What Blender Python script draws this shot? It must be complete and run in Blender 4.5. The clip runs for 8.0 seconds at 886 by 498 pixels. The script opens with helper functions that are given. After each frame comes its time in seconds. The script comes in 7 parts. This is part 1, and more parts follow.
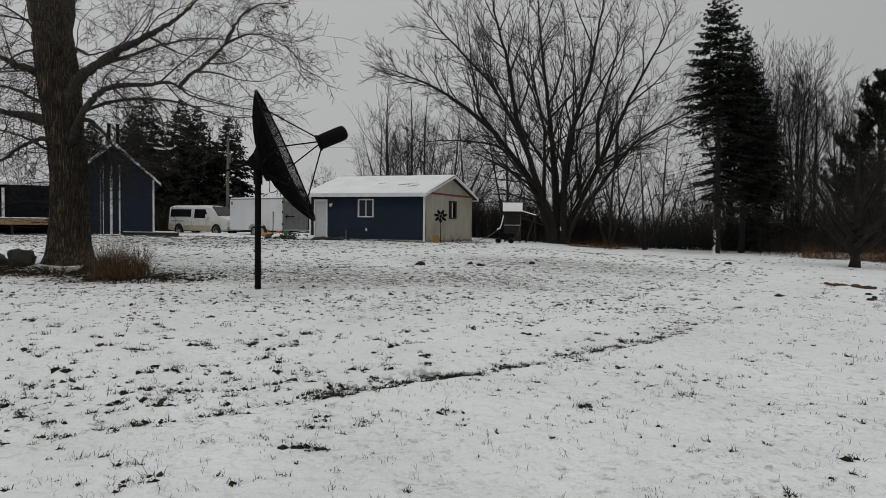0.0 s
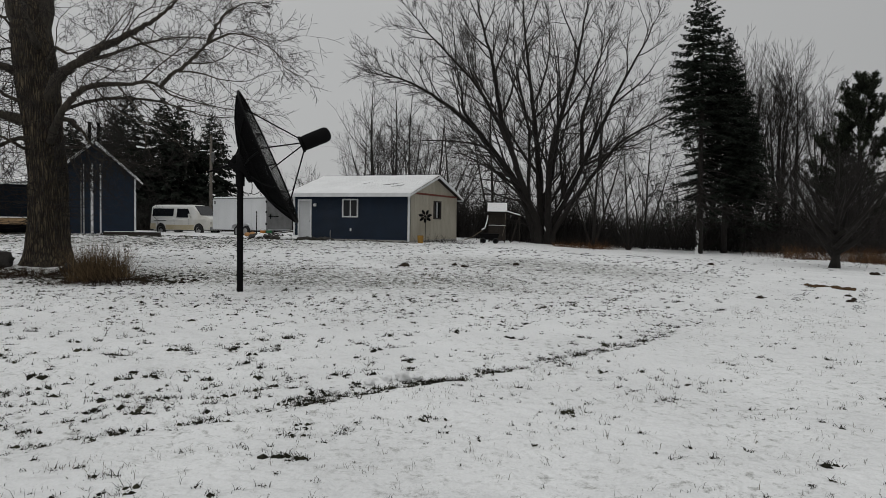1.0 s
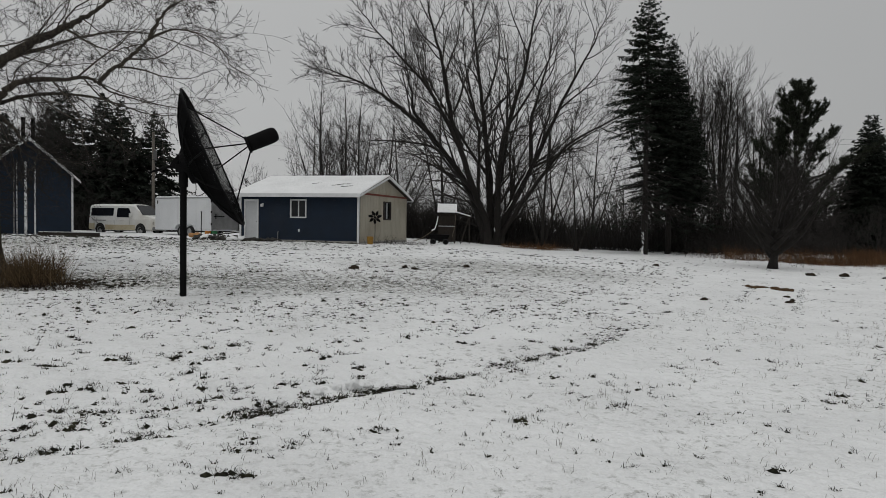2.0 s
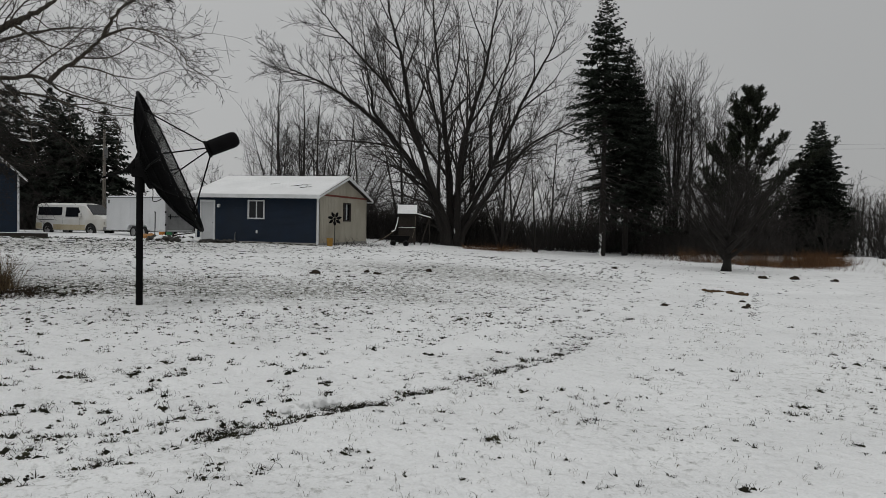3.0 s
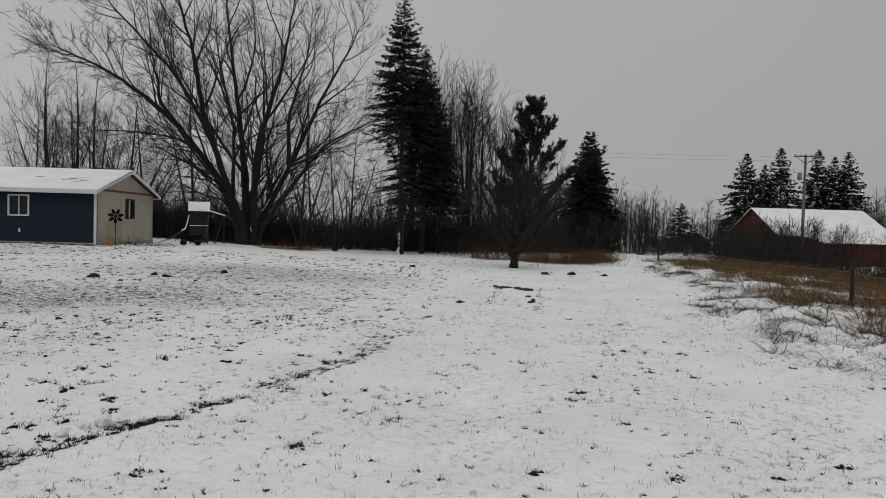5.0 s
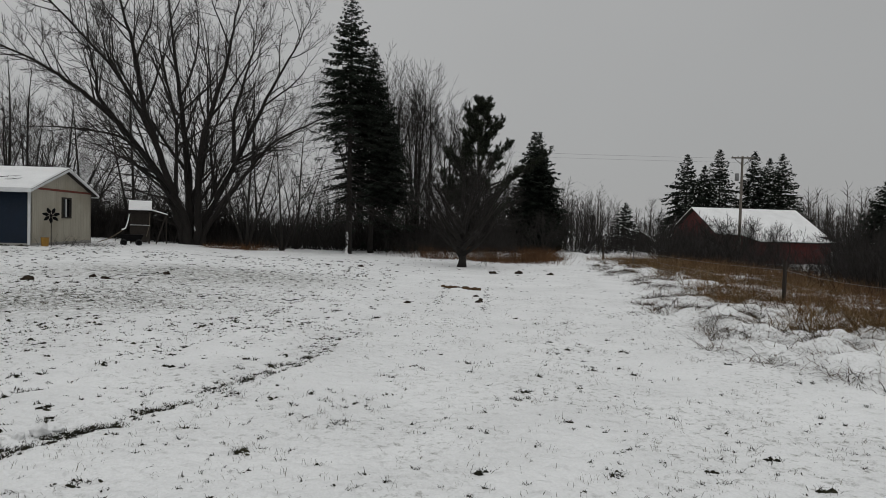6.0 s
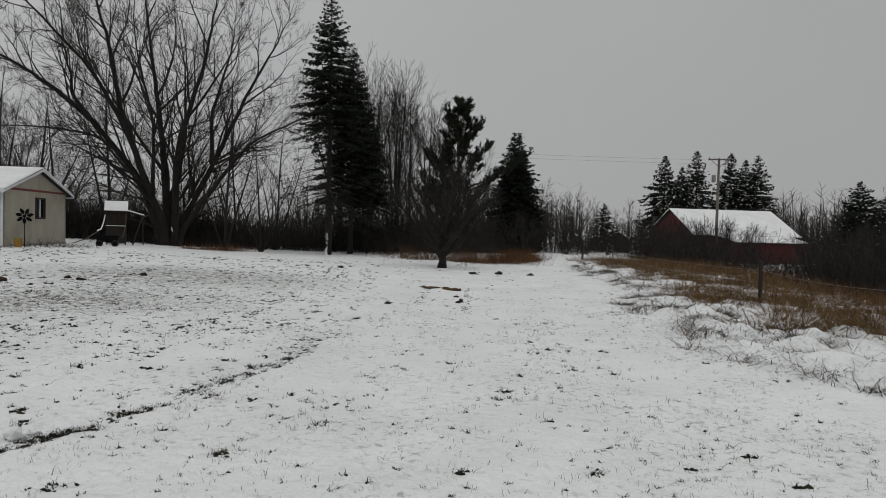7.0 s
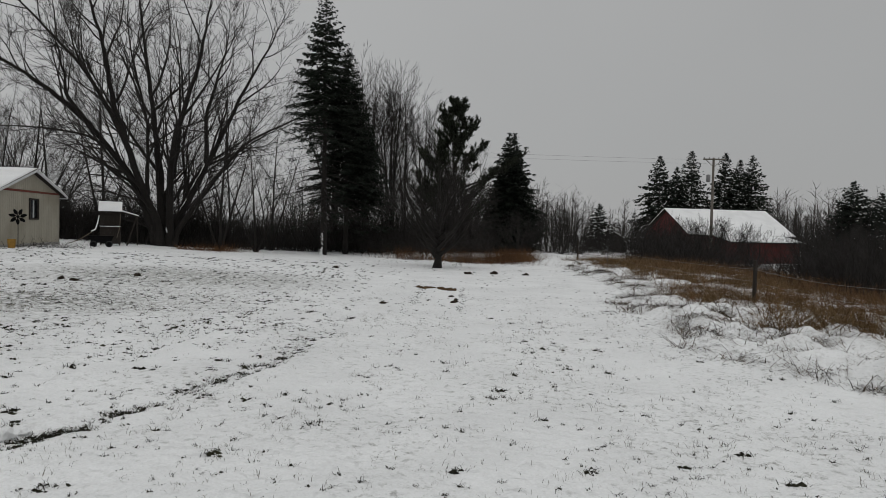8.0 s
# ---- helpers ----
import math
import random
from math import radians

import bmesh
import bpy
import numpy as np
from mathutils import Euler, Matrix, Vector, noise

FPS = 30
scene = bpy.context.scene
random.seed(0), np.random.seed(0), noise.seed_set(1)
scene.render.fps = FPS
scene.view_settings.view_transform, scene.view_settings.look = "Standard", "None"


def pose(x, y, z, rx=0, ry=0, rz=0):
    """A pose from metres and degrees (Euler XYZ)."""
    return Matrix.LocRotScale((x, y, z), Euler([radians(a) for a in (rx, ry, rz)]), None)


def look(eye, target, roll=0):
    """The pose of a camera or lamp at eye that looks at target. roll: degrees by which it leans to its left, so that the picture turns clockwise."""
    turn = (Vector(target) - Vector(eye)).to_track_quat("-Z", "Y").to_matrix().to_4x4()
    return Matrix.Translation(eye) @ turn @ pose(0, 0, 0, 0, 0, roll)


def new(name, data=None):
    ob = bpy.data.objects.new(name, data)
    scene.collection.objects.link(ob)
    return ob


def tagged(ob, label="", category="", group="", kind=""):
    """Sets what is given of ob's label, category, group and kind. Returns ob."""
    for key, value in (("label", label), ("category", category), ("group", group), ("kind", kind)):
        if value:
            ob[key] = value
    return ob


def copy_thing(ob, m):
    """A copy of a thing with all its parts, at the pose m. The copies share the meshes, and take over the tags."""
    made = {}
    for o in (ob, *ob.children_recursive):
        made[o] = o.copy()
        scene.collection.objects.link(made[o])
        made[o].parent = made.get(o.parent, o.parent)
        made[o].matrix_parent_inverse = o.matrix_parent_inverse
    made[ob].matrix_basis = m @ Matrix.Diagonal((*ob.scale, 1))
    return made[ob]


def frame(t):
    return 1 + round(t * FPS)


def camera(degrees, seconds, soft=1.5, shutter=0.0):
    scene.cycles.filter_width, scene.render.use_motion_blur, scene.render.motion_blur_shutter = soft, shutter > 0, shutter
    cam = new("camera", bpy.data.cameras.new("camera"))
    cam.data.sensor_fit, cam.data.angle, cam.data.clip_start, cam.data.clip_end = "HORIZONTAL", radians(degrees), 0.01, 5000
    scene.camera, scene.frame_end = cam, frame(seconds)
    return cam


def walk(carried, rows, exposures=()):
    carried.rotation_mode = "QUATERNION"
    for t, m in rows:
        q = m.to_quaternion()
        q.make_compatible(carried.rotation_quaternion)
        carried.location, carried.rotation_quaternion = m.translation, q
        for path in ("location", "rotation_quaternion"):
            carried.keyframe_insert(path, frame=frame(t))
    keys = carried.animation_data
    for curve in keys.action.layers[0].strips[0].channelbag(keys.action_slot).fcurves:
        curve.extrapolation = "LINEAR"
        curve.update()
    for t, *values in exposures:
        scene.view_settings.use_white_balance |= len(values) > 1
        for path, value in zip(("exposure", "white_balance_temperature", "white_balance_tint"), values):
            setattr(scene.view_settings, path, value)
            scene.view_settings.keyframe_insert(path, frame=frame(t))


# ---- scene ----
cam = camera(64.8, 8.0, soft=0.65)
PATH = [
    (0, (0.566, 1.007, 1.015), (0.533, 3.005, 0.941), 0.7),
    (0.5, (0.587, 1.038, 1.038), (0.565, 3.037, 0.964), 0.7),
    (1, (0.588, 1.046, 1.075), (0.598, 3.044, 0.999), 0.8),
    (1.5, (0.59, 1.074, 1.116), (0.694, 3.07, 1.04), 0.9),
    (1.7, (0.594, 1.102, 1.115), (0.713, 3.097, 1.04), 0.9),
    (2.8, (0.456, 1.314, 1.262), (0.717, 3.295, 1.188), 1.2),
    (3, (0.454, 1.277, 1.29), (0.727, 3.257, 1.215), 1.2),
    (3.5, (0.416, 1.274, 1.332), (0.817, 3.232, 1.259), 1.4),
    (4, (0.334, 1.324, 1.39), (0.821, 3.262, 1.317), 1.5),
    (4.5, (0.441, 1.269, 1.32), (1.101, 3.156, 1.251), 1.3),
    (5, (0.408, 1.269, 1.34), (1.228, 3.091, 1.273), 1.5),
    (5.2, (0.41, 1.219, 1.356), (1.272, 3.022, 1.29), 1.5),
    (6.3, (0.411, 1.203, 1.387), (1.381, 2.951, 1.321), 1.5),
    (6.5, (0.421, 1.231, 1.373), (1.403, 2.972, 1.309), 1.5),
    (7, (0.401, 1.212, 1.376), (1.402, 2.942, 1.313), 1.5),
    (7.5, (0.408, 1.228, 1.368), (1.417, 2.954, 1.306), 1.4),
    (8, (0.424, 1.211, 1.362), (1.436, 2.935, 1.3), 1.4),
]
walk(cam, [(t, look(eye, goal, roll)) for t, eye, goal, roll in PATH])

# ---- world and light: a flat overcast winter sky ----
world = bpy.data.worlds.new("world")
scene.world = world
world.use_nodes = True
wn, wl = world.node_tree.nodes, world.node_tree.links
wn.clear()
w_out = wn.new("ShaderNodeOutputWorld")
w_bg = wn.new("ShaderNodeBackground")
w_sky = wn.new("ShaderNodeTexSky")
w_sky.sky_type, w_sky.sun_disc = "NISHITA", False
w_sky.sun_elevation, w_sky.sun_rotation = radians(38), radians(200)
w_mix = wn.new("ShaderNodeMix")
w_mix.data_type = "RGBA"
w_mix.inputs[0].default_value = 0.985
w_co = wn.new("ShaderNodeTexCoord")
w_sep = wn.new("ShaderNodeSeparateXYZ")
w_ramp = wn.new("ShaderNodeValToRGB")
w_ramp.color_ramp.elements[0].position, w_ramp.color_ramp.elements[0].color = 0.0, (4.4, 4.43, 4.44, 1)
w_ramp.color_ramp.elements[1].position, w_ramp.color_ramp.elements[1].color = 1.0, (7.6, 7.7, 7.75, 1)
for p, c in ((0.14, 4.55), (0.34, 4.68), (0.55, 5.8)):
    e = w_ramp.color_ramp.elements.new(p)
    e.color = (c * 0.99, c, c * 1.0, 1)
w_noise = wn.new("ShaderNodeTexNoise")
w_noise.inputs["Scale"].default_value, w_noise.inputs["Detail"].default_value = 1.6, 4
w_vary = wn.new("ShaderNodeMapRange")
w_vary.inputs[3].default_value, w_vary.inputs[4].default_value = 0.92, 1.08
w_mul = wn.new("ShaderNodeMix")
w_mul.data_type, w_mul.blend_type = "RGBA", "MULTIPLY"
w_mul.inputs[0].default_value = 1.0
wl.new(w_co.outputs["Generated"], w_sep.inputs[0])
wl.new(w_sep.outputs[2], w_ramp.inputs[0])
wl.new(w_co.outputs["Generated"], w_noise.inputs["Vector"])
wl.new(w_noise.outputs[0], w_vary.inputs[0])
w_side = wn.new("ShaderNodeMapRange")
w_side.inputs[1].default_value, w_side.inputs[2].default_value = -0.5, 0.8
w_side.inputs[3].default_value, w_side.inputs[4].default_value = 1.25, 0.98
w_both = wn.new("ShaderNodeMath")
w_both.operation = "MULTIPLY"
wl.new(w_sep.outputs[0], w_side.inputs[0])
wl.new(w_side.outputs[0], w_both.inputs[0])
wl.new(w_vary.outputs[0], w_both.inputs[1])
wl.new(w_ramp.outputs[0], w_mul.inputs[6])
wl.new(w_both.outputs[0], w_mul.inputs[7])
wl.new(w_sky.outputs[0], w_mix.inputs[6])
wl.new(w_mul.outputs[2], w_mix.inputs[7])
wl.new(w_mix.outputs[2], w_bg.inputs[0])
w_bg.inputs[1].default_value = 0.0815
wl.new(w_bg.outputs[0], w_out.inputs[0])

sun = new("sun", bpy.data.lights.new("sun", "SUN"))
sun.data.energy, sun.data.angle, sun.data.color = 0.42, radians(40), (1.0, 0.985, 0.96)
sun.matrix_world = look((0, 0, 30), (6, 14, 0))
scene.view_settings.exposure = 0.0


# ---- materials ----
def material(name, color, color2=None, rough=0.8, scale=4.0, fine=60.0, bump=0.3, metal=0.0, dist=0.02,
             stretch=(1, 1, 1), spec=0.4, vary=0.25, stain=None, stain_amount=0.35, island=0.0):
    """Two scales of variation in colour, fine relief, and variation from object to object."""
    m = bpy.data.materials.new(name)
    m.use_nodes = True
    n, l = m.node_tree.nodes, m.node_tree.links
    b = n["Principled BSDF"]
    co = n.new("ShaderNodeTexCoord")
    mp = n.new("ShaderNodeMapping")
    mp.inputs["Scale"].default_value = stretch
    l.new(co.outputs["Object"], mp.inputs[0])
    big = n.new("ShaderNodeTexNoise")
    big.inputs["Scale"].default_value, big.inputs["Detail"].default_value = scale, 5
    small = n.new("ShaderNodeTexNoise")
    small.inputs["Scale"].default_value, small.inputs["Detail"].default_value = fine, 4
    l.new(mp.outputs[0], big.inputs["Vector"])
    l.new(mp.outputs[0], small.inputs["Vector"])
    add = n.new("ShaderNodeMath")
    add.operation = "MULTIPLY_ADD"
    add.inputs[1].default_value = 0.45
    l.new(small.outputs[0], add.inputs[0])
    half = n.new("ShaderNodeMath")
    half.operation = "MULTIPLY"
    half.inputs[1].default_value = 0.55
    l.new(big.outputs[0], half.inputs[0])
    l.new(half.outputs[0], add.inputs[2])
    ramp = n.new("ShaderNodeValToRGB")
    c2 = color2 or tuple(c * (1 - vary) for c in color)
    ramp.color_ramp.elements[0].position, ramp.color_ramp.elements[0].color = 0.36, (*c2, 1)
    ramp.color_ramp.elements[1].position, ramp.color_ramp.elements[1].color = 0.64, (*color, 1)
    l.new(add.outputs[0], ramp.inputs[0])
    out = ramp.outputs[0]
    info = n.new("ShaderNodeObjectInfo")
    rnd = n.new("ShaderNodeMapRange")
    rnd.inputs[3].default_value, rnd.inputs[4].default_value = 1 - vary * 0.4, 1 + vary * 0.4
    l.new(info.outputs["Random"], rnd.inputs[0])
    mul = n.new("ShaderNodeMix")
    mul.data_type, mul.blend_type = "RGBA", "MULTIPLY"
    mul.inputs[0].default_value = 1.0
    l.new(out, mul.inputs[6])
    l.new(rnd.outputs[0], mul.inputs[7])
    out = mul.outputs[2]
    if island:
        geo = n.new("ShaderNodeNewGeometry")
        spread = n.new("ShaderNodeMapRange")
        spread.inputs[3].default_value, spread.inputs[4].default_value = 1 - island, 1 + island
        l.new(geo.outputs["Random Per Island"], spread.inputs[0])
        each = n.new("ShaderNodeMix")
        each.data_type, each.blend_type = "RGBA", "MULTIPLY"
        each.inputs[0].default_value = 1.0
        l.new(out, each.inputs[6])
        l.new(spread.outputs[0], each.inputs[7])
        out = each.outputs[2]
    if stain:
        sn = n.new("ShaderNodeTexNoise")
        sn.inputs["Scale"].default_value, sn.inputs["Detail"].default_value = scale * 0.37, 7
        l.new(co.outputs["Object"], sn.inputs["Vector"])
        sr = n.new("ShaderNodeMapRange")
        sr.inputs[1].default_value, sr.inputs[2].default_value = 0.5, 0.72
        sr.inputs[4].default_value = stain_amount
        l.new(sn.outputs[0], sr.inputs[0])
        sm = n.new("ShaderNodeMix")
        sm.data_type = "RGBA"
        l.new(sr.outputs[0], sm.inputs[0])
        l.new(out, sm.inputs[6])
        sm.inputs[7].default_value = (*stain, 1)
        out = sm.outputs[2]
    l.new(out, b.inputs["Base Color"])
    rr = n.new("ShaderNodeMapRange")
    rr.inputs[3].default_value, rr.inputs[4].default_value = max(0.02, rough - 0.1), min(1, rough + 0.1)
    l.new(big.outputs[0], rr.inputs[0])
    l.new(rr.outputs[0], b.inputs["Roughness"])
    b.inputs["Metallic"].default_value = metal
    b.inputs["Specular IOR Level"].default_value = spec
    if bump:
        bp = n.new("ShaderNodeBump")
        bp.inputs["Strength"].default_value, bp.inputs["Distance"].default_value = bump, dist
        l.new(add.outputs[0], bp.inputs["Height"])
        l.new(bp.outputs[0], b.inputs["Normal"])
    return m


def snow_material(name):
    m = material(name, (0.825, 0.832, 0.832), (0.71, 0.716, 0.717), rough=0.75, scale=0.9, fine=38, bump=0.35, dist=0.02, vary=0.05, spec=0.25)
    # soft lumps a hand wide over the fine grain
    n, l = m.node_tree.nodes, m.node_tree.links
    b = n["Principled BSDF"]
    co = n.new("ShaderNodeTexCoord")
    lumps = n.new("ShaderNodeTexNoise")
    lumps.inputs["Scale"].default_value, lumps.inputs["Detail"].default_value = 6.5, 4
    l.new(co.outputs["Object"], lumps.inputs["Vector"])
    bp = n.new("ShaderNodeBump")
    bp.inputs["Strength"].default_value, bp.inputs["Distance"].default_value = 0.9, 0.10
    l.new(lumps.outputs[0], bp.inputs["Height"])
    l.new(b.inputs["Normal"].links[0].from_socket, bp.inputs["Normal"])
    l.new(bp.outputs[0], b.inputs["Normal"])
    return m


SNOW = snow_material("snow")


def thin_snow_material(name):
    """Snow so thin that grass tips grey it here and there."""
    m = snow_material(name)
    n, l = m.node_tree.nodes, m.node_tree.links
    b = n["Principled BSDF"]
    co = n.new("ShaderNodeTexCoord")
    tips = n.new("ShaderNodeTexNoise")
    tips.inputs["Scale"].default_value, tips.inputs["Detail"].default_value, tips.inputs["Roughness"].default_value = 9.0, 7, 0.75
    patches = n.new("ShaderNodeTexNoise")
    patches.inputs["Scale"].default_value, patches.inputs["Detail"].default_value = 0.55, 4
    for t in (tips, patches):
        l.new(co.outputs["Object"], t.inputs["Vector"])
    a = n.new("ShaderNodeMapRange")
    a.inputs[1].default_value, a.inputs[2].default_value = 0.53, 0.68
    c = n.new("ShaderNodeMapRange")
    c.inputs[1].default_value, c.inputs[2].default_value, c.inputs[4].default_value = 0.38, 0.62, 0.75
    l.new(tips.outputs[0], a.inputs[0])
    l.new(patches.outputs[0], c.inputs[0])
    both = n.new("ShaderNodeMath")
    both.operation = "MULTIPLY"
    l.new(a.outputs[0], both.inputs[0])
    l.new(c.outputs[0], both.inputs[1])
    # worn lawn where the snow lies thinnest: round the dish and before the drive
    close = n.new("ShaderNodeMapRange")
    close.inputs[1].default_value, close.inputs[2].default_value, close.inputs[4].default_value = 0.42, 0.58, 1.0
    l.new(tips.outputs[0], close.inputs[0])
    fac = both.outputs[0]
    for centre, size in (((-1.2, 17.0, 0), (5.5, 2.3, 1)), ((-13, 33, 0), (13, 7, 1)), ((-7.5, 16.8, 0), (3.5, 1.8, 1)), ((4.0, 23.0, 0), (5.0, 4.0, 1))):
        at = n.new("ShaderNodeMapping")
        at.vector_type = "TEXTURE"
        at.inputs["Location"].default_value, at.inputs["Scale"].default_value = centre, size
        flat = n.new("ShaderNodeVectorMath")
        flat.operation = "MULTIPLY"
        flat.inputs[1].default_value = (1, 1, 0)
        far = n.new("ShaderNodeVectorMath")
        far.operation = "LENGTH"
        zone = n.new("ShaderNodeMapRange")
        zone.inputs[1].default_value, zone.inputs[2].default_value, zone.inputs[3].default_value, zone.inputs[4].default_value = 0.3, 1.25, 0.85, 0.0
        l.new(co.outputs["Object"], at.inputs[0])
        l.new(at.outputs[0], flat.inputs[0])
        l.new(flat.outputs[0], far.inputs[0])
        l.new(far.outputs["Value"], zone.inputs[0])
        add = n.new("ShaderNodeMath")
        add.operation = "MULTIPLY_ADD"
        add.use_clamp = True
        l.new(zone.outputs[0], add.inputs[0])
        l.new(close.outputs[0], add.inputs[1])
        l.new(fac, add.inputs[2])
        fac = add.outputs[0]
    mix = n.new("ShaderNodeMix")
    mix.data_type = "RGBA"
    l.new(fac, mix.inputs[0])
    l.new(b.inputs["Base Color"].links[0].from_socket, mix.inputs[6])
    mix.inputs[7].default_value = (0.10, 0.10, 0.075, 1)
    l.new(mix.outputs[2], b.inputs["Base Color"])
    return m


SNOW_THIN = thin_snow_material("thin snow over turf")
BARK = material("grey brown bark", (0.080, 0.067, 0.052), (0.020, 0.016, 0.0125), rough=0.95, scale=9, fine=55, bump=1.0, dist=0.05, stretch=(1.6, 1.6, 0.35), stain=(0.05, 0.052, 0.032), stain_amount=0.25)
def bark_material(name, ridge, crack):
    """Long furrows between raised plates of bark."""
    m = material(name, ridge, crack, rough=0.95, scale=3, fine=45, bump=0.0)
    n, l = m.node_tree.nodes, m.node_tree.links
    b = n["Principled BSDF"]
    co = n.new("ShaderNodeTexCoord")
    warp = n.new("ShaderNodeTexNoise")
    warp.inputs["Scale"].default_value = 3.0
    mixv = n.new("ShaderNodeMix")
    mixv.data_type, mixv.blend_type = "RGBA", "ADD"
    mixv.inputs[0].default_value = 0.09
    mp = n.new("ShaderNodeMapping")
    mp.inputs["Scale"].default_value = (1, 1, 0.10)
    vor = n.new("ShaderNodeTexVoronoi")
    vor.feature = "DISTANCE_TO_EDGE"
    vor.inputs["Scale"].default_value = 20
    l.new(co.outputs["Object"], warp.inputs["Vector"])
    l.new(co.outputs["Object"], mixv.inputs[6])
    l.new(warp.outputs[1], mixv.inputs[7])
    l.new(mixv.outputs[2], mp.inputs[0])
    l.new(mp.outputs[0], vor.inputs["Vector"])
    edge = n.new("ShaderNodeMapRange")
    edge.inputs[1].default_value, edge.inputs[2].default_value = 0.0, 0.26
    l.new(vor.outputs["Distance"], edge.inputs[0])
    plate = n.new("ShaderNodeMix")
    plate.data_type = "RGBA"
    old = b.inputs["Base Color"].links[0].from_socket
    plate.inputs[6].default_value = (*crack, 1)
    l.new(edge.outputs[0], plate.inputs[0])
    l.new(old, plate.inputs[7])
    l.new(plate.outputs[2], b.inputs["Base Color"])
    bp = n.new("ShaderNodeBump")
    bp.inputs["Strength"].default_value, bp.inputs["Distance"].default_value = 1.0, 0.05
    l.new(edge.outputs[0], bp.inputs["Height"])
    l.new(bp.outputs[0], b.inputs["Normal"])
    return m


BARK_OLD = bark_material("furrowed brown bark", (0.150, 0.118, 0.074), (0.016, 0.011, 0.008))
BARK_DARK = material("dark bark", (0.020, 0.0165, 0.014), (0.008, 0.0068, 0.006), rough=0.95, scale=5, fine=30, bump=0.8, dist=0.03, stretch=(1.5, 1.5, 0.4))
TWIG = material("bare twigs", (0.020, 0.016, 0.0135), (0.009, 0.0075, 0.0065), rough=0.9, scale=2, fine=20, bump=0)
# paler, greyer copy of the twig colour: distance haze is mixed into it
TWIG_HAZED = material("far twigs paled for haze", (0.050, 0.042, 0.037), (0.026, 0.022, 0.020), rough=0.95, scale=0.5, fine=8, bump=0)
NEEDLE = material("dark spruce needles", (0.015, 0.021, 0.014), (0.006, 0.009, 0.006), rough=0.8, scale=1.5, fine=14, bump=0, spec=0.2)
NEEDLE_PINE = material("pine needles", (0.030, 0.036, 0.022), (0.012, 0.016, 0.010), rough=0.8, scale=1.5, fine=14, bump=0, spec=0.2)
GRASS_DARK = material("frosted winter turf", (0.036, 0.035, 0.022), (0.011, 0.011, 0.008), rough=0.95, scale=3, fine=25, bump=0, spec=0.1, island=0.5)
GRASS_PALE = material("pale winter grass", (0.150, 0.128, 0.085), (0.050, 0.043, 0.030), rough=0.95, scale=3, fine=25, bump=0, spec=0.1, island=0.5)
GRASS_OLIVE = material("olive brown weeds", (0.088, 0.063, 0.039), (0.020, 0.015, 0.010), rough=0.95, scale=2, fine=25, bump=0, spec=0.1, island=0.6)
GRASS_BROWN = material("bushy brown weeds", (0.150, 0.105, 0.060), (0.050, 0.034, 0.020), rough=0.95, scale=2, fine=25, bump=0, spec=0.1, island=0.55)
GRASS_BROWN_DARK = material("dark brown dead growth", (0.060, 0.040, 0.026), (0.020, 0.014, 0.010), rough=0.95, scale=0.6, fine=12, bump=0, spec=0.1, island=0.55)
GRASS_DRY = material("dry tan grass", (0.205, 0.138, 0.068), (0.080, 0.050, 0.026), rough=0.9, scale=1.2, fine=20, bump=0, spec=0.1, island=0.5)
GRASS_RUST = material("rusty brown grass", (0.150, 0.080, 0.038), (0.055, 0.030, 0.017), rough=0.9, scale=0.6, fine=12, bump=0, spec=0.1, island=0.55)
SOIL = material("bare soil", (0.13, 0.080, 0.042), (0.035, 0.024, 0.015), rough=1, scale=6, fine=50, bump=1, dist=0.03, spec=0.1)
BLACK_METAL = material("black painted metal", (0.0065, 0.0065, 0.007), (0.004, 0.004, 0.004), rough=0.75, scale=5, fine=60, bump=0.1, spec=0.06)
MESH_BLACK = material("black mesh panel", (0.006, 0.006, 0.0065), (0.004, 0.004, 0.004), rough=0.8, scale=5, fine=200, bump=0.4, dist=0.005, spec=0.05)
SIDING_BLUE = material("dark blue vinyl siding", (0.0080, 0.0175, 0.0350), (0.0048, 0.0105, 0.0210), rough=0.6, scale=1.5, fine=30, bump=0.1, stain=(0.022, 0.028, 0.037), stain_amount=0.25, spec=0.22)
PLY = material("weathered beige plywood siding", (0.36, 0.335, 0.275), (0.28, 0.26, 0.21), rough=0.85, scale=1.6, fine=24, bump=0.25, dist=0.01, stretch=(1, 1, 0.3), stain=(0.20, 0.17, 0.12), stain_amount=0.45)
WHITE_TRIM = material("white painted trim", (0.66, 0.67, 0.68), (0.52, 0.53, 0.53), rough=0.5, scale=2, fine=30, bump=0.1)
RED_TRIM = material("dull red trim", (0.19, 0.042, 0.028), (0.11, 0.03, 0.022), rough=0.8, scale=4, fine=30, bump=0.2)
DOOR_WHITE = material("pale steel door", (0.50, 0.51, 0.52), (0.42, 0.43, 0.44), rough=0.5, scale=1.2, fine=20, bump=0.05)
CONCRETE = material("concrete", (0.30, 0.29, 0.27), (0.18, 0.175, 0.165), rough=0.95, scale=3, fine=40, bump=0.5)
GLASS = material("dark window glass", (0.012, 0.014, 0.017), (0.008, 0.009, 0.011), rough=0.1, scale=1, fine=4, bump=0, spec=0.25)
VAN_WHITE = material("white van paint", (0.70, 0.70, 0.68), (0.62, 0.62, 0.60), rough=0.3, scale=1.1, fine=12, bump=0, stain=(0.36, 0.31, 0.22), stain_amount=0.5)
TRAILER_WHITE = material("white aluminium panel", (0.62, 0.63, 0.64), (0.52, 0.53, 0.54), rough=0.4, scale=0.8, fine=18, bump=0.05, stain=(0.40, 0.38, 0.34), stain_amount=0.4)
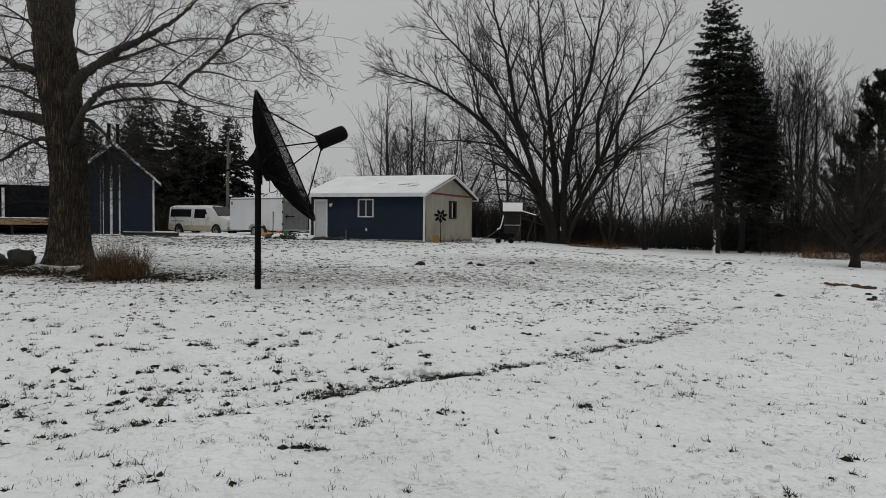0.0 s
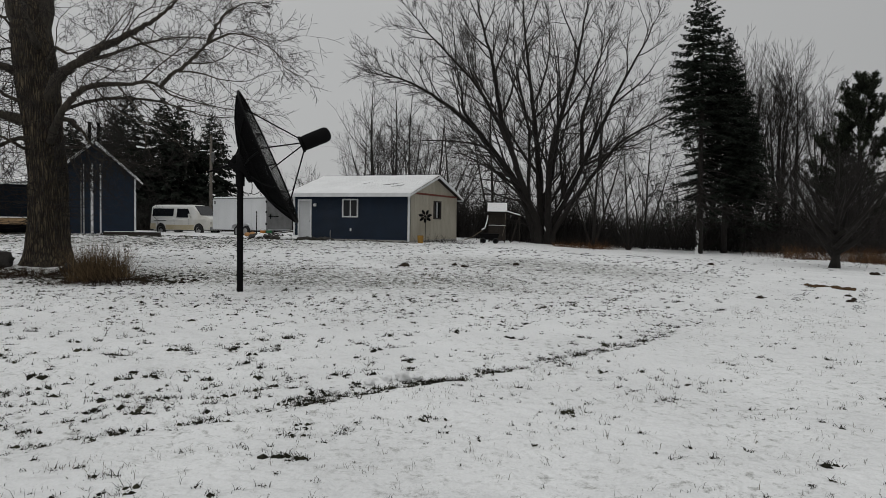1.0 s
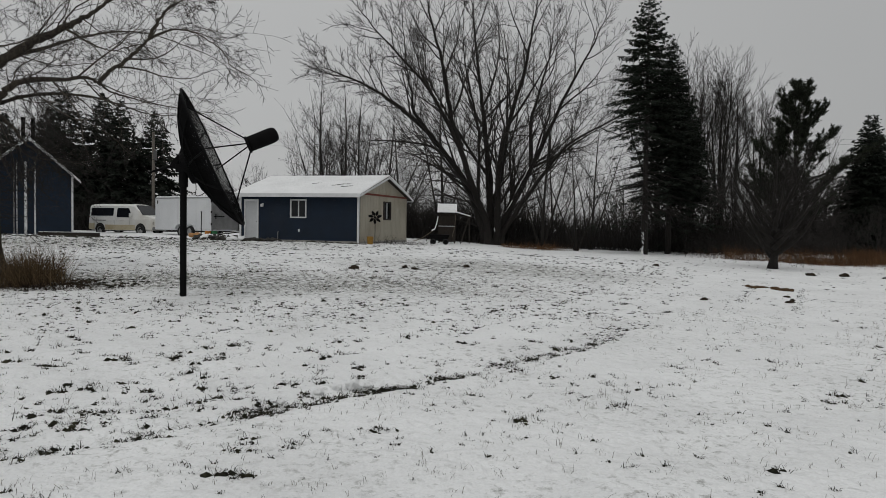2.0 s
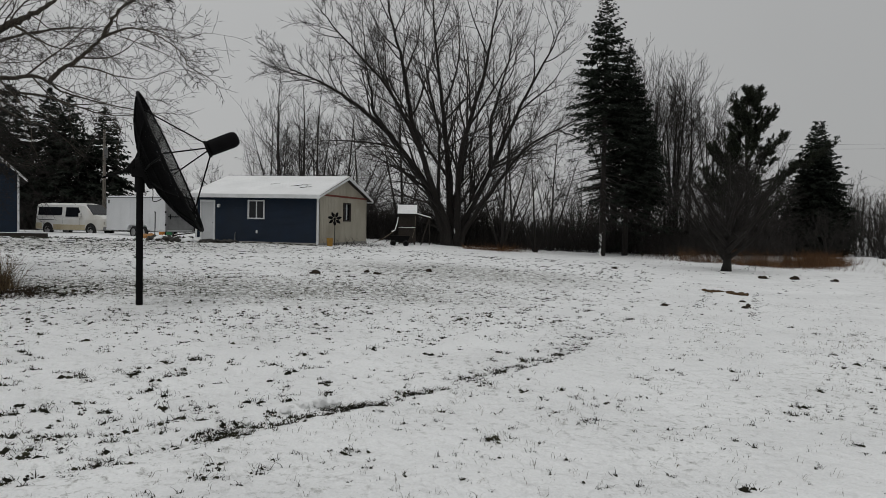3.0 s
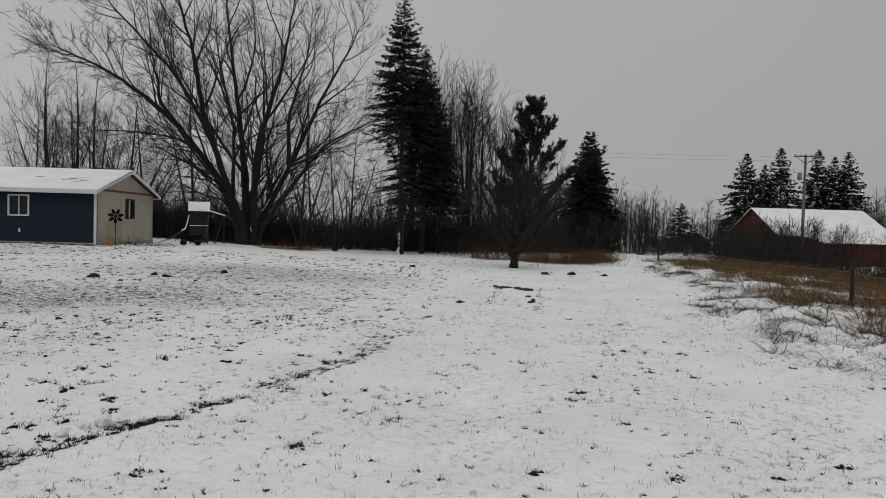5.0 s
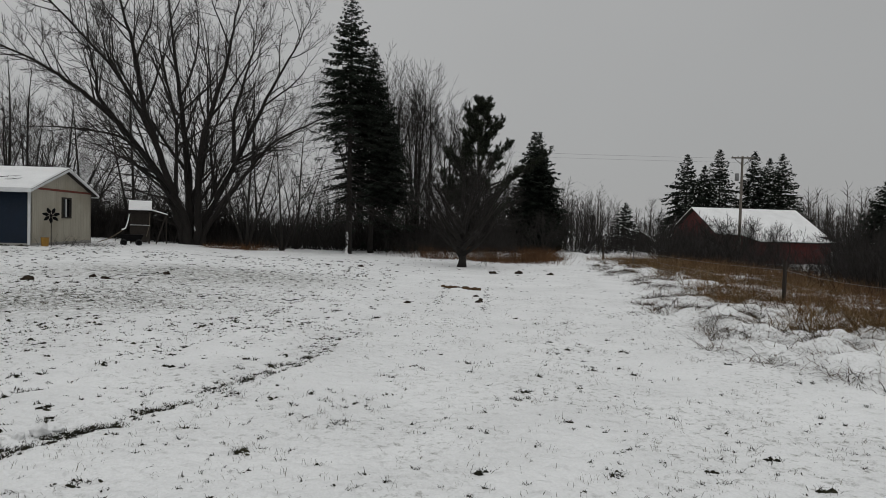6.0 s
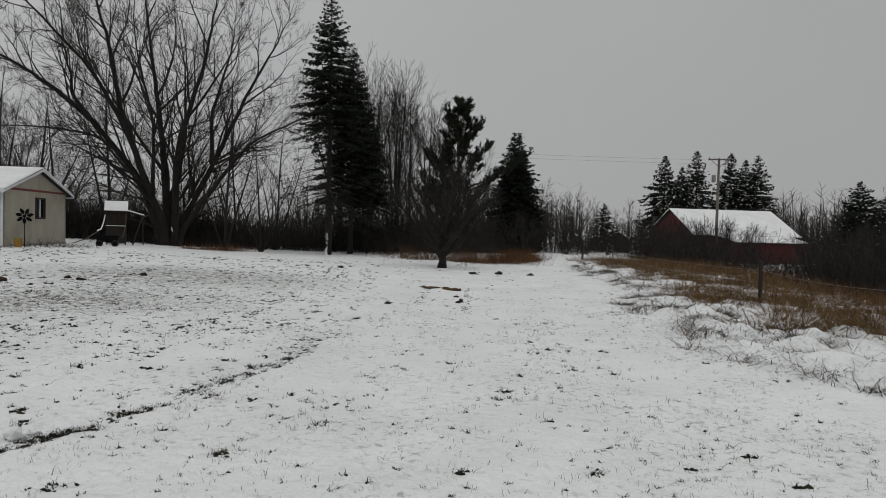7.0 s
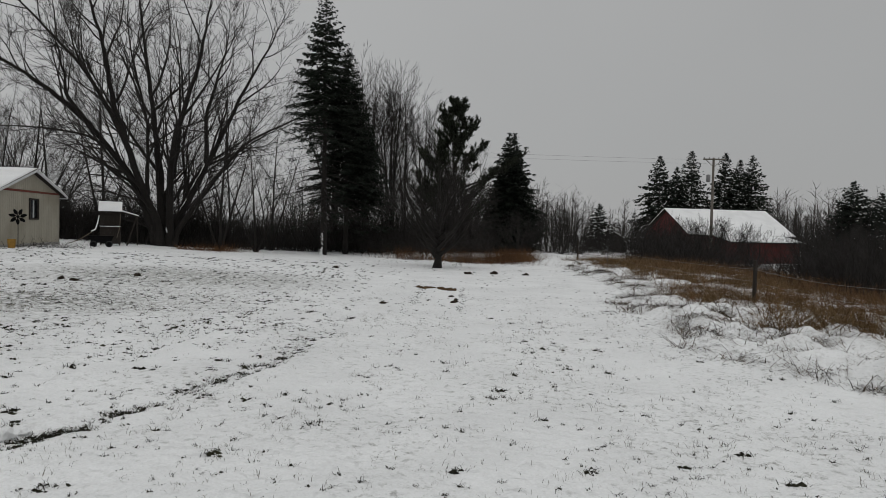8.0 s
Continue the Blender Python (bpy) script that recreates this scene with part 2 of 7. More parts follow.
TRAILER_GREY = material("galvanised grey metal", (0.27, 0.27, 0.27), (0.18, 0.18, 0.18), rough=0.5, scale=3, fine=30, bump=0.1, metal=0.3)
RUBBER = material("black rubber", (0.014, 0.014, 0.014), (0.009, 0.009, 0.009), rough=0.85, scale=4, fine=60, bump=0.2)
RIM = material("steel rim", (0.40, 0.40, 0.40), (0.25, 0.25, 0.25), rough=0.4, scale=6, fine=40, bump=0.1, metal=0.6)
WOOD_GREY = material("weathered grey wood", (0.20, 0.165, 0.125), (0.095, 0.078, 0.060), rough=0.9, scale=4, fine=40, bump=0.5, stretch=(1, 1, 0.3), dist=0.01)
WOOD_DARK = material("dark stained wood", (0.034, 0.027, 0.021), (0.014, 0.011, 0.009), rough=0.9, scale=4, fine=40, bump=0.5, dist=0.01)
WOOD_TAN = material("treated tan lumber", (0.32, 0.215, 0.115), (0.19, 0.125, 0.066), rough=0.85, scale=3, fine=40, bump=0.3, stretch=(0.4, 1, 1), dist=0.01)
POLE_WOOD = material("utility pole wood", (0.15, 0.132, 0.112), (0.09, 0.08, 0.068), rough=0.9, scale=5, fine=40, bump=0.4, stretch=(1, 1, 0.2), dist=0.01)
BARN_RED = material("faded red barn boards", (0.115, 0.017, 0.016), (0.062, 0.011, 0.011), rough=0.85, scale=1.2, fine=18, bump=0.3, stretch=(1, 1, 0.2), dist=0.01, stain=(0.07, 0.035, 0.03), stain_amount=0.4)
VAN_GRIME = material("tan road grime on white paint", (0.40, 0.33, 0.20), (0.52, 0.47, 0.36), rough=0.6, scale=1.5, fine=20, bump=0.05)
PLY_GROOVE = material("plywood groove", (0.345, 0.322, 0.262), (0.28, 0.26, 0.21), rough=0.9, scale=2, fine=30, bump=0)
SOIL_DARK = material("dark moist soil", (0.045, 0.034, 0.024), (0.016, 0.012, 0.009), rough=1, scale=6, fine=50, bump=0.8, dist=0.02, spec=0.1)
ORANGE = material("orange plastic", (0.50, 0.19, 0.025), (0.36, 0.13, 0.02), rough=0.5, scale=5, fine=40, bump=0.1)
YELLOW = material("yellow ochre plastic", (0.36, 0.20, 0.03), (0.25, 0.13, 0.02), rough=0.6, scale=5, fine=40, bump=0.1)
GREEN = material("green plastic", (0.03, 0.19, 0.07), (0.02, 0.11, 0.045), rough=0.5, scale=5, fine=40, bump=0.1)
PUMPKIN = material("faded pumpkin skin", (0.46, 0.25, 0.10), (0.32, 0.16, 0.06), rough=0.7, scale=5, fine=40, bump=0.2)
STONE = material("field stone", (0.050, 0.047, 0.042), (0.018, 0.017, 0.015), rough=0.95, scale=3, fine=30, bump=0.8, dist=0.02)
WIRE = material("galvanised wire", (0.35, 0.35, 0.35), (0.22, 0.22, 0.22), rough=0.5, scale=5, fine=40, bump=0, metal=0.5)
LAMP_RED = material("red lamp lens", (0.30, 0.02, 0.015), (0.2, 0.015, 0.01), rough=0.3, bump=0)
LAMP_CLEAR = material("clear headlamp lens", (0.42, 0.40, 0.36), (0.3, 0.28, 0.25), rough=0.2, bump=0)
GREY_PLASTIC = material("grey plastic", (0.10, 0.10, 0.10), (0.06, 0.06, 0.06), rough=0.6, bump=0.1)


# ---- mesh building ----
class M:
    """Collects points and faces of one mesh."""

    def __init__(self):
        self.v, self.f = [], []

    def add(self, vs, fs):
        k = len(self.v)
        self.v.extend(vs)
        self.f.extend([tuple(i + k for i in f) for f in fs])
        return self

    def box(self, c, s, m=None, bevel=0.0):
        """A box round c with the sizes s, its edges chamfered by bevel."""
        x, y, z = s[0] / 2, s[1] / 2, s[2] / 2
        b = min(bevel, x * 0.6, y * 0.6, z * 0.6)
        if b <= 0:
            vs = [(i * x, j * y, k * z) for i in (-1, 1) for j in (-1, 1) for k in (-1, 1)]
            fs = [(0, 1, 3, 2), (4, 6, 7, 5), (0, 4, 5, 1), (2, 3, 7, 6), (0, 2, 6, 4), (1, 5, 7, 3)]
        else:
            bm = bmesh.new()
            bmesh.ops.create_cube(bm, size=1, matrix=Matrix.Diagonal((s[0], s[1], s[2], 1)))
            bmesh.ops.bevel(bm, geom=bm.edges[:], offset=b, segments=1 if b < 0.02 else 2, affect="EDGES", profile=0.5)
            bm.verts.index_update()
            vs = [tuple(v.co) for v in bm.verts]
            fs = [tuple(v.index for v in f.verts) for f in bm.faces]
            bm.free()
        m = Matrix.Translation(c) @ (m or Matrix())
        return self.add([tuple(m @ Vector(v)) for v in vs], fs)

    def tube(self, pts, radii, n=6, cap=True):
        """A tapered round tube along pts."""
        k = len(self.v)
        pts = [Vector(p) for p in pts]
        if not hasattr(radii, "__len__"):
            radii = [radii] * len(pts)
        side = None
        for i, p in enumerate(pts):
            d = (pts[min(i + 1, len(pts) - 1)] - pts[max(i - 1, 0)])
            d = d.normalized() if d.length > 1e-9 else Vector((0, 0, 1))
            if side is None:
                side = d.cross(Vector((0.31, 0.77, 0.2)))
                if side.length < 0.1:
                    side = d.cross(Vector((1, 0, 0)))
            side = (side - d * side.dot(d)).normalized()
            up = d.cross(side)
            r = radii[i]
            for a in range(n):
                w = 2 * math.pi * a / n
                q = p + side * (math.cos(w) * r) + up * (math.sin(w) * r)
                self.v.append((q.x, q.y, q.z))
        for i in range(len(pts) - 1):
            for a in range(n):
                b = (a + 1) % n
                self.f.append((k + i * n + a, k + i * n + b, k + (i + 1) * n + b, k + (i + 1) * n + a))
        if cap:
            self.f.append(tuple(k + a for a in reversed(range(n))))
            e = k + (len(pts) - 1) * n
            self.f.append(tuple(e + a for a in range(n)))
        return self

    def lathe(self, profile, n=24, m=None, cap=True):
        """A turned shape from (radius, height) pairs."""
        m = m or Matrix()
        k = len(self.v)
        for r, h in profile:
            for a in range(n):
                w = 2 * math.pi * a / n
                self.v.append(tuple(m @ Vector((r * math.cos(w), r * math.sin(w), h))))
        for i in range(len(profile) - 1):
            for a in range(n):
                b = (a + 1) % n
                self.f.append((k + i * n + a, k + i * n + b, k + (i + 1) * n + b, k + (i + 1) * n + a))
        if cap and profile[0][0] > 1e-6:
            self.f.append(tuple(k + a for a in reversed(range(n))))
        if cap and profile[-1][0] > 1e-6:
            e = k + (len(profile) - 1) * n
            self.f.append(tuple(e + a for a in range(n)))
        return self

    def prism(self, poly, depth, m=None):
        """A flat outline in x and z, made depth thick along y from 0."""
        m = m or Matrix()
        n = len(poly)
        vs = [tuple(m @ Vector((x, y, z))) for y in (0, depth) for x, z in poly]
        fs = [tuple(range(n)), tuple(reversed(range(n, 2 * n)))]
        fs += [(i, i + n, (i + 1) % n + n, (i + 1) % n) for i in range(n)]
        return self.add(vs, fs)

    def mesh(self, name, mat, smooth=False):
        me = bpy.data.meshes.new(name)
        me.from_pydata(self.v, [], self.f)
        bm = bmesh.new()
        if len(self.f) < 20000:
            bm.from_mesh(me)
            bmesh.ops.recalc_face_normals(bm, faces=bm.faces[:])
            bm.to_mesh(me)
        bm.free()
        me.materials.append(mat)
        if smooth:
            me.polygons.foreach_set("use_smooth", [True] * len(me.polygons))
        me.update()
        return me


def part(name, m, mat, parent, label="", smooth=False, kind=""):
    """One mesh under a thing or a part."""
    ob = new(name, m.mesh(name, mat, smooth))
    ob.parent = parent
    return tagged(ob, label, kind=kind)


def thing(name, label, category, at=(0, 0, 0), turn=0.0, group="", kind=""):
    ob = new(name)
    ob.empty_display_size = 0.2
    ob.matrix_basis = pose(*at, 0, 0, turn)
    return tagged(ob, label, category, group, kind)


def setting(name, m, mat, label="", category="", smooth=False):
    ob = new(name, m.mesh(name, mat, smooth))
    return tagged(ob, label, category, kind="structure")


# ---- ground ----
def smoothstep(a, b, x):
    t = max(0.0, min(1.0, (x - a) / (b - a)))
    return t * t * (3 - 2 * t)


def knots(y, table):
    """A line through (y, x) knots."""
    k = 1
    while k < len(table) - 1 and y > table[k][0]:
        k += 1
    (a, p), (b, q) = table[k - 1], table[k]
    return p + (q - p) * (y - a) / (b - a)


EDGE = ((0, 9.6), (7, 10.0), (9.4, 10.7), (12.3, 12.4), (17, 16.0), (24, 21.6), (36, 28.2), (46, 35.0))
TRACK = ((5.0, -4.9), (6.4, -2.6), (7.25, -1.18), (7.85, -0.5), (8.75, 0.88), (9.35, 1.7), (10.1, 2.6), (11.0, 3.5), (12.05, 4.25), (13.1, 5.05), (15.6, 6.45), (20.4, 8.95), (25.2, 11.2), (32, 14.0))


def edge_x(y):
    return knots(y, EDGE)


def edge_distance(x, y):
    """How far a place lies beyond the mown field's edge, towards the fence."""
    return (x - edge_x(y) - 0.25 * math.sin(y * 1.1 + 1)) / 1.2


def terrain(x, y, rough=True):
    rise = 0.82 * (1 - math.exp(-(max(y - 4, 0) / 12.5) ** 1.6))
    z = -0.74 + rise / (1 + math.exp(max(-30, min(30, (x - 7.0) / 3.5))))
    d = edge_distance(x, y)
    if d > 0:
        z += 0.12 * smoothstep(0, 1.2, d) - 1.4 * smoothstep(4.5, 26, d)
    z -= 0.9 * smoothstep(56, 90, y)
    if rough:
        z += 0.16 * math.exp(-((x + 8.3) / 2.6) ** 2 - ((y - 16.5) / 0.9) ** 2) * abs(noise.noise((x * 1.7, y * 1.7, 51)))
        z += 0.045 * noise.noise((x * 0.35, y * 0.35, 0)) + 0.022 * noise.noise((x * 1.3, y * 1.3, 4))
        worn = smoothstep(-0.8, 2.5, track_offset(x, y)) if -20 < x < 30 and 2 < y < 40 else 0.0
        z += 0.026 * worn * noise.noise((x * 2.4, y * 2.4, 31)) + 0.012 * worn * noise.noise((x * 5.5, y * 5.5, 33))
        amp = 0.016 + (0.045 * smoothstep(0, 1.5, d) if d > 0 else 0)
        if d > 0:
            z += 0.10 * smoothstep(0, 1.0, d) * noise.noise((x * 1.6, y * 1.6, 6)) + 0.34 * smoothstep(0, 0.5, d) * (1 - smoothstep(3, 5, d)) * abs(noise.noise((x * 1.1, y * 1.1, 12)))
        z += amp * noise.noise((x * 4.1, y * 4.1, 9)) + amp * 0.6 * noise.noise((x * 9.0, y * 9.0, 2))
        for k, (off, w) in enumerate(((0.0, 0.16), (1.85, 0.14))):
            t = track_offset(x, y) - off
            if abs(t) < 0.5:
                z -= 0.035 * math.exp(-(t / (1.2 * w)) ** 2) - 0.016 * math.exp(-((abs(t) - 0.3) / 0.1) ** 2)
    return z


def track_offset(x, y):
    """Signed distance from the main wheel track, which curves away over the field."""
    xt = track_x(y)
    slope = (track_x(y + 0.2) - xt) / 0.2
    return (xt - x) / math.sqrt(1 + slope * slope)


def track_x(y):
    return knots(y, TRACK)


def graded(a, b, near_a, near_b, fine, grow):
    """Coordinates from a to b, fine between near_a and near_b, wider and wider outside."""
    xs = list(np.arange(near_a, near_b, fine))
    step, x = fine, near_b
    while x < b:
        xs.append(x)
        step *= grow
        x += step
    xs.append(b)
    step, x, low = fine, near_a, []
    while x > a:
        step *= grow
        x -= step
        low.append(max(x, a))
    return low[::-1] + xs


def build_ground():
    xs = graded(-700, 700, -6, 13, 0.105, 1.065)
    ys = graded(-60, 900, 2, 17, 0.10, 1.05)
    m = M()
    for y in ys:
        for x in xs:
            near = -60 < x < 90 and -20 < y < 100
            m.v.append((x, y, terrain(x, y, near)))
    w = len(xs)
    for j in range(len(ys) - 1):
        for i in range(w - 1):
            m.f.append((j * w + i, j * w + i + 1, (j + 1) * w + i + 1, (j + 1) * w + i))
    return setting("ground", m, SNOW_THIN, "uneven lawn and field under a thin layer of fresh snow", "ground", smooth=True)


build_ground()


# ---- bare trees ----
def wander(rng, start, way, length, bend, lift, n):
    """Points of a crooked branch that bends upwards by lift."""
    pts, p, d = [Vector(start)], Vector(start), Vector(way).normalized()
    for i in range(n):
        d = d + Vector((rng.uniform(-1, 1), rng.uniform(-1, 1), rng.uniform(-1, 1))) * bend + Vector((0, 0, lift))
        d.normalize()
        p = p + d * (length / n)
        pts.append(p.copy())
    return pts


def side_way(rng, d, angle):
    """A direction that leaves d by an angle, to a random side."""
    s = Vector((rng.uniform(-1, 1), rng.uniform(-1, 1), rng.uniform(-1, 1))).cross(d)
    if s.length < 1e-3:
        s = Vector((1, 0, 0))
    return (d * math.cos(angle) + s.normalized() * math.sin(angle)).normalized()


def fork(rng, out, p, d, length, r, least, depth, g):
    """A branch that forks at its end and throws side shoots, and theirs in turn."""
    n = 3 if depth > 1 else (2 if depth or least < 0.006 else 1)
    pts = wander(rng, p, d, length, g["bend"], g["up"], n)
    r1 = max(least * 0.75, r * 0.66)
    rr = [max(least * 0.75, r + (r1 - r) * i / n) for i in range(n)] + [r1 if depth else least * 0.45]
    out[0 if depth > 1 else 1].tube(pts, rr, 4 if depth > 2 else 3, cap=False)
    if not depth:
        return
    e = (pts[-1] - pts[-2]).normalized()
    s, q = g["spread"], length * g["ratio"]
    fork(rng, out, pts[-1], side_way(rng, e, s * rng.uniform(0.15, 0.5)), q * rng.uniform(0.85, 1.15), r1 * 0.92, least, depth - 1, g)
    fork(rng, out, pts[-1], side_way(rng, e, s * rng.uniform(0.8, 1.4)), q * rng.uniform(0.55, 1.0), r1 * 0.7, least, depth - 1, g)
    for _ in range(g["sides"] if depth > 1 or rng.random() < 0.6 else 0):
        u = rng.uniform(0.25, 0.85)
        i = min(n - 1, int(u * n))
        b = pts[i].lerp(pts[i + 1], u * n - i)
        fork(rng, out, b, side_way(rng, (pts[i + 1] - pts[i]).normalized(), s * rng.uniform(1.0, 1.7)), q * rng.uniform(0.45, 0.9), r1 * 0.6, least, depth - 1, g)


def sprout(rng, out, pts, radii, g, least=0.0032):
    """Boughs along a limb, longest low down, and a fork at its end."""
    n = len(pts) - 1
    total = sum((pts[i + 1] - pts[i]).length for i in range(n))
    for c in range(g["count"]):
        u = g["first"] + (0.99 - g["first"]) * ((c + rng.random()) / g["count"])
        i = min(n - 1, int(u * n))
        p = pts[i].lerp(pts[i + 1], u * n - i)
        d = (pts[i + 1] - pts[i]).normalized()
        size = total * g["share"] * (1.3 - 0.75 * u) * rng.uniform(0.6, 1.35)
        r = max(least, min(radii[i] * 0.6, size * g["stout"]))
        fork(rng, out, p, side_way(rng, d, g["angle"] * rng.uniform(0.7, 1.3)), size, r, least, g["depth"], g)
    fork(rng, out, pts[-1], (pts[-1] - pts[-2]).normalized(), total * g["share"] * 0.6, max(least, radii[-1]), least, max(1, g["depth"] - 1), g)


def habit(count, first, share, depth, angle=0.7, spread=0.5, bend=0.12, up=0.05, ratio=0.75, sides=1, stout=0.024):
    """How a kind of tree branches."""
    return dict(count=count, first=first, share=share, depth=depth, angle=angle, spread=spread, bend=bend, up=up, ratio=ratio, sides=sides, stout=stout)


def bare_tree(name, label, at, stems, spec, bark, twig, seed, turn=0.0, group="", stem_sides=9, category="tree", least=0.0075):
    """stems: (foot offset, way, length, radius, bend, lift, start share along the first stem or 0)."""
    rng = random.Random(seed)
    tree = thing(name, label, category, at, turn, group)
    twigs = M()
    boughs = M()
    for k, (foot, way, length, radius, bend, lift) in enumerate(stems):
        n = 12
        pts = wander(rng, foot, way, length, bend, lift, n)
        radii = [max(0.012, radius * (1 - i / n) ** 0.8 + 0.008) for i in range(n + 1)]
        if foot[2] <= 0.05:
            radii[0] *= 1.35
        st = M()
        st.tube(pts, radii, stem_sides)
        part("trunk" if k == 0 else "stem", st, bark, tree, smooth=True)
        sprout(rng, [boughs, twigs], pts, radii, spec, least)
    part("branchwork", boughs, bark, tree, "dark leafless side boughs", kind="stuff")
    part("twig_crown", twigs, twig, tree, "fine leafless twigs", kind="stuff")
    return tree


HABIT_YOUNG = habit(11, 0.20, 0.125, 3, 0.75, 0.55, 0.13, 0.045, 0.8)
HABIT_BROOM = habit(13, 0.42, 0.15, 4, 0.55, 0.46, 0.08, 0.05, 0.8)
HABIT_CLUMP = habit(9, 0.2, 0.17, 3, 0.75, 0.62, 0.13, 0.01, 0.8)
HABIT_DENSE = habit(7, 0.10, 0.19, 4, 0.8, 0.62, 0.17, 0.0, 0.78)
HABIT_SHRUB = habit(8, 0.15, 0.2, 2, 0.6, 0.6, 0.16, 0.02, 0.78, stout=0.014)


def ground_at(x, y, sink=0.05):
    return (x, y, terrain(x, y) - sink)



def curve_through(points, rng, jitter=0.06, steps=5):
    """A smooth line through a few points, with a little crookedness."""
    p = [Vector(q) for q in points]
    p = [p[0] * 2 - p[1]] + p + [p[-1] * 2 - p[-2]]
    out = []
    for i in range(1, len(p) - 2):
        for s in range(steps):
            t = s / steps
            a, b, c, d = p[i - 1], p[i], p[i + 1], p[i + 2]
            q = 0.5 * (2 * b + (c - a) * t + (2 * a - 5 * b + 4 * c - d) * t * t + (3 * b - a - 3 * c + d) * t ** 3)
            out.append(q + Vector((rng.uniform(-1, 1), rng.uniform(-1, 1), 0)) * jitter * (1 if out else 0))
    out.append(p[-2])
    return out


def maple():
    rng = random.Random(11)
    tree = thing("maple_tree", "tall leafless many-stemmed maple with snow-dusted crotches", "tree", ground_at(8.2, 52.5))
    lines = (
        (0.40, ((-0.55, 0, 0), (-0.75, -0.1, 1.3), (-2.2, -0.4, 4.7), (-3.8, -0.6, 6.8), (-5.9, -1.0, 9.4), (-6.3, -1.2, 11.4), (-7.4, -1.5, 15.0))),
        (0.38, ((-0.35, -0.3, 0), (-0.45, -0.3, 1.6), (-1.75, -1.0, 4.5), (-3.3, -1.7, 8.9), (-4.1, -2.2, 12.8), (-5.1, -2.6, 16.2), (-5.6, -2.8, 19.0))),
        (0.40, ((0.0, 0.1, 0), (-0.1, 0.3, 1.3), (-0.2, 0.8, 4.7), (-0.6, 1.2, 9.1), (-1.1, 1.6, 13.0), (-1.5, 1.8, 17.0), (-1.6, 2.0, 20.0))),
        (0.36, ((0.25, -0.2, 0), (0.3, -0.4, 1.3), (0.3, -1.0, 6.5), (1.6, -1.6, 11.7), (2.3, -2.0, 15.6), (2.8, -2.4, 19.5))),
        (0.36, ((0.45, 0.1, 0), (0.6, 0.2, 1.2), (2.1, 0.6, 4.2), (3.9, 1.0, 7.8), (5.7, 1.3, 11.7), (7.8, 1.5, 15.6), (8.8, 1.6, 18.0))),
        (0.27, ((0.6, -0.2, 0), (0.9, -0.3, 1.3), (2.8, -0.8, 4.2), (5.1, -1.2, 7.3), (8.2, -1.6, 9.2), (10.0, -1.8, 10.2))),
        (0.13, ((-2.6, -0.45, 5.3), (-4.4, -1.2, 6.9), (-6.6, -1.7, 7.3), (-9.6, -2.2, 7.2), (-11.4, -2.4, 6.6))),
        (0.20, ((-4.6, -0.75, 7.8), (-7.0, -1.0, 9.8), (-9.2, -1.0, 11.2), (-11.6, -0.9, 12.2), (-12.9, -0.8, 12.6))),
        (0.22, ((0.0, 0.4, 2.4), (1.1, 1.6, 7.0), (1.3, 2.4, 12.0), (0.7, 3.0, 17.5))),
        (0.18, ((-2.6, -1.35, 6.8), (-5.0, -2.6, 10.8), (-8.4, -3.6, 14.2), (-10.4, -4.0, 16.4))),
        (0.20, ((2.9, 0.8, 5.8), (3.2, 1.8, 10.0), (4.6, 2.6, 14.6), (5.0, 3.0, 18.0))),
        (0.16, ((1.0, 0.3, 2.4), (2.6, 1.2, 5.6), (6.2, 2.0, 8.4), (9.2, 2.4, 12.4))),
        (0.16, ((-1.2, -0.7, 3.4), (-1.5, -2.4, 8.0), (-2.6, -3.6, 12.5), (-3.0, -4.2, 17.0))),
        (0.15, ((-0.3, 0.9, 5.2), (-2.4, 2.6, 8.6), (-4.6, 3.4, 12.4), (-6.0, 4.0, 15.6))),
    )
    twigs, boughs = M(), M()
    spec = habit(19, 0.16, 0.125, 4, 0.66, 0.56, 0.15, 0.04, 0.78, stout=0.034)
    for k, (r, line) in enumerate(lines):
        pts = curve_through(line, rng)
        n = len(pts) - 1
        radii = [max(0.016, 0.92 * r * (1 - 0.97 * i / n) ** 1.1) for i in range(n + 1)]
        if k < 6:
            radii[0] *= 1.3
        part("trunk" if k == 2 else "stem", M().tube(pts, radii, 10), BARK_DARK, tree, smooth=True)
        sprout(rng, [boughs, twigs], pts, radii, spec, 0.0135)
    part("branchwork", boughs, BARK_DARK, tree, "dark leafless side boughs", kind="stuff")
    part("twig_crown", twigs, TWIG, tree, "fine leafless twigs", kind="stuff")
    snow = M()
    srng = random.Random(5)
    for p, q, w in (((1.75, 0.2, 4.05), (2.75, 0.5, 5.9), 0.045), ((0.95, 0.0, 2.5), (1.45, 0.15, 3.35), 0.04), ((0.15, -0.42, 0.55), (0.05, -0.46, 1.35), 0.05), ((-2.0, -0.55, 4.75), (-2.7, -0.6, 5.7), 0.03)):
        p, q = Vector(p), Vector(q)
        pts = [p.lerp(q, t) + Vector((srng.uniform(-0.03, 0.03), -0.05, 0.06 + srng.uniform(-0.02, 0.02))) for t in np.linspace(0, 1, 9)]
        snow.tube(pts, [0.006] + [w * srng.uniform(0.25, 1.0) for _ in range(7)] + [0.006], 6)
    part("snow", snow, SNOW, tree, "snow caught in the crotches", kind="stuff")


maple()


